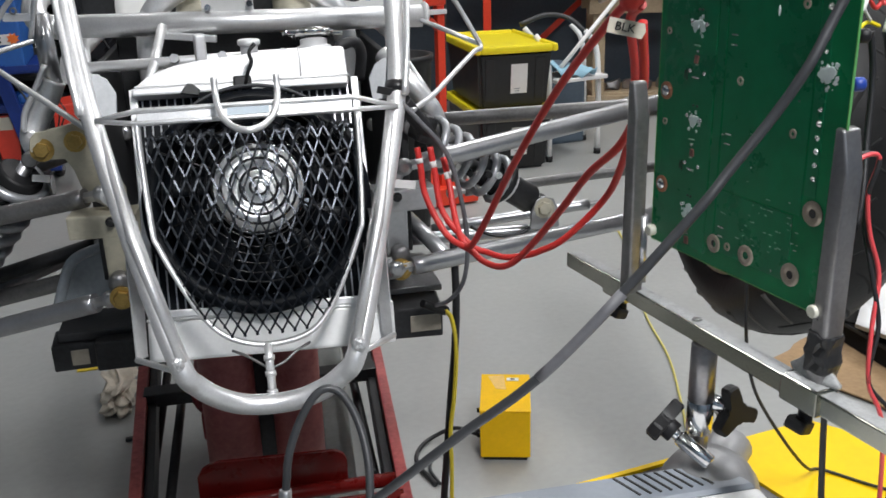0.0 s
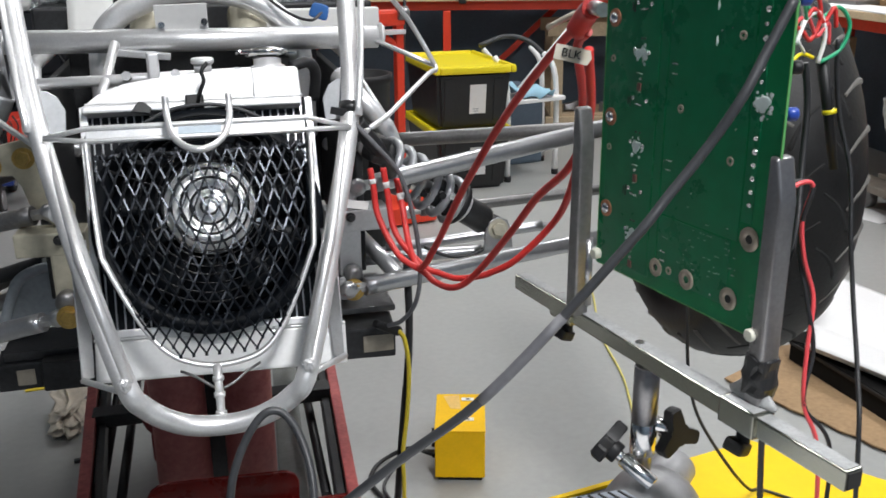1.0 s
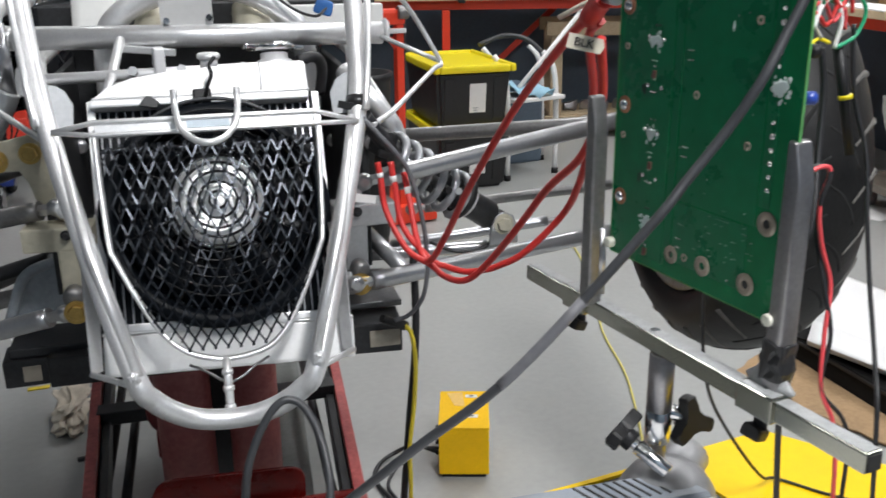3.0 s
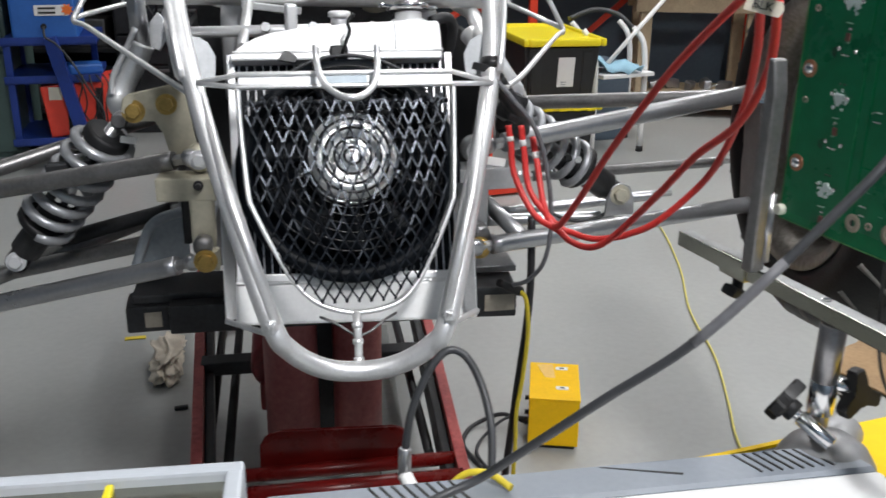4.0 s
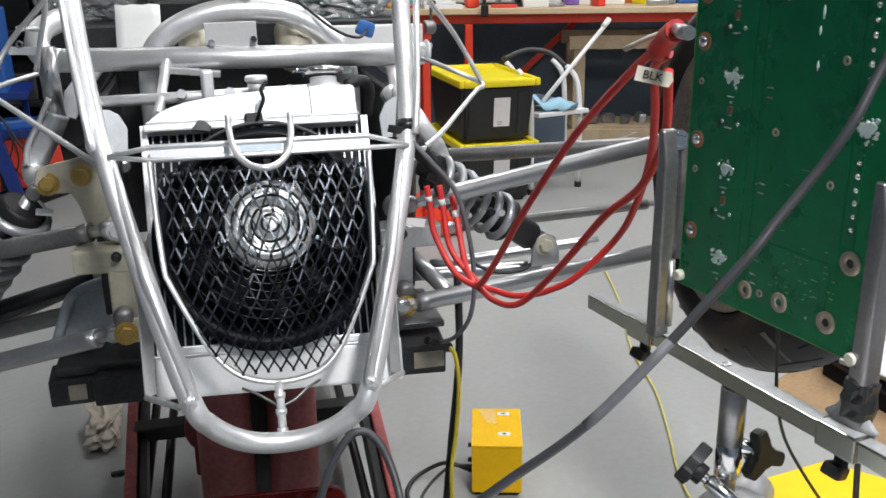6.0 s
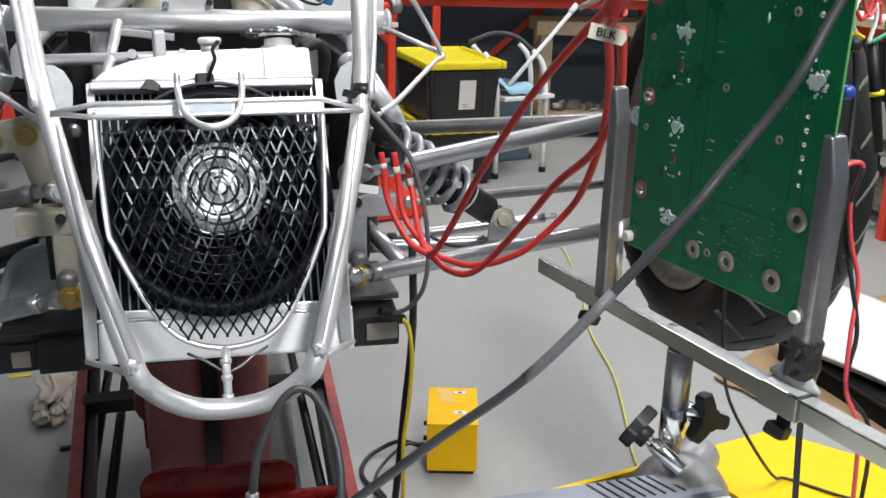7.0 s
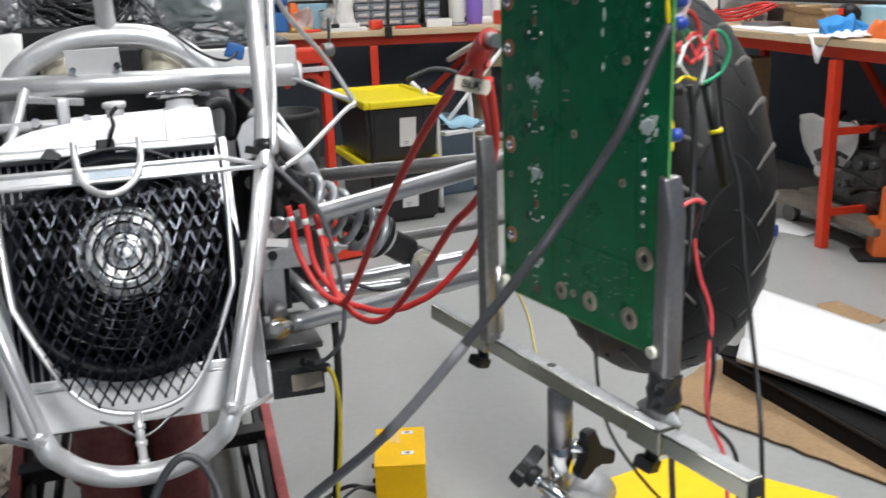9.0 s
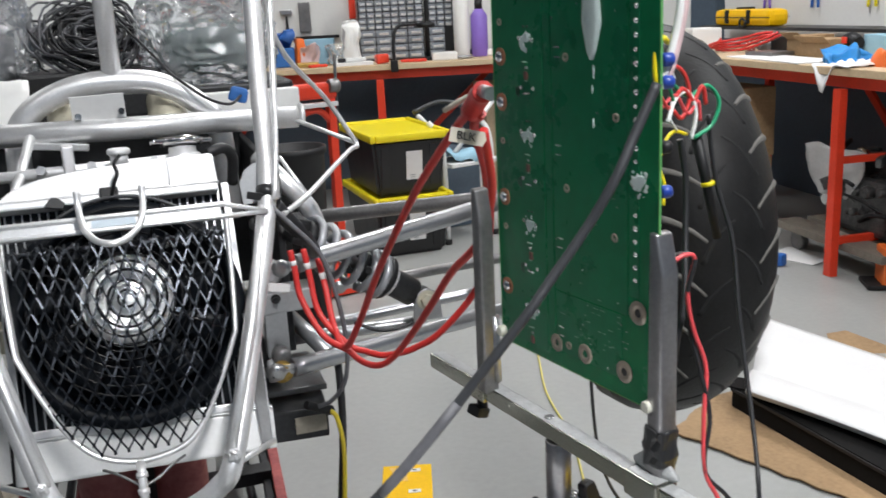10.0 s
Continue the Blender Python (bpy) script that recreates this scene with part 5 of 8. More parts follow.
solo("waste_bin", bm, BLACK, "round black waste bin with a rolled rim", "bin")
mach = thing("red_machine", (0.78, 3.1, 0.0), "red steel engine stand with post and head", "engine stand")
bm = B()
add_box(bm, pose(0.845, 3.03, 0.46, 0, 0, 12), (0.036, 0.04, 0.92), 0.005)
part("post", bm, REDBENCH, mach)
bm = B()
add_box(bm, pose(0.765, 3.03, 0.925, 0, 0, 12), (0.20, 0.10, 0.065), 0.012)
part("head", bm, REDBENCH, mach)
bm = B()
add_cyl(bm, (0.835, 3.0, 0.945), (0.885, 3.01, 0.945), 0.03, chamfer=0.006)
part("motor_end", bm, DARKSTEEL, mach)
bm = B()
add_tube(bm, [(0.868, 3.05, 0.50), (0.872, 3.05, 0.78), (0.884, 3.05, 1.075)], 0.0075, 10)
part("upright_rod", bm, BLACKSTEEL, mach)
bm = B()
add_box(bm, pose(0.76, 2.99, 0.868, 0, 0, 12), (0.22, 0.05, 0.02), 0.004)
part("bed", bm, ALU, mach)
bm = B()
add_tube(bm, spline([(0.66, 3.0, 0.80), (0.72, 3.0, 0.835), (0.79, 3.01, 0.84), (0.85, 3.03, 0.78)], 5), 0.015, 10)
part("brace", bm, REDBENCH, mach)
bm = B()
add_box(bm, pose(0.80, 3.20, 0.05, 0, 0, 12), (0.30, 0.50, 0.08), 0.006)
part("base", bm, REDBENCH, mach)
bm = B()
add_tube(bm, [(0.845, 3.06, 0.50), (0.90, 3.36, 0.07)], 0.02, 8)
part("diagonal", bm, REDBENCH, mach)
# ---- benches ----
BU, BV = V((0.969, -0.246, 0)), V((0.246, 0.969, 0))
RUV, RVV = V((0.083, 0.9965, 0)), V((0.9965, -0.083, 0))


def bench(name, origin, along, back, s0, s1, legs, label):
    b = thing(name, origin, label, "workbench")
    m = Matrix((along, back, V((0, 0, 1)))).transposed().to_4x4()
    m.translation = V(origin)
    mid, n = (s0 + s1) / 2, s1 - s0
    bm = B()
    add_box(bm, m @ pose(mid, 0.38, 0.905), (n, 0.76, 0.034), 0.004)
    part("top", bm, PLY, b, "worn plywood top")
    for d in (0.095, 0.72):
        bm = B()
        add_box(bm, m @ pose(mid, d, 0.858), (n, 0.045, 0.056), 0.004)
        part("rail", bm, REDBENCH, b)
    for s in legs:
        for d in (0.04, 0.70):
            bm = B()
            add_box(bm, m @ pose(s, d, 0.415), (0.048, 0.040, 0.83), 0.004)
            part("leg", bm, REDBENCH, b)
        bm = B()
        add_box(bm, m @ pose(s, 0.37, 0.16), (0.03, 0.64, 0.035), 0.003)
        part("foot_rail", bm, REDBENCH, b)
        bm = B()
        add_box(bm, m @ pose(s, 0.37, 0.52), (0.03, 0.64, 0.03), 0.003)
        part("mid_rail", bm, REDBENCH, b)
        bm = B()
        p, q = m @ V((s + 0.05, 0.70, 0.15)), m @ V((s + 0.75, 0.70, 0.80))
        add_box(bm, frame_of((p + q) / 2, q - p, (0, 0, 1)), ((q - p).length, 0.04, 0.02), 0.002)
        part("brace", bm, REDBENCH, b)
    return m


BM = bench("workbench", (1.5, 4.62, 0), BU, BV, -2.9, 1.62, (-2.6, -1.4, -0.02, 1.4), "long plywood bench on a bright red steel frame")
RM = bench("workbench", (2.845, 2.21, 0), RUV, RVV, -2.6, 1.95, (-1.5, 0.03, 1.6), "cluttered plywood bench on red steel legs")


def panel(name, m, s0, s1, d, z0, z1, label):
    bm = B()
    add_box(bm, m @ pose((s0 + s1) / 2, d, (z0 + z1) / 2), (s1 - s0, 0.02, z1 - z0))
    return solo(name, bm, WALLWHITE, label, "pegboard")


panel("pegboard", BM, -2.9, 2.2, 0.80, 0.95, 2.1, "white pegboard above the long bench")
panel("pegboard", RM, -2.6, 2.3, 0.80, 0.95, 2.1, "white pegboard hung with tools")
# parts drawers on the far bench
for s0, cols in ((-0.138, 8), (0.318, 3)):
    cabinet = thing("parts_cabinet", BM @ V((s0 + 0.19, 0.5, 0.922)), "dark cabinet of small clear parts drawers on the bench", "parts cabinet", "parts cabinets")
    pitch = 0.0525
    w = cols * pitch + 0.010
    bm = B()
    add_box(bm, BM @ pose(s0 + w / 2, 0.52, 0.922 + 0.26), (w, 0.16, 0.52), 0.004)
    part("case", bm, BLACK, cabinet)
    for j in range(11):
        big = j < 4
        n = 2 if big else 1
        for i in range(0, cols - n + 1, n):
            x, z = s0 + 0.005 + (i + n / 2) * pitch, (0.955 + j * 0.048) if big else 1.142 + (j - 4) * 0.0375
            hh = 0.042 if big else 0.032
            bm = B()
            add_box(bm, BM @ pose(x, 0.432, z), (n * pitch - 0.006, 0.024, hh), 0.003)
            drawer = part("drawer", bm, SMOKE, cabinet)
            # Near-white pull: the highlight on the clear drawer lip is its colour.
            bm = B()
            add_box(bm, BM @ pose(x + 0.004 * math.sin(i * 3 + j), 0.416, z - 0.004, 38, 0, 0), (n * pitch * 0.62, 0.003, hh * 0.50), 0.001)
            part("pull", bm, LIPHIGHLIGHT, drawer)
# magnifier lamp clamped to the bench edge
ml = thing("clamp_lamp", BM @ V((0.14, 0.02, 0.92)), "black swing-arm lamp clamped to the bench edge", "lamp")
bm = B()
add_tube(bm, spline([BM @ V(q) for q in ((0.075, 0.04, 0.93), (0.078, 0.05, 1.06), (0.112, 0.07, 1.145), (0.23, 0.1, 1.155))], 6), 0.011, 8)
part("arm", bm, BLACK, ml)
bm = B()
add_lathe(bm, BM @ pose(0.285, 0.12, 1.148), [(0.02, 0.016), (0.058, 0.010), (0.062, -0.010), (0.052, -0.016)], 24)
part("head", bm, BLACK, ml)
bm = B()
add_box(bm, BM @ pose(0.075, 0.0, 0.91), (0.045, 0.06, 0.07), 0.006)
part("clamp", bm, BLACK, ml)
stand_pole = thing("lamp_stand", BM @ V((0.30, 0.26, 0.922)), "black round-based pole standing on the bench", "stand")
bm = B()
add_tube(bm, [BM @ V((0.30, 0.26, 0.93)), BM @ V((0.30, 0.26, 1.62))], 0.014, 10)
part("pole", bm, BLACK, stand_pole)
bm = B()
add_lathe(bm, BM @ pose(0.30, 0.26, 0.922), [(0.07, 0), (0.07, 0.012), (0.03, 0.02), (0.016, 0.024)], 24)
part("base", bm, BLACK, stand_pole)


def lump(name, m, size, mat, label, category, seed, bevel=0.01, rough=0.0):
    bm = B()
    add_box(bm, m, size, bevel)
    if rough:
        bmesh.ops.subdivide_edges(bm, edges=bm.edges[:], cuts=3, use_grid_fill=True)
        rough_up(bm, rough, 14, seed)
        for f in bm.faces:
            f.smooth = True
    return solo(name, bm, mat, label, category)


def tool_on_board(m, s, z, kind, mat):
    """A hand tool hanging on a pegboard: handle and head in one."""
    root = thing("hung_tool", m @ V((s, 0.785, z)), "hand tool hanging on the white pegboard", "hand tool", "tools on the pegboard")
    bm = B()
    if kind == 0:
        add_tube(bm, [m @ V((s, 0.775, z - 0.10)), m @ V((s, 0.775, z + 0.02))], 0.012, 8, r_end=0.008)
        part("handle", bm, mat, root)
        bm = B()
        add_box(bm, m @ pose(s, 0.772, z + 0.045), (0.085, 0.03, 0.036), 0.008)
        part("head", bm, STEEL, root)
    elif kind == 1:
        for sg in (-1, 1):
            add_tube(bm, spline([m @ V((s + sg * 0.030, 0.775, z - 0.10)), m @ V((s + sg * 0.022, 0.775, z - 0.03)), m @ V((s - sg * 0.004, 0.775, z + 0.01))], 4), 0.008, 8)
        part("handle", bm, mat, root)
        bm = B()
        add_prism(bm, m @ pose(s, 0.785, z + 0.03, 90, 0, 0), [(-0.016, -0.025), (0.016, -0.025), (0.006, 0.04), (-0.006, 0.04)], 0.016, 0.002)
        part("jaw", bm, STEEL, root)
    else:
        add_prism(bm, m @ pose(s, 0.785, z, 90, 0, 0), [(-0.035, -0.07), (0.035, -0.07), (0.05, 0.05), (0.02, 0.08), (-0.02, 0.08), (-0.05, 0.05)], 0.03, 0.006)
        part("pouch", bm, mat, root)


def bench_clutter():
    P = lambda s, d, z, rz=0: BM @ pose(s, d, z, 0, 0, rz)
    lump("crate", P(-0.63, 0.36, 0.982, 5), (0.14, 0.2, 0.12), BLUETAPE, "bright blue plastic crate on the bench", "crate", 1, 0.012)
    lump("blue_bag", P(-0.635, 0.36, 1.092, 15), (0.13, 0.14, 0.10), BLUEPANEL, "crumpled blue bag in a crate", "bag", 4, 0.02, 0.05)
    lump("drill_case", P(-0.522, 0.30, 1.01, 20), (0.055, 0.08, 0.17), ORANGE, "orange plastic tool holder on the bench", "tool holder", 2, 0.012, 0.02)
    lump("pink_film", P(-0.46, 0.28, 0.985, 12), (0.10, 0.06, 0.12), PINKWIRE, "crumpled pink film on the bench", "film", 3, 0.01, 0.05)
    lump("blue_sheet", P(-0.40, 0.42, 1.005, -8), (0.20, 0.03, 0.165), BLUERAG, "pale blue foam sheet standing on the bench", "foam sheet", 3)
    lump("tool_box", P(-0.47, 0.16, 0.938, 12), (0.14, 0.09, 0.03), GOLD, "small brown tool tray on the bench", "tool tray", 4)
    lump("pliers", P(-0.40, 0.09, 0.932, 30), (0.12, 0.03, 0.018), REDBENCH, "red handled pliers on the bench", "pliers", 5, 0.006)
    lump("plastic_bag", P(-0.185, 0.30, 1.05, 0), (0.11, 0.10, 0.27), WHITE, "white plastic bag standing on the bench", "bag", 6, 0.03, 0.04)
    lump("clear_bag", P(-0.285, 0.28, 0.985, 0), (0.11, 0.10, 0.13), FILM, "crumpled clear bag on the bench", "bag", 8, 0.02, 0.05)
    lump("paper_stack", P(-0.18, 0.12, 0.932, 6), (0.24, 0.13, 0.020), PAPER, "stack of white papers on the bench", "papers", 7, 0.002)
    lump("white_tool", P(-0.20, 0.14, 0.955, -4), (0.20, 0.03, 0.022), WHITE, "long white tool on a paper stack", "tool", 9, 0.006)
    lump("black_tool", P(-0.25, 0.10, 0.956, 10), (0.05, 0.03, 0.026), BLACK, "small black tool on a paper stack", "tool", 9, 0.006)
    lump("red_meter", P(0.0, 0.10, 0.955, 14), (0.085, 0.07, 0.062), REDBENCH, "small red tool on the bench", "tool", 8, 0.014, 0.012)
    lump("box_of_parts", P(0.40, 0.20, 0.945, 0), (0.16, 0.12, 0.05), WHITE, "white tray of small parts on the bench", "parts tray", 9)
    lump("soldering_station", P(0.20, 0.12, 0.932, -10), (0.16, 0.06, 0.018), REDBOX, "red handled screwdriver on the bench", "screwdriver", 10, 0.006)
    for k, (s, r, h, mat, lab) in enumerate(((0.53, 0.050, 0.44, WHITE, "white roll standing on the bench"), (0.645, 0.055, 0.36, PURPLE, "purple bottle on the bench"), (0.80, 0.05, 0.3, WHITE, "white bottle on the bench"), (0.92, 0.045, 0.25, BLUEPANEL, "blue bottle on the bench"))):
        jar = thing("bottle", BM @ V((s, 0.34, 0.922)), lab, "bottle")
        bm = B()
        add_lathe(bm, BM @ pose(s, 0.34, 0.922), [(r * 0.9, 0), (r, 0.01), (r, h * (0.97 if k == 0 else 0.72)), (r * (0.9 if k == 0 else 0.5), h * (1.0 if k == 0 else 0.84))], 20)
        part("body", bm, mat, jar)
        bm = B()
        add_lathe(bm, BM @ pose(s, 0.34, 0.922), [(r * 0.45, h * 0.84), (r * 0.45, h), (0.002, h * 1.005)] if k else [(r * 0.3, h), (r * 0.3, h * 1.01), (0.002, h * 1.01)], 16)
        part("cap", bm, BLACK if k == 1 else GREYPLASTIC, jar)
    bm = B()
    add_lathe(bm, BM @ pose(0.53, 0.20, 0.922), [(0.05, 0), (0.062, 0.008), (0.05, 0.02), (0.02, 0.022)], 20)
    solo("steel_dish", bm, STEEL, "shallow steel dish on the bench", "dish")
    rnd = random.Random(9)
    mats = [REDBENCH, BLACK, WHITE, YELLOW, BLUEPANEL, SMOKE, STEEL, ORANGE]
    for k in range(30):
        s = rnd.uniform(-2.7, -0.75) if k < 16 else rnd.uniform(0.72, 1.5)
        h = rnd.uniform(0.03, 0.12)
        lump("bench_item", P(s, rnd.uniform(0.12, 0.6), 0.922 + h / 2, rnd.uniform(-40, 40)), (rnd.uniform(0.05, 0.18), rnd.uniform(0.04, 0.12), h), mats[k % 8], "small workshop item on the bench", "workshop item", k, 0.012, 0.01 if k % 2 else 0)
    lump("wall_box", P(-0.506, 0.775, 1.225), (0.078, 0.03, 0.20), DARKSTEEL, "grey switch box fixed to the pegboard", "switch box", 1, 0.006)
    lump("tool_rail", P(-0.43, 0.775, 1.088), (0.30, 0.03, 0.022), BLACK, "black tool rail on the pegboard", "tool rail", 1, 0.004)
    lump("red_upright", P(-0.178, 0.765, 1.65), (0.045, 0.035, 0.90), REDBENCH, "red steel upright on the pegboard", "upright", 1, 0.004)
    for k in range(13):
        tool_on_board(BM, -2.55 + 0.16 * k, 1.22 + 0.16 * (k % 3), k % 3, (BLACK, REDBENCH, BLUEPANEL, YELLOW)[k % 4])
    for k in range(5):
        tool_on_board(BM, 0.60 + 0.17 * k, 1.40 + 0.10 * (k % 2), k % 3, (BLUEPANEL, BLACK, ORANGE)[k % 3])


def right_clutter():
    P = lambda s, d, z, rz=0: RM @ pose(s, d, z, 0, 0, rz)
    case = thing("yellow_tool_case", P(1.70, 0.62, 1.045).translation, "yellow rounded tool case with black latches lying on a shelf", "tool case")
    bm = B()
    add_box(bm, P(1.71, 0.62, 1.094), (0.62, 0.13, 0.098), 0.034)
    part("shell", bm, YELLOWSTEEL, case)
    bm = B()
    add_box(bm, P(1.71, 0.62, 1.096), (0.60, 0.134, 0.006), 0.002)
    part("seam", bm, INK, case)
    for s, w in ((1.86, 0.035), (1.62, 0.030)):
        bm = B()
        add_box(bm, P(s, 0.552, 1.10), (w, 0.014, 0.080), 0.005)
        part("latch", bm, BLACK, case)
    bm = B()
    add_box(bm, P(1.76, 0.62, 1.148), (0.13, 0.05, 0.014), 0.005)
    part("carry_handle", bm, BLACK, case)
    bm = B()
    add_tube(bm, [P(1.66 + 0.032 * math.cos(q), 0.54, 1.062 + 0.026 * math.sin(q)).translation for q in (2 * math.pi * i / 18 for i in range(18))], 0.008, 8, closed=True)
    solo("black_ring", bm, BLACK, "black rubber ring hanging from the shelf", "ring")
    bm = B()
    add_box(bm, P(1.0, 0.66, 1.035), (2.4, 0.22, 0.018), 0.003)
    solo("tool_shelf", bm, BLACKSTEEL, "thin black shelf above the bench", "shelf")
    lump("white_carton", P(1.72, 0.30, 0.985, 8), (0.22, 0.18, 0.13), WHITE, "white carton on the bench", "carton", 1)
    for k, (s, w, hh) in enumerate(((0.78, 0.13, 0.10), (0.62, 0.20, 0.085))):
        box = thing("brown_carton", P(s, 0.40, 0.922).translation, "open brown carton on the bench", "carton")
        bm = B()
        add_box(bm, P(s, 0.40, 0.922 + hh / 2, -6), (w, 0.18, hh), 0.002)
        part("body", bm, CARD, box)
        bm = B()
        add_box(bm, P(s - 0.01, 0.30, 0.922 + hh * 0.9, -6) @ pose(0, 0, 0, -35, 0, 0), (w, 0.09, 0.004))
        part("flap", bm, CARD, box)
    lump("black_case", P(1.02, 0.46, 0.965, 4), (0.20, 0.16, 0.085), BLACK, "black open tool case on the bench", "tool case", 3)
    gun = thing("heat_gun", P(0.50, 0.44, 0.922).translation, "black power tool with a red badge on the bench", "power tool")
    bm = B()
    add_tube(bm, [P(0.54, 0.45, 0.99).translation, P(0.50, 0.44, 1.0).translation, P(0.45, 0.43, 0.985).translation], 0.045, 12, r_end=0.03)
    add_tube(bm, [P(0.50, 0.44, 0.99).translation, P(0.49, 0.44, 0.935).translation], 0.022, 10)
    part("body", bm, BLACK, gun)
    bm = B()
    add_box(bm, P(0.505, 0.392, 1.0), (0.035, 0.010, 0.030), 0.004)
    part("badge", bm, REDBOX, gun)
    lump("pale_blue_box", P(0.36, 0.52, 0.975, 4), (0.20, 0.12, 0.10), BLUERAG, "pale blue plastic box on the bench", "box", 3, 0.006)
    for k, (s, d) in enumerate(((0.20, 0.13), (0.11, 0.16))):
        lump("blue_glove", P(s, d, 0.945, 20 + 50 * k), (0.15, 0.10, 0.055), BLUEGLOVE, "crumpled blue glove on the bench", "glove", 5 + k, 0.015, 0.055)
    lump("orange_tool", P(-0.15, 0.16, 0.955, 10), (0.22, 0.10, 0.065), ORANGE, "bright orange clamp on the bench", "clamp", 6, 0.015, 0.040)
    for k in range(5):
        lump("metal_fitting", P(1.42 - 0.07 * k, 0.36 + 0.03 * (k % 2), 0.96, 25 * k), (0.07, 0.06, 0.05 + 0.012 * (k % 3)), (STEEL, DARKSTEEL, CHROME)[k % 3], "small bare metal fitting on the bench", "fitting", k, 0.018, 0.03)
    lump("white_sheet", P(0.62, 0.13, 0.926, 4), (0.70, 0.22, 0.006), PAPER, "white paper sheet on the bench", "paper", 8, 0.001)
    lump("notebook", P(0.86, 0.22, 0.938, -8), (0.20, 0.14, 0.018), DARKSTEEL, "dark grey folder on white paper", "folder", 8, 0.002)
    hose = thing("air_hose", P(1.3, 0.26, 0.93).translation, "bundle of thin red hoses lying on the bench", "hose")
    for k in range(4):
        o, q = 0.014 * k, 0.010 * (k % 2)
        bm = B()
        add_tube(bm, spline([P(1.52 - o, 0.32 + q, 0.990 - o).translation, P(1.47, 0.26 - o, 0.940 + q).translation, P(1.36, 0.24 - o, 0.934 + o).translation, P(1.18 + o, 0.27, 0.945 + 1.3 * o).translation, P(1.05 + o, 0.32 - q, 0.985 + o).translation, P(0.99 + 2 * o, 0.37, 1.02 + q).translation], 6), 0.0075, 8)
        part("hose_strand", bm, REDCABLE, hose)
    bm = B()
    grid = []
    for i in range(13):
        u = i / 12
        row = []
        for j in range(9):
            w = j / 8
            drop = max(0.0, w - 0.62) * 0.36 * max(0.0, 1 - abs(u - 0.30) / 0.26)
            row.append(RM @ V((0.17 - 0.25 * u, 0.16 - 0.19 * min(w, 0.90), 0.928 + 0.012 * abs(noise.noise(V((u * 7, w * 6, 0)))) - drop + (0.045 if w < 0.6 else 0) * abs(noise.noise(V((u * 4, w * 4, 5)))))))
        grid.append(row)
    add_sheet(bm, grid, 0.003)
    solo("white_cloth", bm, PAPER, "white cloth draped over the bench edge", "cloth")
    rnd = random.Random(5)
    for k in range(17):
        tool_on_board(RM, -0.62 + 0.16 * k, 1.24 + 0.15 * (k % 3), (k + 1) % 3, (PURPLE, BLACK, BLUEPANEL, REDBENCH, YELLOW)[k % 5])
    for k in range(14):
        h = rnd.uniform(0.04, 0.1)
        lump("bench_item", P(rnd.uniform(-1.2, -0.3), rnd.uniform(0.15, 0.65), 0.922 + h / 2, rnd.uniform(-40, 40)), (rnd.uniform(0.06, 0.2), rnd.uniform(0.05, 0.12), h), (BLACK, YELLOW, STEEL, REDBENCH)[k % 4], "small workshop item on the bench", "workshop item", k, 0.012, 0.015)


bench_clutter()
right_clutter()
# under the benches
crate = thing("lumber_frame", (2.6, 4.75, 0.0), "rough lumber stand with a shelf under the bench", "wooden stand")
fm = Matrix((BU, BV, V((0, 0, 1)))).transposed().to_4x4()
fm.translation = V((2.56, 4.66, 0))
for s in (-0.33, 0.33):
    for d in (-0.1, 0.3):
        bm = B()
        add_box(bm, fm @ pose(s, d, 0.34), (0.075, 0.04, 0.68), 0.003)
        part("post", bm, LUMBER, crate)
for z in (0.70, 0.10):
    for d in (-0.12, 0.31):
        bm = B()
        add_box(bm, fm @ pose(0, d, z), (0.80, 0.04, 0.085), 0.003)
        part("rail", bm, LUMBER, crate)
bm = B()
add_box(bm, fm @ pose(0, 0.1, 0.145), (0.74, 0.40, 0.02), 0.002)
part("shelf", bm, LUMBER, crate)
for k in range(5):
    lump("scrap_part", fm @ pose(-0.22 + 0.11 * k, 0.02 + 0.04 * (k % 2), 0.185, 0, 0, 33 * k), (0.09, 0.05, 0.06), (DARKSTEEL, STEEL)[k % 2], "small dark metal part on the lumber shelf", "metal part", k, 0.012, 0.02)
for k, (s, z, h) in enumerate(((1.08, 0.20, 0.40), (1.08, 0.585, 0.36))):
    lump("carton", RM @ pose(s, 0.17, z, 0, 0, 2 - 4 * k), (0.42, 0.20, h), CARD, "closed brown carton stacked under the bench", "carton", k, 0.004)
dolly = thing("wooden_dolly", (3.35, 2.75, 0.0), "low wooden dolly on castors under the bench", "dolly")
dm = RM @ pose(0.15, 0.42, 0)
for k in range(4):
    bm = B()
    add_box(bm, dm @ pose(0, -0.27 + 0.18 * k, 0.13), (0.78, 0.13, 0.035), 0.003)
    part("plank", bm, GREYWOOD, dolly)
for s in (-0.32, 0.32):
    for d in (-0.24, 0.24):
        bm = B()
        a = dm @ V((s, d, 0.05))
        add_cyl(bm, a - RVV * 0.02, a + RVV * 0.02, 0.05, seg=16, chamfer=0.004)
        part("castor", bm, DARKSTEEL, dolly)
eng = thing("engine_block", (3.35, 2.75, 0.148), "greasy black engine block on a dolly under the bench", "engine")
bm = B()
add_box(bm, dm @ pose(0, 0, 0.28), (0.44, 0.36, 0.26), 0.03)
part("crankcase", bm, ENGINE, eng)
bm = B()
add_box(bm, dm @ pose(-0.06, 0.02, 0.46, 0, 12, 0), (0.34, 0.26, 0.14), 0.03)
part("cylinder_head", bm, ENGINE, eng)
rnd = random.Random(17)
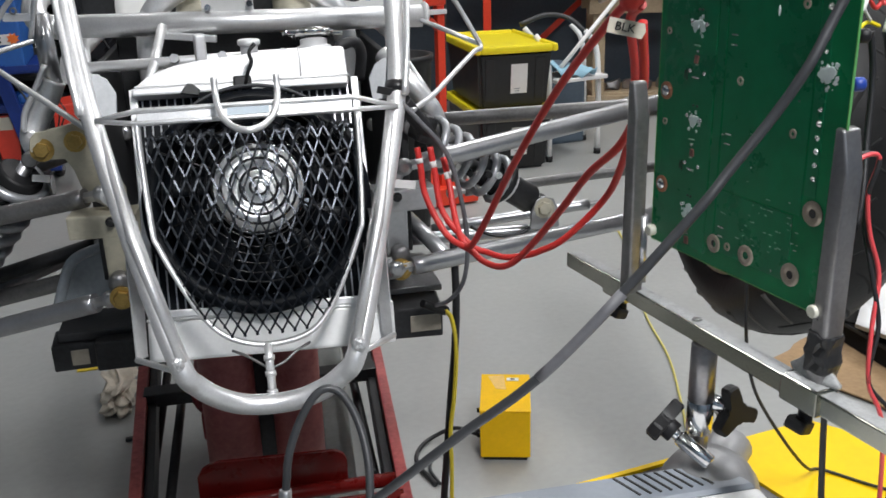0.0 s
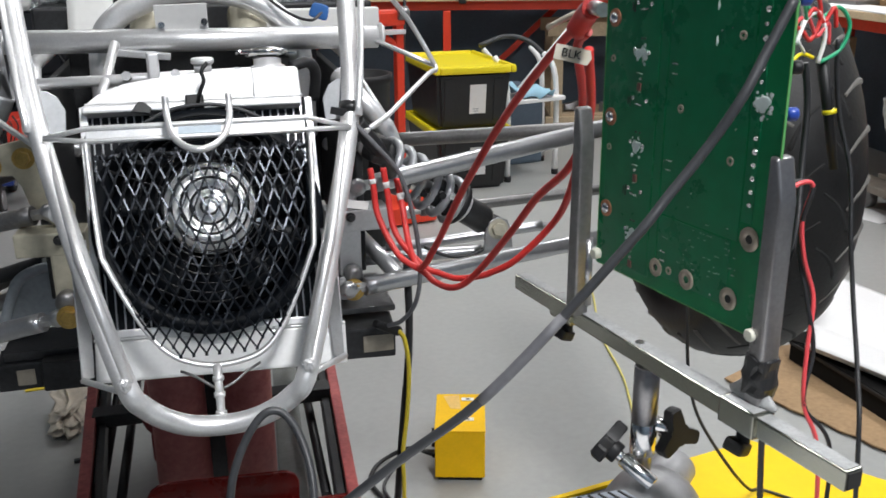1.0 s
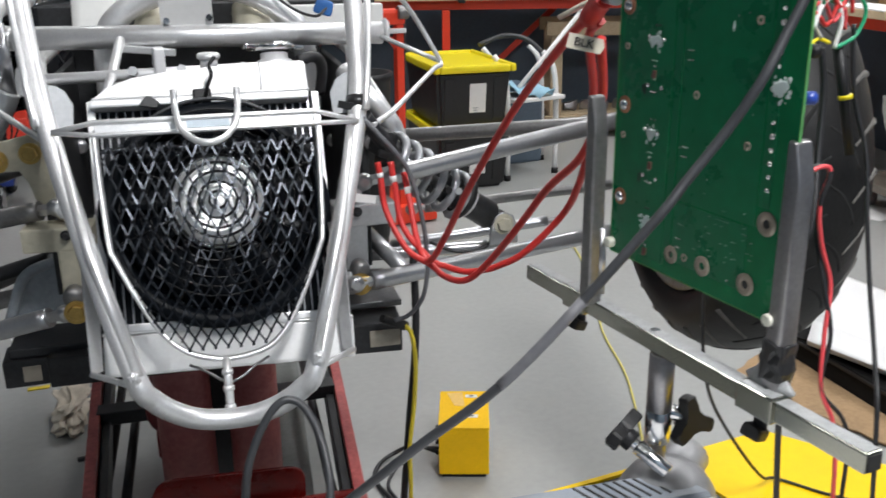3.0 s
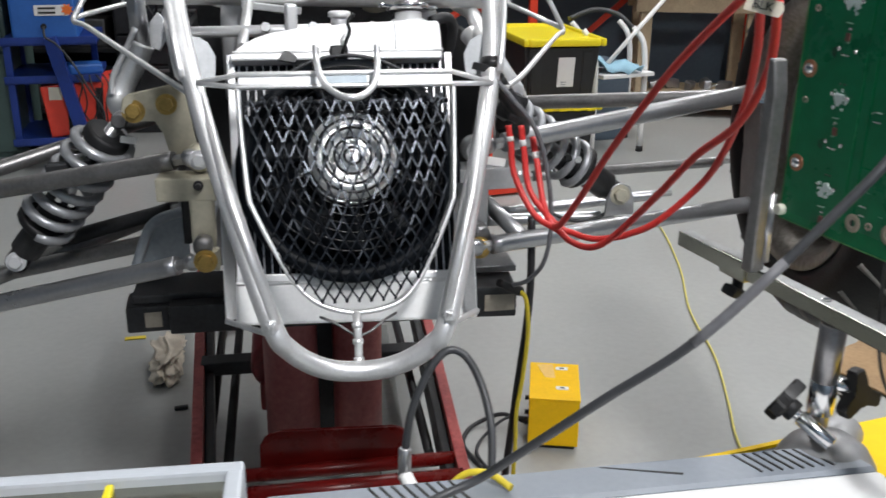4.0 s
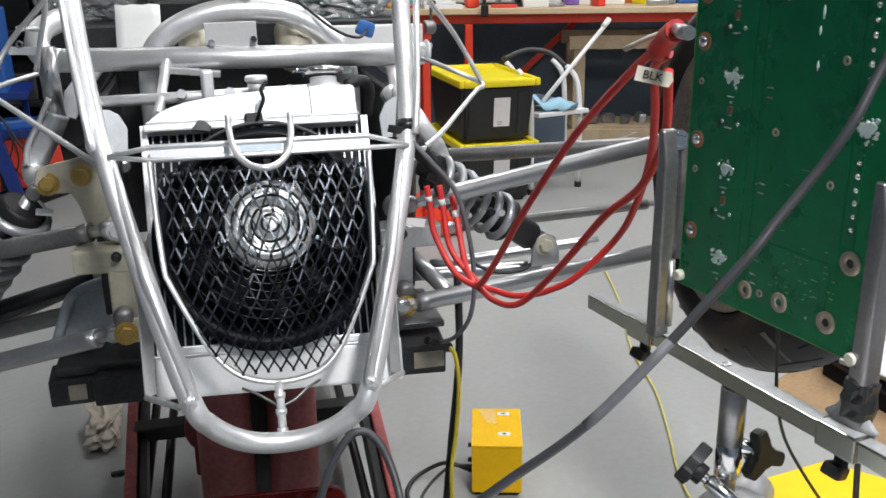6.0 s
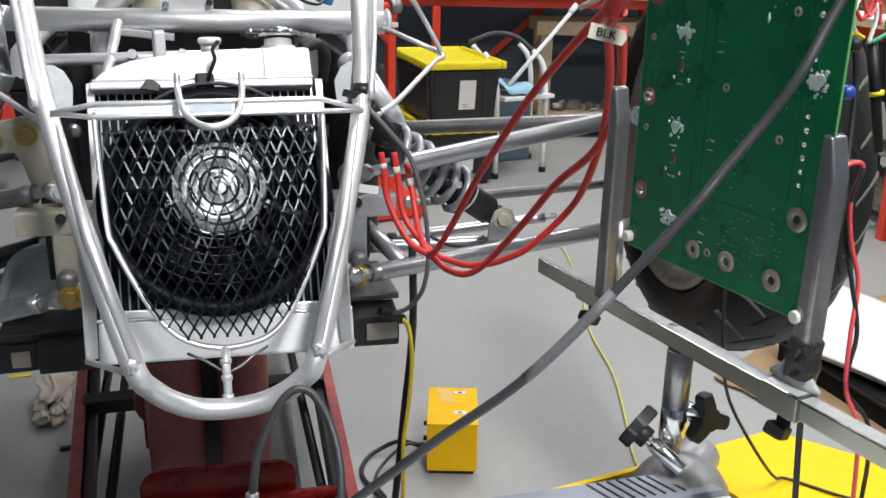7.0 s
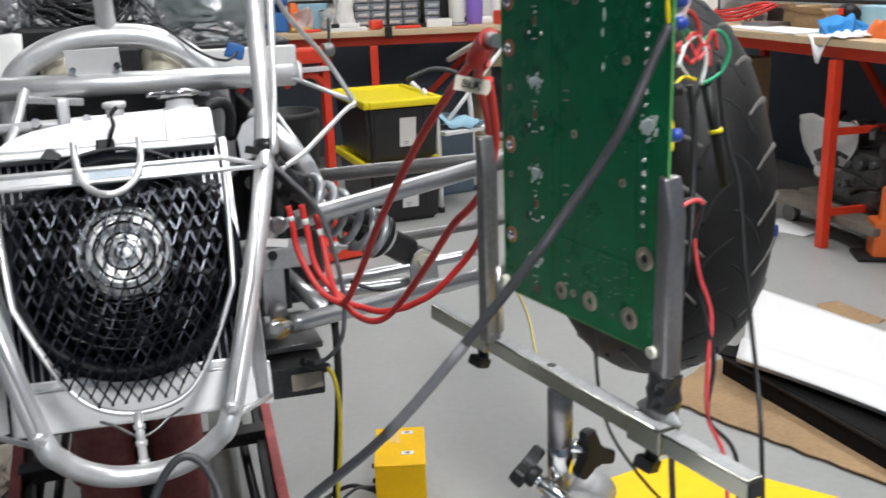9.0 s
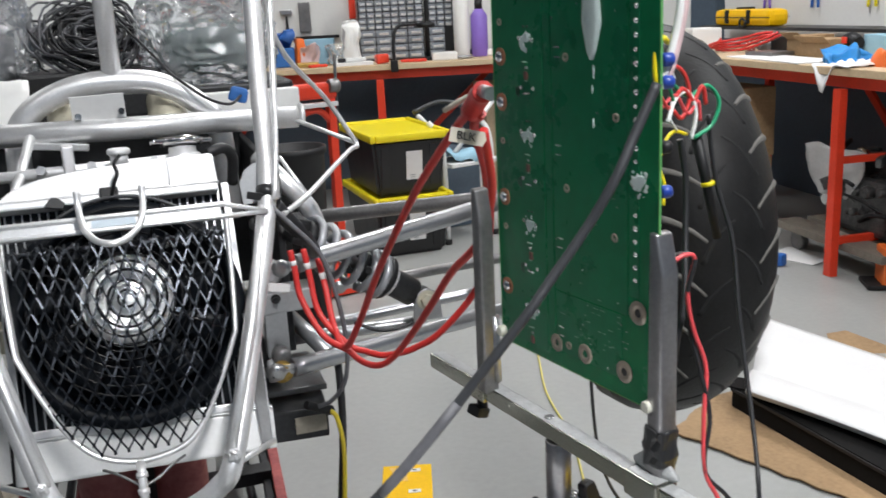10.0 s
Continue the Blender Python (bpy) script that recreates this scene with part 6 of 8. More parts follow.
for k in range(34):
    bm = B()
    c = dm @ V((rnd.uniform(-0.26, 0.26), rnd.uniform(-0.24, -0.10), rnd.uniform(0.18, 0.52)))
    if k % 3 == 0:
        add_cyl(bm, c, c - RVV * rnd.uniform(0.03, 0.07), rnd.uniform(0.016, 0.040), seg=12, chamfer=0.005)
        part("cover", bm, CHROME if k % 9 == 0 else ENGINE, eng)
    elif k % 3 == 1:
        add_box(bm, Matrix.Translation(c) @ pose(0, 0, 0, rnd.uniform(-40, 40), rnd.uniform(-40, 40), rnd.uniform(0, 90)), (rnd.uniform(0.03, 0.10), rnd.uniform(0.02, 0.06), rnd.uniform(0.02, 0.06)), 0.006)
        part("casting", bm, ENGINE, eng)
    else:
        d = V((rnd.uniform(-0.05, 0.05), rnd.uniform(-0.10, 0.10), rnd.uniform(-0.06, 0.06)))
        add_tube(bm, spline([c - d, c + V((-0.02, 0, 0.02)), c + d], 5), rnd.uniform(0.006, 0.014), 8)
        part("hose", bm, BLACK, eng)
bm = B()
grid = []
for i in range(14):
    u = i / 13
    row = []
    for j in range(10):
        w = j / 9
        wide = 0.20 * (1 - 0.55 * (1 - w) ** 2)
        row.append(V((3.08 + 0.03 * math.sin(3 * u) + 0.02 * noise.noise(V((u * 4, w * 4, 4))), 2.475 + (0.5 - u) * 2 * wide, 0.325 + 0.20 * w + 0.02 * noise.noise(V((u * 3, w * 3, 9))) - 0.05 * (1 - w) * abs(u - 0.45))))
    grid.append(row)
add_sheet(bm, grid, 0.003)
solo("plastic_sheet", bm, MILKY, "crumpled milky plastic bag hanging on the engine", "plastic bag")
lump("paper_sheet", pose(2.98, 2.55, 0.004, 0, 0, 20), (0.22, 0.26, 0.004), PAPER, "loose white paper on the floor", "paper", 1, 0.001)
lump("bottle_stopper", pose(2.80, 2.47, 0.03, 0, 0, 20), (0.05, 0.05, 0.06), BLUEPANEL, "small blue plastic cap on the floor", "cap", 1, 0.015)
jack = thing("orange_caddy", (3.02, 1.98, 0.0), "orange plastic tool caddy with a tapered handle post", "tool caddy")
jm = pose(3.03, 1.99, 0.0, 0, 0, 62)
bm = B()
add_box(bm, jm @ pose(0, 0, 0.09), (0.13, 0.16, 0.17), 0.012)
part("body", bm, ORANGE, jack)
bm = B()
add_prism(bm, jm @ pose(-0.055, -0.075, 0.17, 90, 0, 0) @ pose(0, 0, -0.13), [(0.0, 0.0), (0.06, 0.0), (0.045, 0.14), (0.015, 0.16)], 0.10, 0.006)
part("handle_post", bm, ORANGE, jack)
for k in range(3):
    bm = B()
    add_box(bm, jm @ pose(-0.04 + 0.04 * k, -0.081, 0.10), (0.014, 0.006, 0.09), 0.002)
    part("slot", bm, MATTEBLACK, jack)
bm = B()
add_box(bm, jm @ pose(0, 0.02, 0.012), (0.16, 0.24, 0.02), 0.006)
part("foot_plate", bm, BLACK, jack)
hard = thing("black_hard_case", (3.12, 1.80, 0.0), "black plastic case standing under the bench", "case")
bm = B()
add_box(bm, pose(3.14, 1.79, 0.16, 0, 0, 5), (0.20, 0.22, 0.30), 0.015)
part("shell", bm, BLACK, hard)
bm = B()
add_box(bm, pose(3.14, 1.79, 0.335, 0, 0, 5), (0.10, 0.20, 0.05), 0.012)
part("handle", bm, DARKSTEEL, hard)
for dz in (0.012, 0.20):
    bm = B()
    add_box(bm, pose(3.14, 1.79, dz, 0, 0, 5), (0.22, 0.24, 0.024), 0.008)
    part("rib", bm, BLACK, hard)
# ---- left background: welding cart ----
cart = thing("welding_cart", (-1.2, 3.95, 0.0), "blue steel welding cart with welder and red case", "welding cart")
C0 = pose(-1.12, 3.95, 0, 0, 0, 6)
for x in (-0.235, 0.12):
    for y in (-0.22, 0.22):
        bm = B()
        add_box(bm, C0 @ pose(x, y if x < 0 else abs(y), 0.385), (0.032, 0.032, 0.50), 0.004)
        part("post", bm, BLUE, cart)
bm = B()
p, q = C0 @ V((-0.035, -0.27, 0.65)), C0 @ V((0.075, -0.28, 0.14))
add_box(bm, frame_of((p + q) / 2, q - p, (1, 0, 0)), ((q - p).length, 0.06, 0.04), 0.004)
part("slanted_bar", bm, BLUE, cart)
for z in (0.145, 0.445, 0.625):
    bm = B()
    add_box(bm, C0 @ pose(-0.045, 0, z), (0.43, 0.50, 0.028), 0.004)
    tray = part("tray", bm, BLUE, cart)
    bm = B()
    add_box(bm, C0 @ pose(-0.045, -0.254, z + 0.010), (0.43, 0.006, 0.030), 0.002)
    part("tray_lip", bm, BLUE, tray)
bm = B()
add_cyl(bm, C0 @ V((-0.42, -0.29, 0.085)), C0 @ V((0.10, -0.29, 0.085)), 0.010)
part("axle", bm, STEEL, cart)
for x, y, r in ((-0.40, -0.29, 0.085), (-0.22, 0.2, 0.075), (0.10, -0.29, 0.075), (0.12, 0.2, 0.075)):
    bm = B()
    c = C0 @ V((x, y, r))
    ax = V((0.012, 0.016, 0)) if x < -0.3 else V((0.02, 0, 0))
    add_cyl(bm, c - ax, c + ax, r, seg=24, chamfer=0.008)
    w = part("wheel", bm, BLACK, cart)
    bm = B()
    add_cyl(bm, c - ax * 1.2, c + ax * 1.2, r * 0.62, seg=20)
    part("wheel_rim", bm, STEEL, w)
welder = thing("welder", (-1.2, 3.9, 0.64), "blue welding machine with a white and orange label", "welder")
bm = B()
add_box(bm, C0 @ pose(-0.055, -0.02, 0.64 + 0.19), (0.29, 0.46, 0.38), 0.012)
part("case", bm, BLUEPANEL, welder)
bm = B()
add_box(bm, C0 @ pose(-0.015, -0.252, 0.772), (0.15, 0.004, 0.048), 0.001)
lab = part("label", bm, LABEL, welder, "white label with an orange burst and dark bars")
bm = B()
add_prism(bm, C0 @ pose(0.055, -0.2545, 0.775, 90, 0, 0), [((0.030 if k % 2 else 0.018) * math.cos(k * math.pi / 8), (0.030 if k % 2 else 0.018) * math.sin(k * math.pi / 8)) for k in range(16)], 0.002)
part("burst", bm, ORANGE, lab)
for k in range(2):
    bm = B()
    add_box(bm, C0 @ pose(-0.035, -0.2552, 0.782 - 0.020 * k), (0.075, 0.002, 0.009))
    part("text_bar", bm, INK, lab)
bm = B()
add_cyl(bm, C0 @ V((-0.056, -0.25, 0.700)), C0 @ V((-0.056, -0.265, 0.700)), 0.013)
part("socket", bm, BLACK, welder)
case = thing("red_case", C0 @ V((0.085, -0.10, 0.16)), "bright red case tilted on the cart's lower tray", "case")
CM = C0 @ pose(0.085, -0.10, 0.308, 0, -6, 3)
bm = B()
add_box(bm, CM, (0.385, 0.24, 0.25), 0.008)
part("shell", bm, REDBOX, case)
bm = B()
add_box(bm, CM @ pose(-0.13, -0.123, 0.085, 0, 8, 0), (0.060, 0.003, 0.062), 0.001)
part("paper_tag", bm, CREAMTAPE, case)
for x in (-0.075, 0.055):
    bm = B()
    add_box(bm, CM @ pose(x, -0.124, -0.02, 0, 10, 0), (0.035, 0.005, 0.21), 0.002)
    part("strap", bm, BLACK, case)
bm = B()
add_tube(bm, spline([C0 @ V(q) for q in ((-0.056, -0.265, 0.70), (-0.05, -0.30, 0.655), (0.0, -0.32, 0.62), (0.06, -0.32, 0.53), (0.12, -0.31, 0.40), (0.17, -0.30, 0.30), (0.16, -0.29, 0.18))], 6), 0.0055, 8)
solo("welding_lead", bm, GREYCABLE, "thin grey welding lead hanging from the welder", "cable")
rr = random.Random(6)
for k in range(6):
    x0 = 0.06 + 0.03 * k
    bm = B()
    add_tube(bm, spline([C0 @ V((x0, -0.26, 0.47)), C0 @ V((x0 + rr.uniform(-0.02, 0.04), -0.28, 0.42)), C0 @ V((x0 + rr.uniform(-0.03, 0.05), -0.27, 0.33)), C0 @ V((x0 + rr.uniform(-0.03, 0.03), -0.26, 0.24))], 5), 0.004, 6)
    solo("dark_lead", bm, BLACKCABLE, "thin dark lead hanging over the red case", "cable", "leads over the red case")
bm = B()
add_box(bm, C0 @ pose(0.09, -0.12, 0.484, 0, 0, 12), (0.16, 0.12, 0.05), 0.012)
solo("wire_spool_box", bm, BLUEPANEL, "small blue box with white print on the middle tray", "box")


def steel_cabinet(name, m, size, mat, doors, label, category):
    w, d, h = size
    root = thing(name, m.translation, label, category)
    bm = B()
    add_box(bm, m @ pose(0, 0.01, h / 2), (w, d - 0.02, h), 0.008)
    part("body", bm, mat, root)
    for k in range(doors):
        z = 0.06 + (h - 0.1) * (k + 0.5) / doors
        bm = B()
        add_box(bm, m @ pose(0, -d / 2 + 0.006, z), (w - 0.03, 0.016, (h - 0.1) / doors - 0.012), 0.005)
        drawer = part("drawer_front", bm, mat, root)
        bm = B()
        add_box(bm, m @ pose(0, -d / 2 - 0.012, z + (h - 0.1) / doors * 0.32), (w * 0.55, 0.016, 0.018), 0.005)
        part("pull", bm, DARKSTEEL, drawer)
    return root


steel_cabinet("tall_cabinet", pose(-1.69, 4.14, 0, 0, 0, 2), (0.62, 0.6, 1.1), GREENGREY, 2, "green grey steel cabinet beside the welding cart", "cabinet")
steel_cabinet("tool_chest", pose(-0.42, 4.75, 0, 0, 0, -6), (1.05, 0.6, 1.1), BLACKSTEEL, 6, "tall black tool chest near the far bench", "tool chest")
shelf = thing("shelf_unit", (-1.42, 4.95, 0), "dark steel shelf unit behind the welding cart", "shelf unit")
SH = pose(-1.42, 4.95, 0, 0, 0, -4)
for x in (-0.48, 0.48):
    bm = B()
    add_box(bm, SH @ pose(x, 0, 0.65), (0.03, 0.5, 1.3), 0.003)
    part("side", bm, BLACKSTEEL, shelf)
bm = B()
add_box(bm, SH @ pose(0, 0.24, 0.65), (0.93, 0.02, 1.3), 0.002)
part("back", bm, BLACKSTEEL, shelf)
for z in (0.1, 0.45, 0.85, 1.28):
    bm = B()
    add_box(bm, SH @ pose(0, -0.005, z), (0.925, 0.46, 0.025), 0.003)
    part("shelf", bm, BLACKSTEEL, shelf)
for k in range(9):
    rr = random.Random(40 + k)
    hh = rr.uniform(0.12, 0.26)
    z0 = (0.1125, 0.4625, 0.8625)[k // 3]
    lump("stored_box", SH @ pose(-0.3 + 0.3 * (k % 3), -0.04, z0 + hh / 2, 0, 0, rr.uniform(-8, 8)), (rr.uniform(0.14, 0.24), rr.uniform(0.18, 0.3), hh), (BLACK, DARKSTEEL, WALLBLUE, BLACKSTEEL)[k % 4], "dark storage box on the shelf unit", "box", k, 0.01)
bm = B()
for k in range(7):
    rnd = random.Random(k)
    pts = [V((-0.75 + 0.12 * i + rnd.uniform(-0.05, 0.05), 4.38 + rnd.uniform(-0.05, 0.05), 0.75 + 0.2 * math.sin(i * 1.3 + k) + rnd.uniform(-0.1, 0.1))) for i in range(7)]
    add_tube(bm, spline(pts, 5), 0.008, 6)
solo("cable_tangle", bm, BLACKCABLE, "tangle of dark cables hanging on the tool chest", "cables")
lump("red_tin", pose(-0.30, 4.2, 0.52, 0, 0, 10), (0.10, 0.10, 0.9), REDBENCH, "red fire extinguisher by the tool chest", "extinguisher", 3, 0.04)
# ---- on the car behind the arch ----
deck = thing("seat_board", (0.03, 1.2, 1.06), "dark board across the cockpit opening", "board")
bm = B()
add_box(bm, pose(0.03, 1.22, 1.10), (0.66, 0.55, 0.05), 0.006)
part("board", bm, BLACKSTEEL, deck)
bm = B()
add_box(bm, pose(0.215, 0.80, 1.100, 0, 0, -2), (0.26, 0.03, 0.042), 0.003)
solo("white_strip", bm, WHITE, "white plastic strip across the cockpit edge", "strip")
bm = B()
grid = [[V((-0.22 + 0.016 * i, 0.86 - 0.012 * j, 1.165 - 0.022 * j + 0.01 * noise.noise(V((i * .5, j * .5, 1))))) for j in range(6)] for i in range(6)]
add_sheet(bm, grid, 0.004)
solo("fairing", bm, WHITE, "white curved fairing piece hanging behind the arch", "fairing")
rnd = random.Random(12)
lump("foam_pad", pose(-0.03, 1.08, 1.147, 0, 0, 3), (0.28, 0.24, 0.044), BLACK, "black foam pad on the cockpit board", "foam pad", 2, 0.008)
bm = B()
add_sheet(bm, [[V((-0.20 + 0.036 * i, 1.36 + 0.012 * ((i - 5) / 5) ** 2 + 0.02 * j, 1.125 + 0.06 * j + (0.012 * math.sin(i * 0.9) if j == 5 else 0))) for j in range(6)] for i in range(11)], 0.006)
solo("curved_panel", bm, WHITE, "white curved plastic panel behind the cable coil", "panel")
COIL = thing("cable_coil", (-0.06, 1.10, 1.125), "coil of thin dark cable resting on the board", "cable coil")
for k in range(56):
    bm = B()
    r = rnd.uniform(0.050, 0.112) if k < 38 else rnd.uniform(0.012, 0.06)
    w1, w2 = rnd.uniform(0.04, 0.16), rnd.uniform(0.02, 0.09)
    c = V((-0.030 + rnd.uniform(-0.012, 0.012), 1.07 + rnd.uniform(-0.03, 0.03), 1.232 + rnd.uniform(-0.012, 0.012)))
    t1, t2, ph = rnd.uniform(0.45, 0.72), rnd.uniform(-0.14, 0.14), rnd.uniform(0, 6)
    add_tube(bm, [c + V((r * math.cos(a) * (1 + w1 * math.sin(2 * a + ph) + w2 * math.sin(5 * a - ph)), 0.75 * r * math.sin(a), 1.6 * w1 * r * math.sin(3 * a + 2 * ph) + t1 * r * math.sin(a) + t2 * r * math.cos(a))) for a in (2 * math.pi * i / 26 for i in range(26))], 0.0028, 5, closed=True)
    part("turn", bm, (BLACKCABLE, GREYCABLE, LIGHTCABLE)[k % 3], COIL)
for k, (x, y, w, h) in enumerate(((0.205, 1.04, 0.27, 0.20), (-0.27, 1.14, 0.25, 0.22))):
    bm = B()
    bmesh.ops.create_icosphere(bm, subdivisions=5, radius=0.5)
    for v in bm.verts:
        q = V([math.copysign(abs(e * 2) ** 0.68, e) / 2 for e in v.co])
        n = noise.noise(q * 3 + V((k * 5, 0, 0))) * 0.10
        for amp, fr in ((0.20, 4.5), (0.12, 10.0), (0.06, 22.0), (0.03, 45.0)):
            n -= amp * abs(noise.noise(q * fr + V((k, fr, 0)) + noise.noise_vector(q * 5) * 0.25))
        v.co = V((q.x * w * 1.15, q.y * 0.26, q.z * h * 1.15)) * (1 + n) + noise.noise_vector(q * 40) * 0.004
    bm.transform(Matrix.Translation((x, y, 1.125 + h / 2)))
    parcel = thing("wrapped_parcel", (x, y, 1.125), "parcel wrapped in crinkled clear plastic on the board", "parcel", "wrapped parcels")
    part("wrap", bm, FILM, parcel)
    bm = B()
    add_box(bm, pose(x, y, 1.125 + h * 0.36, 0, 0, 5), (w * 0.72, 0.12, h * 0.42), 0.02)
    part("content", bm, GREENGREY if k == 0 else DARKSTEEL, parcel)
bm = B()
add_tube(bm, spline([(0.03, 0.96, 1.26), (0.09, 0.84, 1.19), (0.11, 0.70, 1.166), (0.16, 0.66, 1.125), (0.20, 0.66, 1.11), (0.225, 0.70, 1.12)], 6), 0.0026, 8)
solo("sensor_lead", bm, BLACKCABLE, "thin black lead over the arch", "cable")
lump("blue_tape", pose(0.222, 0.715, 1.122, 0, 20, 0), (0.036, 0.016, 0.028), BLUETAPE, "knot of blue tape on a lead", "tape", 4, 0.008, 0.012)

# ---- near table with instruments ----
TZ = 0.765
TABLE = thing("work_table", (0.3, -0.75, 0.0), "small table with a yellow top near the car", "table")
bm = B()
add_prism(bm, pose(0, 0, TZ - 0.022), [(0.235, -0.349), (0.506, -0.300), (0.566, -0.372), (0.78, -0.66), (0.78, -1.30), (-1.25, -1.30), (-1.25, -0.374), (0.19, -0.374)], 0.022, 0.002)
part("top", bm, TABLEGREY, TABLE)
bm = B()
add_prism(bm, pose(0, 0, TZ), [(0.237, -0.350), (0.505, -0.3015), (0.565, -0.372), (0.70, -0.55), (0.46, -0.62), (0.43, -0.47), (0.388, -0.328), (0.237, -0.3555)], 0.003)
part("yellow_sheet", bm, YELLOWTOP, TABLE)
for x, y in ((-1.20, -1.25), (0.72, -1.25), (0.46, -0.40), (-1.20, -0.42)):
    bm = B()
    add_box(bm, (x, y, (TZ - 0.022) / 2), (0.035, 0.035, TZ - 0.022), 0.003)
    part("leg", bm, BLACKSTEEL, TABLE)
# instrument with vents
UNIT = thing("bench_instrument", (0.15, -0.62, TZ), "grey vented instrument case with a pale front face", "instrument")
bm = B()
add_prism(bm, pose(0, 0, TZ + 0.006), [(-0.112, -0.404), (-0.112, -0.4435), (0.366, -0.4435), (0.361, -0.430), (0.349, -0.418), (0.326, -0.407), (0.310, -0.404)], 0.039, 0.003)
part("top_shell", bm, GREYPLASTIC, UNIT)
bm = B()
add_box(bm, pose(0.127, -0.594, TZ + 0.0235), (0.478, 0.300, 0.039), 0.004)
part("pale_face", bm, PALEPLASTIC, UNIT)
bm = B()
add_box(bm, pose(0.125, -0.56, TZ + 0.003), (0.44, 0.28, 0.006), 0.001)
part("base_plate", bm, BLACK, UNIT)
for s0 in (0.2585, -0.035):
    for k in range(8):
        bm = B()
        add_box(bm, pose(s0 + 0.006 + k * 0.0088, -0.4215, TZ + 0.0448, 0, 0, 24), (0.0020, 0.029, 0.002))
        part("vent_slot", bm, INK, UNIT)
bm = B()
add_prism(bm, pose(0, 0, TZ + 0.0446), [(0.146, -0.409), (0.150, -0.409), (0.209, -0.4265), (0.207, -0.4285)], 0.0008)
part("seam", bm, INK, UNIT)
# open chassis tray
TRAY = thing("chassis_tray", (-0.27, -0.50, TZ), "open metal chassis tray with a white rim", "chassis tray")
tm = pose(-0.125, -0.392, 0.0, 0, 0, -2)
bm = B()
add_box(bm, tm @ pose(-0.20, -0.13, TZ + 0.058), (0.39, 0.25, 0.004))
part("tray_floor", bm, ZINC, TRAY)
for p, s in (((-0.20, -0.0065, TZ + 0.038), (0.40, 0.013, 0.062)), ((-0.0065, -0.13, TZ + 0.038), (0.013, 0.236, 0.062)), ((-0.3935, -0.13, TZ + 0.038), (0.013, 0.236, 0.062)), ((-0.20, -0.2535, TZ + 0.038), (0.40, 0.013, 0.062))):
    bm = B()
    add_box(bm, tm @ pose(*p), s, 0.003)
    part("side_wall", bm, RIMGREY, TRAY)
bm = B()
add_cyl(bm, tm @ V((-0.035, -0.038, TZ + 0.0602)), tm @ V((-0.035, -0.038, TZ + 0.0610)), 0.006)
part("hole", bm, INK, TRAY)
bm = B()
add_box(bm, tm @ pose(-0.094, -0.03, TZ + 0.063), (0.006, 0.03, 0.006), 0.002)
part("yellow_strap", bm, YELLOW, TRAY)
bm = B()
add_cyl(bm, tm @ V((-0.16, -0.075, TZ + 0.060)), tm @ V((-0.16, -0.075, TZ + 0.07)), 0.02, chamfer=0.004)
part("orange_knob", bm, ORANGE, TRAY)
bm = B()
add_tube(bm, spline([tm @ V((0.006, -0.05, TZ + 0.045)), (-0.105, -0.445, 0.825), (-0.10, -0.47, 0.81)], 4), 0.006, 8)
solo("yellow_lead", bm, YELLOWCABLE, "short yellow lead beside the tray", "cable")
# stand with the circuit board
STAND = thing("board_stand", (0.34, -0.42, TZ), "zinc clamp stand on a cast base holding a board", "clamp stand")
bm = B()
add_lathe(bm, pose(0.345, -0.405, TZ), [(0.040, 0), (0.043, 0.005), (0.0425, 0.018), (0.039, 0.031), (0.032, 0.042), (0.021, 0.050), (0.008, 0.053)], 32)
add_cyl(bm, (0.365, -0.375, TZ + 0.012), (0.400, -0.345, TZ + 0.022), 0.020, chamfer=0.006)
part("cast_base", bm, DOME, STAND)
bm = B()
add_tube(bm, [(0.335, -0.402, TZ + 0.03), (0.335, -0.402, 0.868)], 0.0070, 14)
part("lower_rod", bm, UPRIGHT, STAND)
bm = B()
add_cyl(bm, (0.334, -0.402, 0.866), (0.334, -0.402, 0.918), 0.0105, seg=18, chamfer=0.001)
part("socket", bm, UPRIGHT, STAND)
bm = B()
add_cyl(bm, (0.334, -0.402, 0.838), (0.334, -0.402, 0.870), 0.0108, seg=14, chamfer=0.002)
part("collar", bm, CHROME, STAND)


def star_knob(c, n, spin, r=0.0225):
    c, n = V(c), V(n).normalized()
    bm = B()
    m = frame_of(c, V((0, 0, 1)) - n * n.z, n.cross(V((0, 0, 1))))
    outline = []
    for k in range(3):
        for da, q in ((-16, 0.97), (-6, 1.0), (6, 1.0), (16, 0.97), (27, 0.60), (44, 0.42), (60, 0.37), (76, 0.42), (93, 0.60)):
            a = math.radians(120 * k + da + spin)
            outline.append((r * q * math.cos(a), r * q * math.sin(a)))
    add_prism(bm, m @ pose(0, 0, -0.0055), outline, 0.011, 0.0016)
    add_cyl(bm, c - n * 0.013, c + n * 0.003, r * 0.40, seg=14, chamfer=0.001)
    return part("star_knob", bm, BLACK, STAND)


for c, n, shaft, spin in (((0.357, -0.414, 0.860), (0.25, -0.90, 0.15), (0.338, -0.402, 0.868), 8), ((0.306, -0.393, 0.846), (-0.58, 0.64, 0.50), (0.334, -0.424, 0.822), 40)):
    star_knob(c, n, spin)
    bm = B()
    add_cyl(bm, c, lerp(c, shaft, 0.5), 0.0046, seg=12)
    add_cyl(bm, lerp(c, shaft, 0.35), shaft, 0.0068, seg=14, chamfer=0.001)
    part("knob_shaft", bm, CHROME, STAND)
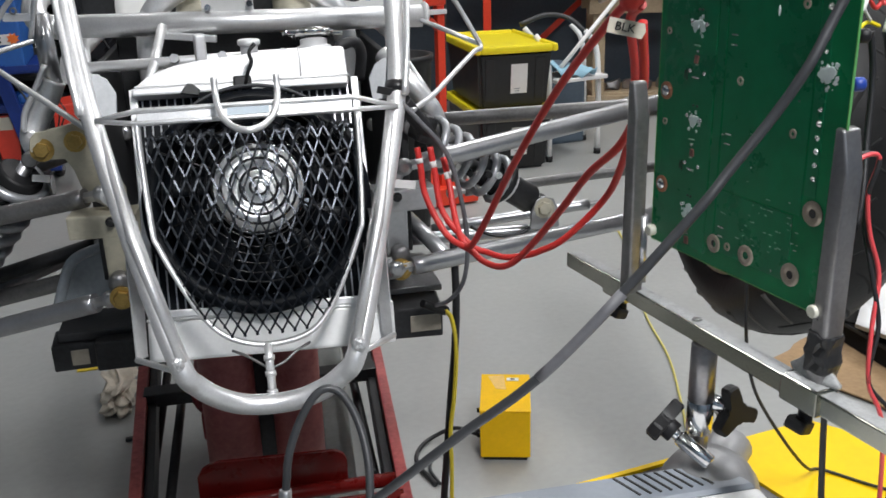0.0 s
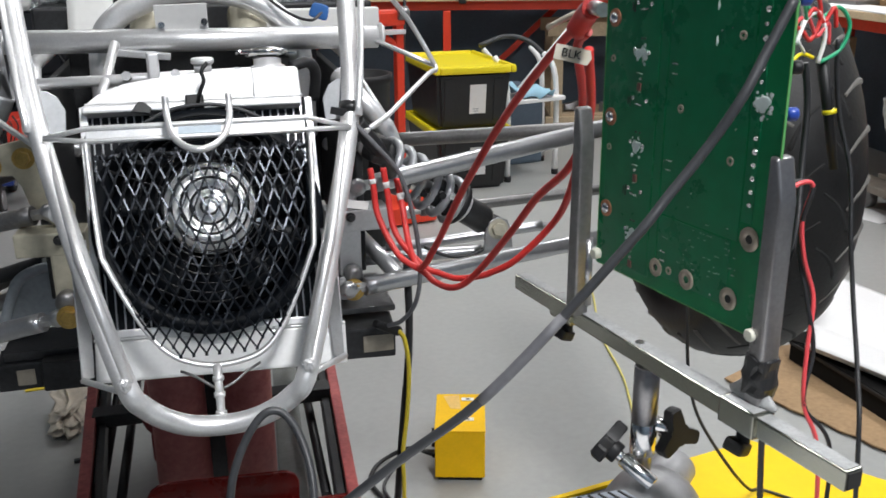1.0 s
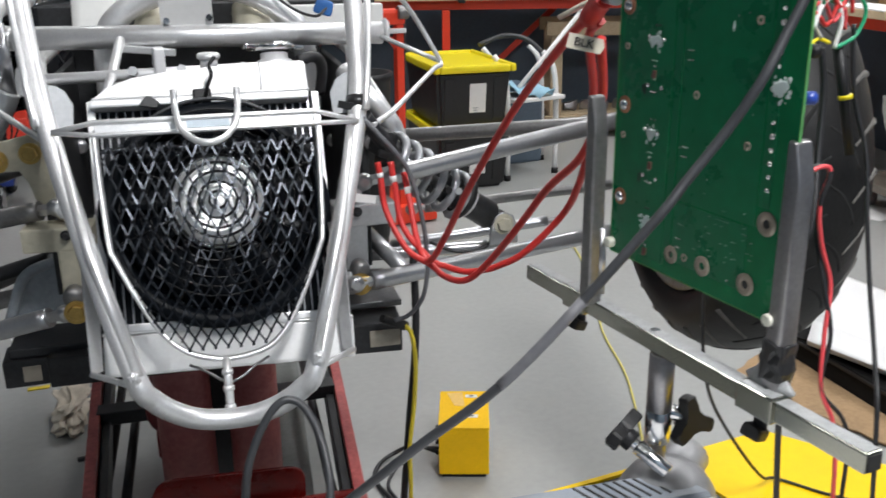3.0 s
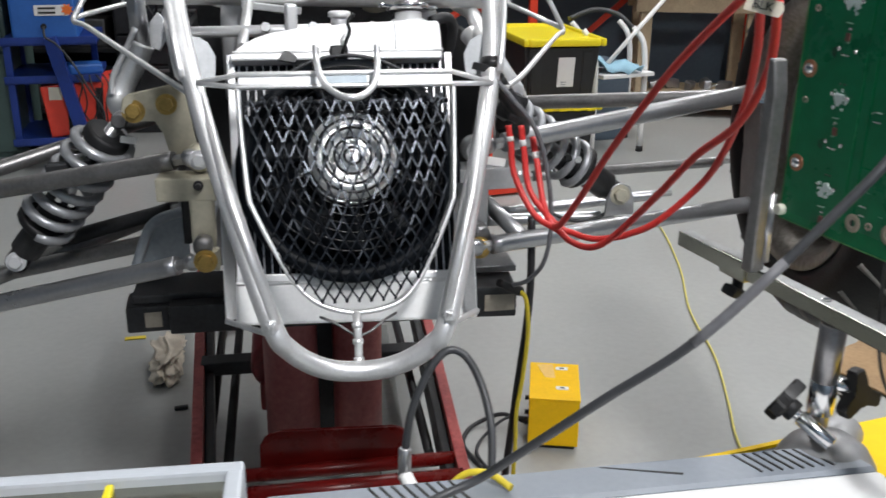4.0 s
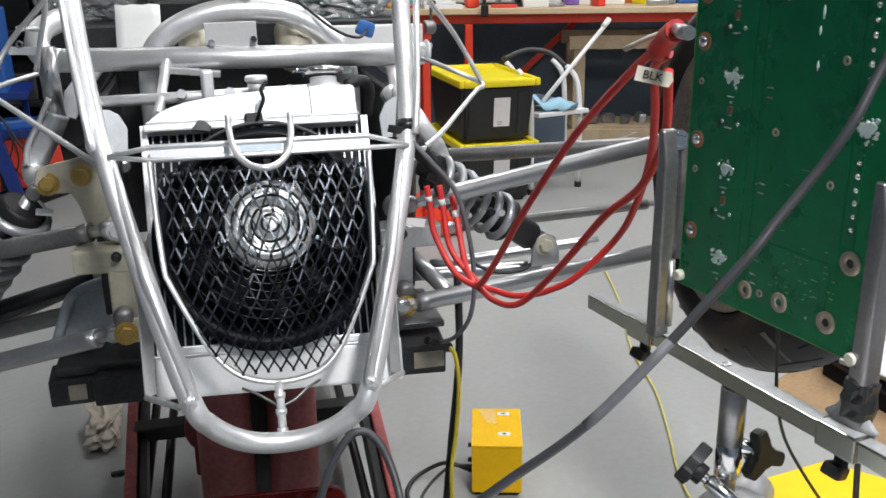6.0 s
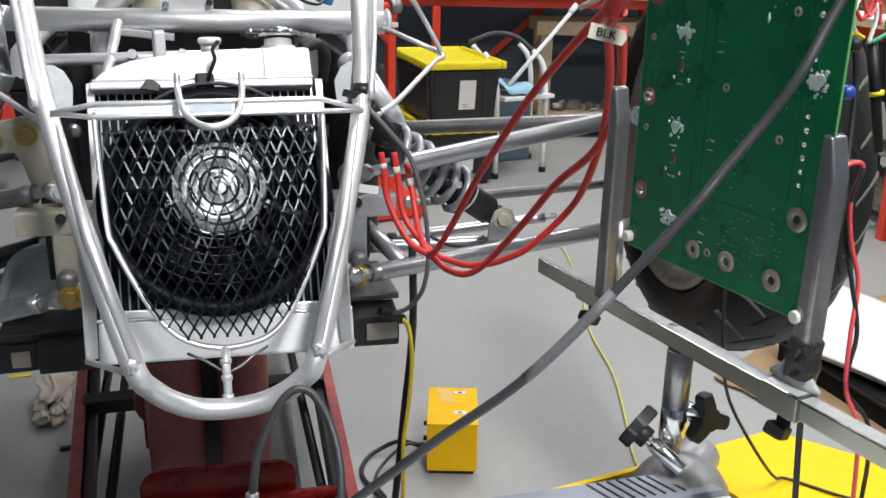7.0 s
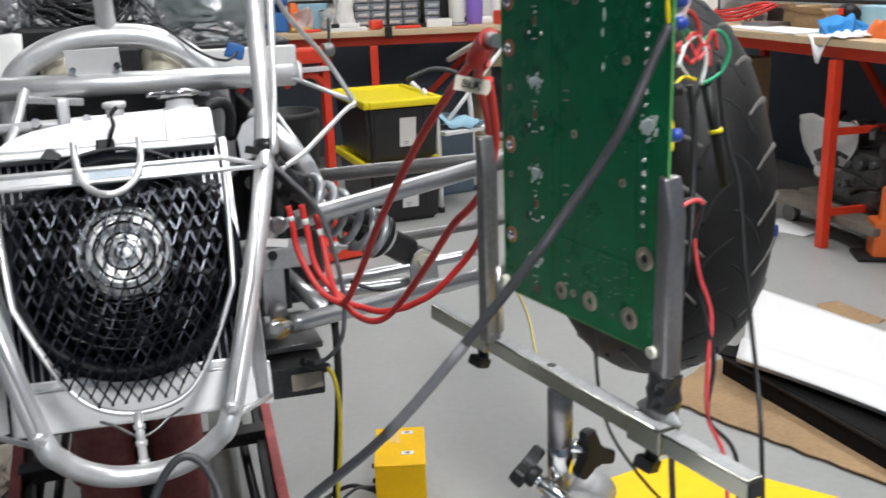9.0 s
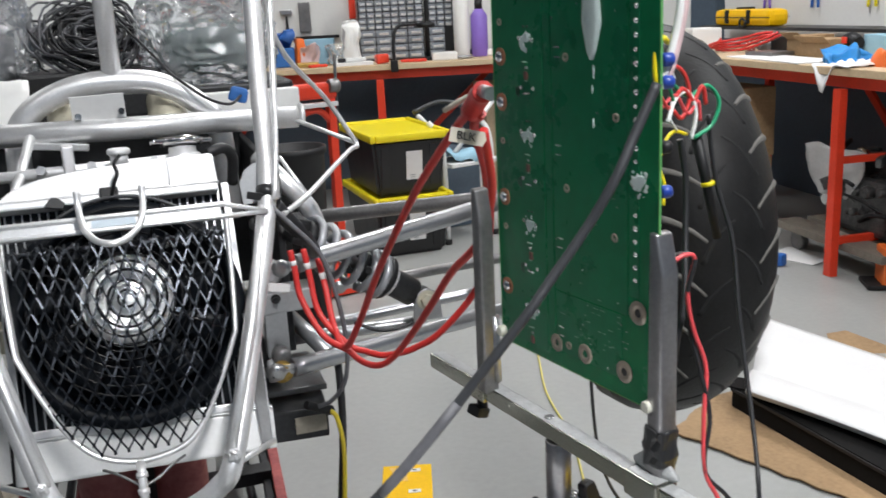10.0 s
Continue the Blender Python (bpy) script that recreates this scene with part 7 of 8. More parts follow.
# square bar
b0, b1 = V((0.295, -0.205, 0.924)), V((0.372, -0.600, 0.928))
bd = (b1 - b0).normalized()
BARM = frame_of((b0 + b1) / 2, bd, (0, 0, 1))
bm = B()
add_box(bm, BARM, ((b1 - b0).length, 0.0142, 0.0142), 0.0012)
sqbar = part("square_bar", bm, ZINC, STAND, "galvanised square bar")
bm = B()
add_box(bm, BARM @ pose(0, 0.0073, 0), ((b1 - b0).length - 0.004, 0.0005, 0.0118), 0.0002)
part("dust_film", bm, EPOXY, sqbar, "grey dusty film on the bar's upper face")
bm = B()
add_box(bm, frame_of(b1 + bd * 0.0006, bd, (0, 0, 1)), (0.001, 0.011, 0.011))
part("bar_opening", bm, INK, sqbar)
for s in (0.085, 0.310):
    c = b0 + bd * s
    bm = B()
    add_box(bm, frame_of(c, bd, (0, 0, 1)), (0.034, 0.0190, 0.0190), 0.0012)
    slv = part("clamp_sleeve", bm, ZINC, STAND)
    bm = B()
    add_box(bm, frame_of(c, bd, (0, 0, 1)) @ pose(0, 0.0097, 0), (0.030, 0.0005, 0.0160), 0.0002)
    part("dust_film", bm, EPOXY, slv, "grey dusty film")
    bm = B()
    add_cyl(bm, c - V((0, 0, 0.012)), c - V((0, 0, 0.030)), 0.005, seg=10)
    part("clamp_bolt", bm, BLACK, slv)
    bm = B()
    add_box(bm, pose(*(c - V((0.004, 0.0, 0.024))), 10, 20, 30), (0.017, 0.015, 0.010), 0.003)
    part("wing_knob", bm, BLACK, slv)
bm = B()
add_cyl(bm, b0 + bd * 0.19 + V((0, 0, 0.007)), b0 + bd * 0.19 + V((0, 0, 0.0088)), 0.0042, seg=12, chamfer=0.0006)
part("rivet", bm, CHROME, sqbar)
# uprights with cut tops
for c, z0, z1, hw in (((0.3085, -0.3135), 0.930, 1.112, 0.0072), ((0.3625, -0.510), 0.930, 1.110, 0.0076)):
    bm = B()
    m = frame_of((c[0], c[1], z0), (0.209, -0.978, 0), (0, 0, 1))
    h = z1 - z0
    add_prism(bm, m @ pose(0, 0, -hw), [(-hw, 0), (hw, 0), (hw, h - 0.028), (0.0015, h - 0.001), (-hw + 0.002, h)], 2 * hw)
    bmesh.ops.bevel(bm, geom=bm.edges[:], offset=0.0022, segments=3, affect="EDGES", profile=0.5)
    for f in bm.faces:
        f.smooth = True
    up = part("upright", bm, UPRIGHT if c[0] > 0.33 else DARKSTEEL, STAND, "square steel upright with a cut top")
bm = B()
add_box(bm, frame_of((0.3625, -0.510, 0.957), (0.209, -0.978, 0), (0, 0, 1)), (0.0180, 0.030, 0.0180), 0.003)
bmesh.ops.subdivide_edges(bm, edges=bm.edges[:], cuts=3, use_grid_fill=True)
rough_up(bm, 0.0026, 130)
part("tape_band", bm, TAPE, up, "black cloth tape")
bm = B()
add_lathe(bm, pose(0, 0, 0), [(0.86, -0.0006), (0.90, 0.0012), (0.80, 0.0034), (0.58, 0.0080), (0.44, 0.014), (0.40, 0.021)], 40)
for v in bm.verts:
    q = v.co.copy()
    bump = 1 + 0.08 * noise.noise(V((q.x * 2.2, q.y * 2.2, q.z * 90))) + 0.06 * noise.noise(V((q.x * 7, q.y * 7, q.z * 300)))
    v.co = V((0.3612, -0.506, 0.9370 + q.z)) + bd * (q.x * 0.025 * bump) + BARM.to_3x3() @ V((0, 0, 1)) * (q.y * 0.0080 * bump)
for f in bm.faces:
    f.smooth = True
part("epoxy_fillet", bm, EPOXY, up, "smeared pale grey epoxy fillet")
bm = B()
add_tube(bm, [(0.316, -0.318, 0.94), (0.3155, -0.3175, 1.0)], 0.004, 8)
part("thin_rod", bm, STEEL, STAND)
# circuit board
PO, PD, PN = V((0.3165, -0.316, 0)), V((0.209, -0.978, 0)).normalized(), V((-0.978, -0.209, 0)).normalized()


def on_board(s, z, n=0.0):
    p = PO + PD * s + PN * n
    return V((p.x, p.y, z))


def board_frame(s, z, n=0.0):
    m = Matrix((PD, V((0, 0, 1)), PN)).transposed().to_4x4()
    m.translation = on_board(s, z, n)
    return m


PCBOARD = thing("circuit_board", on_board(0.105, 0.983), "large green circuit board held upright between steel posts", "circuit board")
bm = B()
add_prism(bm, board_frame(0, 0, -0.0017), [(0.0118, 0.983), (0.1995, 0.983), (0.1995, 1.46), (0.0118, 1.46)], 0.0017, 0.0002)
part("laminate", bm, PCB, PCBOARD)
for s in (0.0114, 0.1999):
    bm = B()
    add_box(bm, board_frame(s, 1.2215, -0.0008), (0.0008, 0.477, 0.0018))
    part("cut_edge", bm, PCBEDGE, PCBOARD)
bm = B()
add_box(bm, board_frame(0.1055, 0.9826, -0.0008), (0.188, 0.0008, 0.0018))
part("cut_edge", bm, PCBEDGE, PCBOARD)
for s0, s1, z0, z1 in ((0.0185, 0.0765, 0.990, 1.45), (0.0785, 0.0865, 1.004, 1.45), (0.0885, 0.1700, 1.045, 1.45), (0.0885, 0.1640, 0.996, 1.0435), (0.1718, 0.1815, 1.060, 1.45)):
    bm = B()
    add_box(bm, board_frame((s0 + s1) / 2, (z0 + z1) / 2, 0.0002), (s1 - s0, z1 - z0, 0.0005), 0.0002)
    part("copper_area", bm, TRACE, PCBOARD)


def ring(s, z, r0, r1, mat, h=0.0007, name="pad"):
    bm = B()
    add_lathe(bm, board_frame(s, z, 0.0002), [(r0, 0), (r1, 0), (r1, h), (r0, h)], 20, closed=True)
    pad = part(name, bm, mat, PCBOARD)
    bm = B()
    add_cyl(bm, on_board(s, z, 0.0001), on_board(s, z, 0.0004), r0, seg=16)
    part("hole", bm, INK, pad)


for z in (1.0323, 1.1075, 1.1837, 1.2187, 1.295, 1.37):
    m = board_frame(0.0228, z, 0.0006)
    bm = B()
    add_cyl(bm, on_board(0.0228, z, 0.0004), on_board(0.0228, z, 0.0012), 0.0070, seg=20)
    washer = part("washer", bm, COPPER, PCBOARD)
    bm = B()
    add_lathe(bm, board_frame(0.0228, z, 0.0012), [(0.0046, 0), (0.0044, 0.0014), (0.003, 0.0026), (0.001, 0.003)], 16)
    part("screw_head", bm, CHROME, washer)
for z in (1.153, 1.0832, 1.245, 1.33):
    ring(0.0225, z, 0.0013, 0.0028, PADRING)
for s, z, r in ((0.181, 1.0498, 0.0085), (0.0885, 1.0011, 0.0072), (0.1233, 1.0024, 0.0078), (0.1669, 1.0023, 0.0082)):
    ring(s, z, r * 0.38, r, PADRING)
for s, z in ((0.1588, 1.1815), (0.1041, 1.1257), (0.1572, 1.0984), (0.105, 1.22), (0.158, 1.28), (0.1035, 1.003)):
    ring(s, z, 0.0014, 0.0032, PADRING)
for k in range(34):
    z = 1.0725 + k * 0.00905
    if abs(z - 1.1385) < 0.012:
        continue
    bm = B()
    rr = 0.0023 + 0.0004 * math.sin(k * 3.3)
    add_lathe(bm, board_frame(0.1781, z, 0.0003), [(rr, 0), (rr * 0.7, 0.0006), (rr * 0.35, 0.0015), (0.0002, 0.0019)], 10)
    rough_up(bm, 0.0004, 500)
    part("solder_joint", bm, SOLDER, PCBOARD)
def glue_splat(s0, z0, half_w, half_h, count, seed):
    """A thin dab of glue with a torn rim and loose crumbs, as one mesh on the board."""
    rg = random.Random(seed)
    bm = B()
    for q in range(count):
        one = bmesh.new()
        size = rg.uniform(0.06, 0.26) * half_w if q > 4 else half_w * rg.uniform(0.34, 0.60)
        bmesh.ops.create_icosphere(one, subdivisions=2, radius=size)
        for v in one.verts:
            n = 1 + 0.5 * noise.noise(v.co * (1.8 / size) + V((seed * 3.1 + q, 0, 0)))
            v.co = V((v.co.x * n, v.co.y * n, v.co.z * 0.06))
        a, d = rg.uniform(0, 6.28), rg.uniform(0.45, 1.2) if q > 4 else rg.uniform(0.1, 0.75)
        one.transform(board_frame(s0 + half_w * d * math.cos(a), z0 + half_h * d * math.sin(a), 0.0006))
        for f in one.faces:
            f.smooth = True
        piece = bpy.data.meshes.new("dab")
        one.to_mesh(piece)
        one.free()
        bm.from_mesh(piece)
        bpy.data.meshes.remove(piece)
    part("glue_blob", bm, GLUE, PCBOARD)


rnd = random.Random(21)
for k in range(6):
    z0 = 1.0190 + 0.0703 * k
    s0 = 0.0566
    if k < 5:
        glue_splat(s0, z0, 0.0066, 0.0072, 24, 30 + k)
    for ds, dz in ((-0.0075, 0.0030), (0.0085, 0.0015), (-0.0070, -0.0335), (0.0090, -0.0340)):
        if z0 + dz < 0.993:
            continue
        bm = B()
        bmesh.ops.create_uvsphere(bm, u_segments=10, v_segments=6, radius=0.0017)
        bm.transform(board_frame(s0 + ds + rnd.uniform(-0.0005, 0.0005), z0 + dz, 0.0008) @ Matrix.Diagonal((1, 1.1, 0.7, 1)))
        for f in bm.faces:
            f.smooth = True
        part("solder_dome", bm, SOLDER, PCBOARD)
    for ds, dz, w, h, mt in ((0.000, -0.0378, 0.0080, 0.0014, SOLDER), (0.000, -0.0245, 0.0042, 0.0062, BROWNPART), (-0.001, -0.0145, 0.0065, 0.0010, SILK), (0.0005, -0.0185, 0.0026, 0.0020, SOLDER),
                             (-0.001, 0.0115, 0.0016, 0.0016, INK), (0.003, 0.0115, 0.0016, 0.0016, INK), (0.000, -0.0285, 0.0028, 0.0010, SILK)):
        if z0 + dz < 0.993:
            continue
        bm = B()
        add_box(bm, board_frame(s0 + ds + rnd.uniform(-0.0006, 0.0006), z0 + dz, 0.0008) @ pose(0, 0, 0, 0, 0, rnd.uniform(-6, 6)), (w, h, 0.0014), 0.0005)
        part("soldered_part", bm, mt, PCBOARD)
    for dz in (-0.003, -0.010):
        bm = B()
        add_box(bm, board_frame(0.0955, z0 + dz, 0.0007), (0.0062, 0.0010, 0.0008))
        part("solder_joint", bm, SOLDER, PCBOARD)
    for ds, h in ((-0.0130, 0.006), (-0.0105, 0.0085)) if k else ():
        bm = B()
        add_box(bm, board_frame(s0 + ds, z0 - 0.0365, 0.0006), (0.0009, h, 0.0004))
        part("ink_mark", bm, INK, PCBOARD)
for k in range(40):
    s, z = rnd.uniform(0.088, 0.168), rnd.uniform(0.995, 1.42)
    bm = B()
    if k % 3 == 0:
        add_box(bm, board_frame(s, z, 0.0006) @ pose(0, 0, 0, 0, 0, rnd.uniform(-8, 8)), (rnd.uniform(0.002, 0.007), 0.0005, 0.0003))
        part("silk_line", bm, SILK, PCBOARD)
    else:
        add_box(bm, board_frame(s, z, 0.0006), (rnd.uniform(0.0007, 0.0016), rnd.uniform(0.0007, 0.0016), 0.0006))
        part("via", bm, SOLDER, PCBOARD)
for k in range(34):
    s, z = rnd.uniform(0.118, 0.172), 1.012 + 0.0042 * rnd.randrange(8)
    bm = B()
    add_box(bm, board_frame(s, z, 0.0006), (rnd.uniform(0.0010, 0.0032), 0.0006, 0.0003))
    part("silk_bar", bm, SILK, PCBOARD)
glue_splat(0.1817, 1.1400, 0.0070, 0.0085, 40, 77)
bm = B()
strip = []
for i in range(25):
    u = i / 24
    half = 0.0090 * min(1.0, 0.02 + u / 0.16) ** 0.5 * (1 + 0.14 * noise.noise(V((u * 9, 0, 4))))
    mid = 0.1352 + 0.0009 * noise.noise(V((u * 5, 3, 1)))
    strip.append([on_board(mid + half * w, 1.219 + 0.150 * u, 0.0009 + 0.0010 * (1 - w * w)) for w in (-1, -0.5, 0, 0.5, 1)])
add_sheet(bm, strip, 0.0012)
part("white_sealant_strip", bm, GLUE, PCBOARD)
for ds, z0, h in ((0.0010, 1.211, 0.0045), (-0.0006, 1.199, 0.0030), (0.0004, 1.176, 0.0034)):
    bm = B()
    add_sheet(bm, [[on_board(0.1352 + ds + 0.0012 * math.sin(math.pi * i / 6) * w, z0 + h * (i / 3 - 1), 0.0009 + 0.0005 * (1 - w * w)) for w in (-1, 0, 1)] for i in range(7)], 0.0006)
    part("sealant_drip", bm, GLUE, PCBOARD)
for s, z in ((0.014, 0.9905), (0.1935, 0.986)):
    bm = B()
    add_cyl(bm, on_board(s, z, -0.006), on_board(s, z, 0.006), 0.0046, seg=12, chamfer=0.001)
    part("nylon_spacer", bm, NYLON, PCBOARD)
# parts on the far face of the board
for z, mt, n in ((1.136, BLUEPART, 0.011), (1.165, BLACK, 0.010), (1.206, BLUEPART, 0.012), (1.220, BLUEPART, 0.012), (1.262, BLACK, 0.010), (1.30, BLACK, 0.012)):
    bm = B()
    c = on_board(0.197, z, -0.004)
    add_cyl(bm, c, c - PN * n * 0.60 + PD * 0.003, 0.0044, seg=12, chamfer=0.0012)
    part("capacitor", bm, mt, PCBOARD)
# ---- wires ----


def cable(name, pts, r, mat, label, category="cable", steps=7, seg=9):
    bm = B()
    add_tube(bm, spline(pts, steps), r, seg)
    return solo(name, bm, mat, label, category)


def red_lead(pts, k):
    lead = thing("red_power_lead", pts[0], "thick red power lead with white bands from car to board", "cable", "red power leads")
    bm = B()
    run = spline(pts, 8)
    add_tube(bm, run, 0.0043, 12)
    part("insulation", bm, REDCABLE, lead)
    bm = B()
    add_tube(bm, run[5:8], 0.0047, 12)
    part("white_band", bm, LABEL, lead)
    return lead


red_lead([(0.217, 0.195, 0.950), (0.220, 0.190, 0.925), (0.224, 0.180, 0.885), (0.245, 0.150, 0.838), (0.271, 0.120, 0.823), (0.281, 0.100, 0.815), (0.293, 0.070, 0.816), (0.307, 0.050, 0.826), (0.323, 0.020, 0.858), (0.338, -0.040, 0.918), (0.349, -0.100, 0.977), (0.359, -0.165, 1.026), (0.358, -0.210, 1.085), (0.338, -0.248, 1.150)], 0)
red_lead([(0.236, 0.200, 0.948), (0.240, 0.195, 0.915), (0.246, 0.175, 0.862), (0.275, 0.140, 0.824), (0.295, 0.125, 0.816), (0.312, 0.100, 0.816), (0.333, 0.078, 0.824), (0.348, 0.062, 0.834), (0.372, 0.035, 0.858), (0.409, 0.005, 0.912), (0.408, -0.045, 0.963), (0.393, -0.110, 1.034), (0.369, -0.165, 1.097), (0.341, -0.215, 1.148), (0.336, -0.250, 1.165)], 1)
red_lead([(0.257, 0.215, 0.928), (0.261, 0.200, 0.895), (0.262, 0.160, 0.845), (0.268, 0.120, 0.828), (0.280, 0.07, 0.880), (0.292, 0.0, 0.962), (0.312, -0.10, 1.068), (0.326, -0.20, 1.145), (0.330, -0.255, 1.175)], 2)
lugs = thing("cable_lug", (0.330, -0.262, 1.18), "red insulated lugs joined at the board edge", "cable lug")
bm = B()
add_tube(bm, spline([(0.329, -0.240, 1.165), (0.331, -0.258, 1.181), (0.329, -0.275, 1.187)], 4), 0.0095, 12)
part("red_sleeve", bm, REDCABLE, lugs)
bm = B()
add_tube(bm, [(0.329, -0.275, 1.187), (0.325, -0.305, 1.187)], 0.006, 10)
part("metal_barrel", bm, STEEL, lugs)
bm = B()
add_tube(bm, spline([(0.318, -0.20, 1.165), (0.332, -0.235, 1.180), (0.350, -0.262, 1.186)], 4), 0.0028, 8)
part("cable_tie", bm, CREAMTAPE, lugs)
flag = thing("wire_flag", (0.332, -0.245, 1.142), "cream tape flag lettered in black ink on a red lead", "wire label")
fm2 = frame_of((0.311, -0.258, 1.149), (0.052, -0.018, -0.012), (0.0, 0.1, 1.0))
bm = B()
add_prism(bm, fm2 @ pose(0, 0, 0), [(-0.008, -0.0065), (0.022, -0.0065), (0.0245, 0.0), (0.022, 0.0065), (-0.008, 0.0065)], 0.0008)
part("tape", bm, CREAMTAPE, flag)
words("BLK", 0.0102, fm2 @ pose(0.0065, 0.0, 0.0014), INK, flag)
words("BLK", 0.0102, fm2 @ pose(0.0065, 0.0, -0.0006, 180, 0, 0) @ pose(0, 0, 0, 0, 0, 180), INK, flag)
bm = B()
add_box(bm, pose(0.196, 0.178, 0.905, 0, 12, 10), (0.030, 0.001, 0.011))
solo("white_flag", bm, LABEL, "small white tape flag on a red lead", "wire label")
cable("sensor_wire", [(0.200, 0.205, 1.010), (0.222, 0.195, 0.985), (0.258, 0.195, 0.938), (0.276, 0.19, 0.87), (0.284, 0.195, 0.80), (0.279, 0.205, 0.745), (0.262, 0.222, 0.712), (0.243, 0.235, 0.700)], 0.0034, LIGHTCABLE, "thin grey wire hanging from the hoop")
cable("loom", [(0.205, 0.225, 1.008), (0.222, 0.235, 0.985), (0.245, 0.25, 0.955), (0.262, 0.29, 0.925), (0.275, 0.36, 0.90)], 0.012, BLACKCABLE, "black wire loom behind the hoop")
bm = B()
add_box(bm, pose(0.238, 0.262, 0.962, 0, 20, 10), (0.024, 0.05, 0.04), 0.008)
solo("connector_box", bm, BLACK, "black connector block behind the hoop", "connector")
# heavy grey cable across the view, with its loop and fitting
heavy = thing("grey_cable", (0.12, -0.5, 0.85), "thick grey rubber cable with a taped section and looped end", "cable")
run = [(0.357, -0.510, 1.2055), (0.340, -0.513, 1.176), (0.324, -0.517, 1.150), (0.306, -0.514, 1.121), (0.281, -0.514, 1.091), (0.254, -0.517, 1.062), (0.171, -0.510, 0.972), (0.112, -0.495, 0.921), (0.062, -0.465, 0.864), (0.040, -0.45, 0.838), (0.00, -0.46, 0.828), (-0.05, -0.50, 0.826)]
bm = B()
pts = spline(run, 8)
add_tube(bm, pts, 0.0033, 12)
part("jacket", bm, GREYCABLE, heavy)
bm = B()
add_tube(bm, pts[44:50], 0.0036, 12)
part("taped_sleeve", bm, LIGHTCABLE, heavy, "pale grey sleeve section")
bm = B()
add_tube(bm, spline([(0.062, -0.40, 0.800), (0.066, -0.378, 0.835), (0.062, -0.355, 0.862), (0.051, -0.342, 0.882), (0.036, -0.340, 0.886), (0.020, -0.345, 0.870), (0.006, -0.352, 0.840), (0.000, -0.356, 0.806)], 7), 0.0033, 12)
part("loop", bm, GREYCABLE, heavy)
bm = B()
add_cyl(bm, (0.000, -0.356, 0.810), (-0.001, -0.360, 0.785), 0.0052, seg=12, chamfer=0.001)
part("crimp_fitting", bm, STEEL, heavy)
bm = B()
add_tube(bm, spline([(-0.001, -0.360, 0.787), (0.006, -0.375, 0.779), (0.02, -0.40, 0.781)], 4), 0.006, 10)
part("white_clamp", bm, WHITE, heavy)
cable("yellow_patch_lead", [(0.018, -0.400, 0.786), (0.038, -0.405, 0.812), (0.056, -0.415, 0.818), (0.070, -0.43, 0.814)], 0.0028, YELLOWCABLE, "short yellow lead on the instrument")
# loose wires at the right edge of the board
for k in range(2):
    o = 0.005 * k
    cable("red_wire", [(0.366, -0.500 + o, 1.078), (0.383, -0.500 + o, 1.088), (0.393, -0.500, 1.085), (0.388, -0.500, 1.062), (0.393, -0.500 + o, 1.035), (0.402 - o, -0.503, 1.005), (0.395 + o, -0.512, 0.972), (0.392, -0.520, 0.935), (0.405 + 2 * o, -0.525, 0.895), (0.41, -0.53, 0.78)], 0.0016, PINKRED if k == 0 else BLACKCABLE, "thin red and black twisted wire" if k == 0 else "thin black twisted wire")
cable("probe_lead", [(0.432, -0.455, 1.175), (0.434, -0.456, 1.150), (0.438, -0.460, 1.12), (0.444, -0.470, 1.085), (0.440, -0.485, 1.04), (0.437, -0.500, 0.998), (0.428, -0.525, 0.955), (0.415, -0.55, 0.92), (0.42, -0.56, 0.78)], 0.0017, BLACKCABLE, "black probe lead hanging to the table")
pr = thing("scope_probe", (0.43, -0.455, 1.12), "black test probe with a yellow ring", "test probe")
bm = B()
add_tube(bm, [(0.424, -0.452, 1.160), (0.430, -0.455, 1.130), (0.438, -0.460, 1.085)], 0.0042, 12, r_end=0.0032)
part("body", bm, BLACK, pr)
bm = B()
add_cyl(bm, (0.4315, -0.4558, 1.127), (0.4321, -0.4561, 1.124), 0.0050, seg=14)
part("yellow_ring", bm, YELLOW, pr)
cable("black_probe_lead", [(0.408, -0.456, 1.160), (0.412, -0.458, 1.13), (0.406, -0.468, 1.09), (0.395, -0.485, 1.05), (0.386, -0.49, 1.02), (0.378, -0.495, 0.97), (0.376, -0.50, 0.90), (0.38, -0.51, 0.78)], 0.0023, BLACKCABLE, "thick black lead behind the board")
cable("green_wire", [(0.385, -0.470, 1.215), (0.398, -0.462, 1.200), (0.414, -0.458, 1.190), (0.430, -0.455, 1.196), (0.440, -0.455, 1.184), (0.434, -0.456, 1.168), (0.418, -0.458, 1.160)], 0.0014, GREEN, "thin green wire looping from the board")
cable("white_wire", [(0.388, -0.472, 1.175), (0.398, -0.466, 1.190), (0.411, -0.461, 1.193), (0.418, -0.460, 1.178), (0.414, -0.461, 1.160)], 0.0015, WHITE, "thin white wire looping from the board")
cable("yellow_wire", [(0.384, -0.474, 1.118), (0.386, -0.472, 1.132), (0.383, -0.470, 1.146), (0.388, -0.468, 1.160), (0.398, -0.464, 1.167), (0.409, -0.462, 1.164)], 0.0013, YELLOW, "thin yellow wire looping from the board")
cable("red_jumper", [(0.380, -0.474, 1.195), (0.392, -0.468, 1.184), (0.404, -0.464, 1.196), (0.416, -0.460, 1.187), (0.424, -0.458, 1.196), (0.428, -0.457, 1.183)], 0.0015, REDCABLE, "bright red jumper wire on the board")
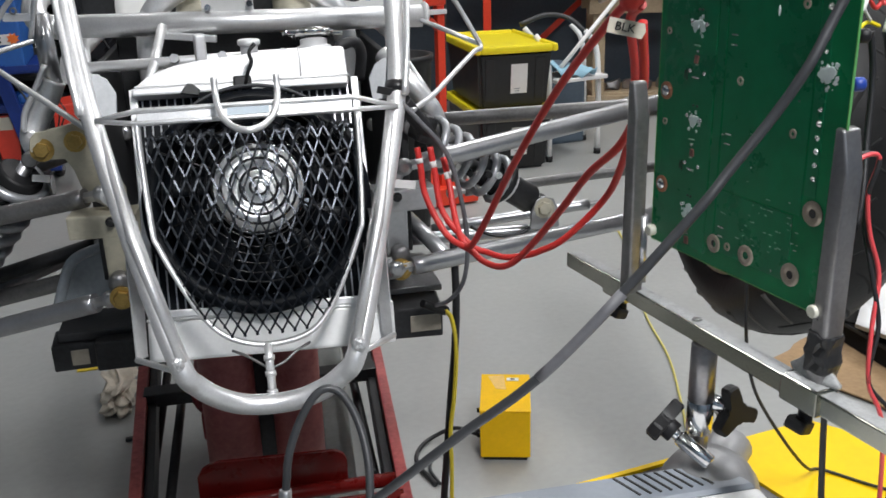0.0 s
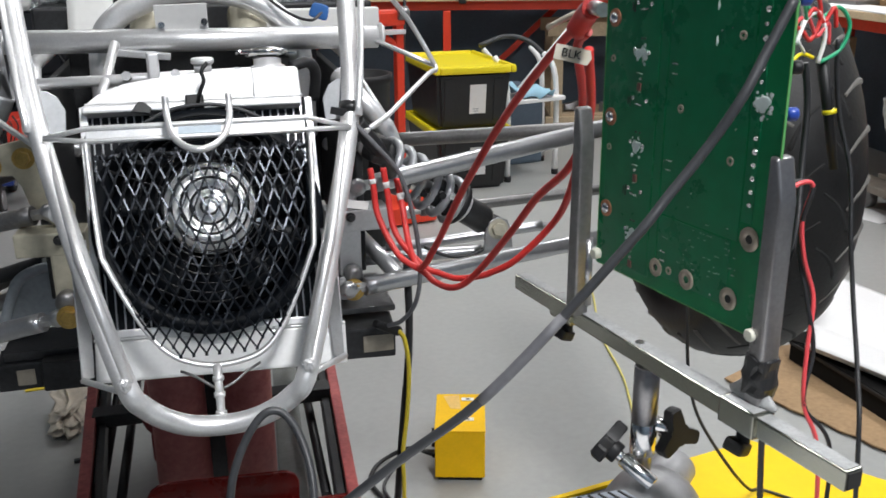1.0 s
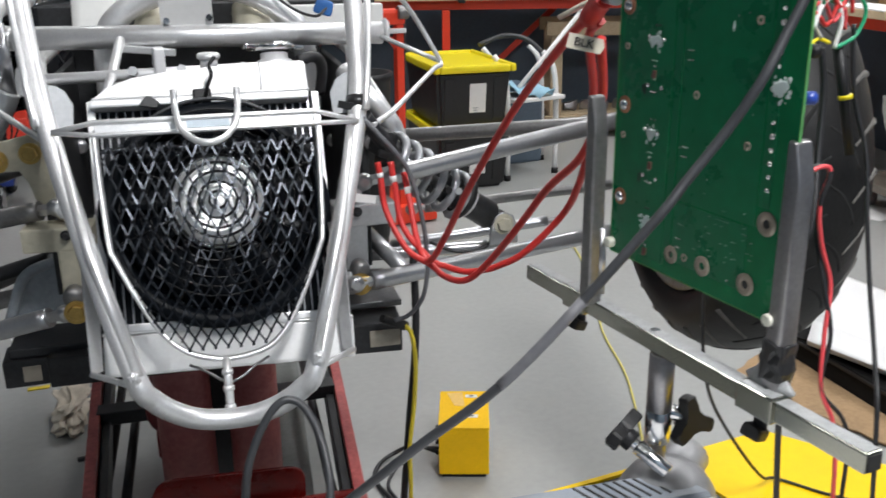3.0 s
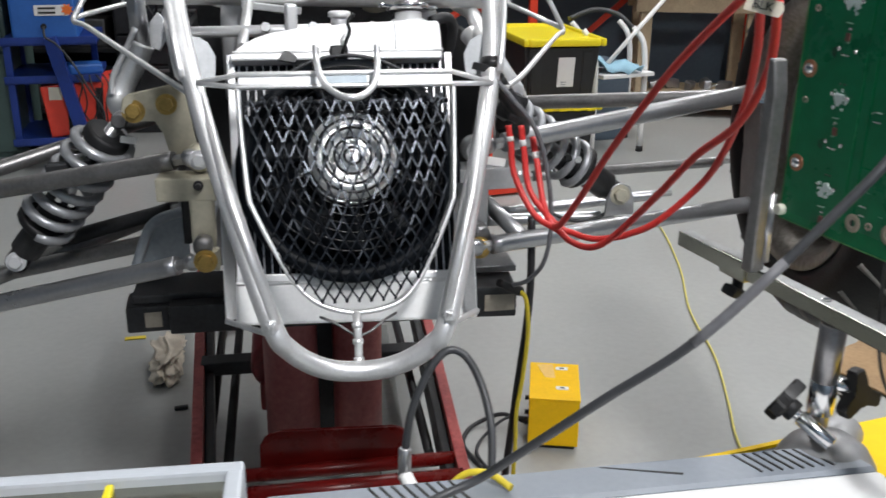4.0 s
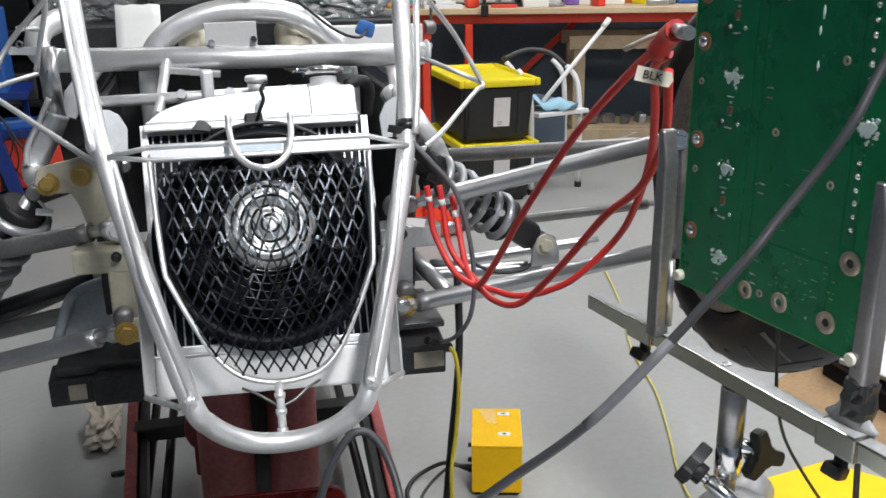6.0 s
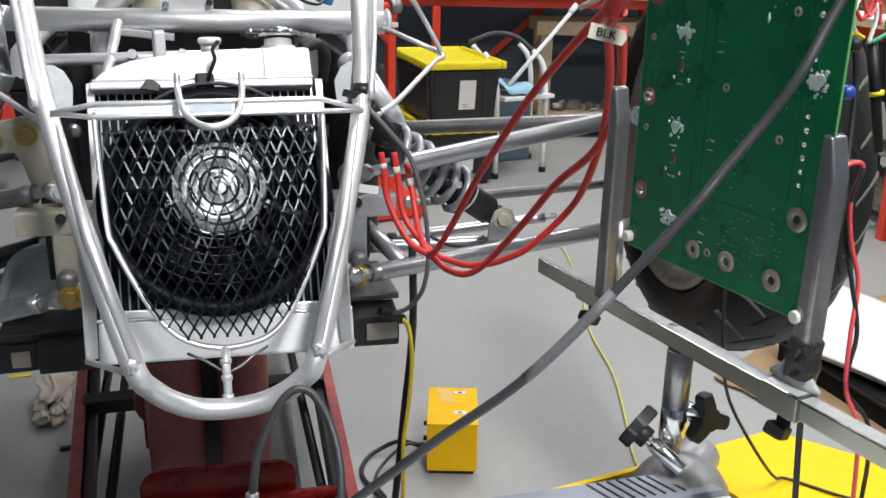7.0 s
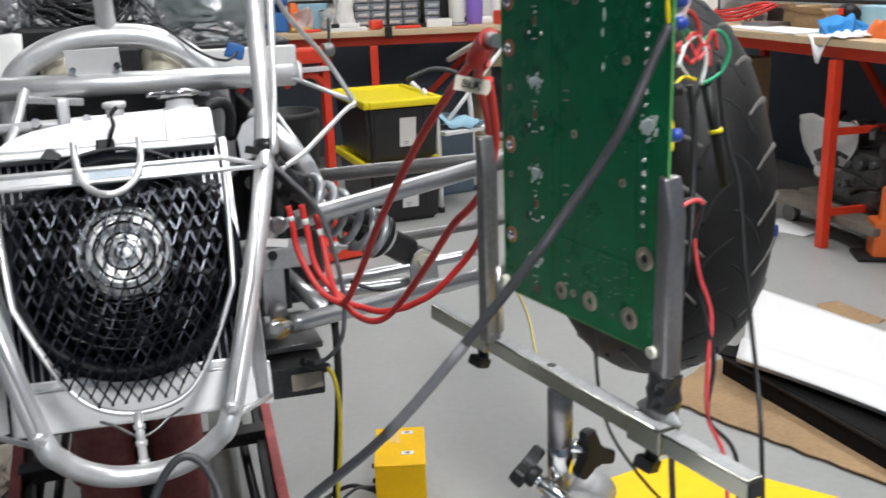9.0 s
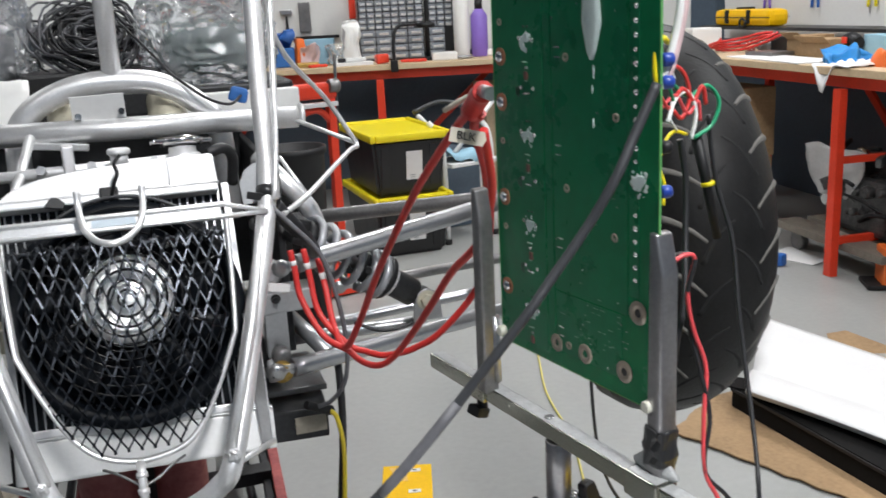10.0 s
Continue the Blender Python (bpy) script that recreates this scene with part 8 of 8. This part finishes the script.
cable("red_jumper", [(0.382, -0.472, 1.205), (0.396, -0.466, 1.212), (0.408, -0.462, 1.204), (0.412, -0.461, 1.188), (0.404, -0.464, 1.176), (0.396, -0.466, 1.182)], 0.0015, REDCABLE, "thin red jumper wire curling off the board")
cable("red_jumper", [(0.384, -0.471, 1.185), (0.398, -0.466, 1.192), (0.410, -0.462, 1.178), (0.420, -0.459, 1.186), (0.423, -0.458, 1.172)], 0.0013, PINKRED, "thin pale red jumper wire curling off the board")
cable("white_wire", [(0.386, -0.472, 1.205), (0.394, -0.468, 1.192), (0.392, -0.468, 1.178), (0.400, -0.465, 1.168)], 0.0009, WHITE, "thin white wire curling off the board")
for k in range(2):
    o = 0.003 * k
    cable("pink_wire", [(0.360 + o, -0.508, 1.203), (0.365 + o, -0.506, 1.211), (0.369 + o, -0.505, 1.221), (0.374 + o, -0.504, 1.237), (0.378 + o, -0.503, 1.258), (0.384 + o, -0.494, 1.30)], 0.0026, PINKWIRE if k else WHITE, "pale core wire leaving the grey cable")
cable("yellow_core", [(0.3585, -0.508, 1.203), (0.3575, -0.507, 1.216), (0.3600, -0.505, 1.228), (0.3650, -0.503, 1.233), (0.3720, -0.497, 1.230)], 0.0019, YELLOW, "yellow core wire leaving the grey cable")
cable("green_core", [(0.359, -0.508, 1.205), (0.368, -0.500, 1.208), (0.376, -0.494, 1.200), (0.381, -0.490, 1.192)], 0.0012, GREEN, "thin green core wire leaving the grey cable")
cable("white_core", [(0.359, -0.508, 1.206), (0.366, -0.502, 1.212), (0.376, -0.494, 1.212), (0.382, -0.489, 1.206)], 0.0012, WHITE, "thin white core wire leaving the grey cable")
cable("thin_black_wire", [(0.352, -0.424, 0.985), (0.355, -0.424, 0.940), (0.360, -0.424, 0.907), (0.374, -0.420, 0.872), (0.406, -0.415, 0.824), (0.440, -0.400, 0.785), (0.466, -0.386, 0.7705), (0.505, -0.430, 0.7705), (0.56, -0.46, 0.7705)], 0.0014, BLACKCABLE, "thin black wire hanging under the board")
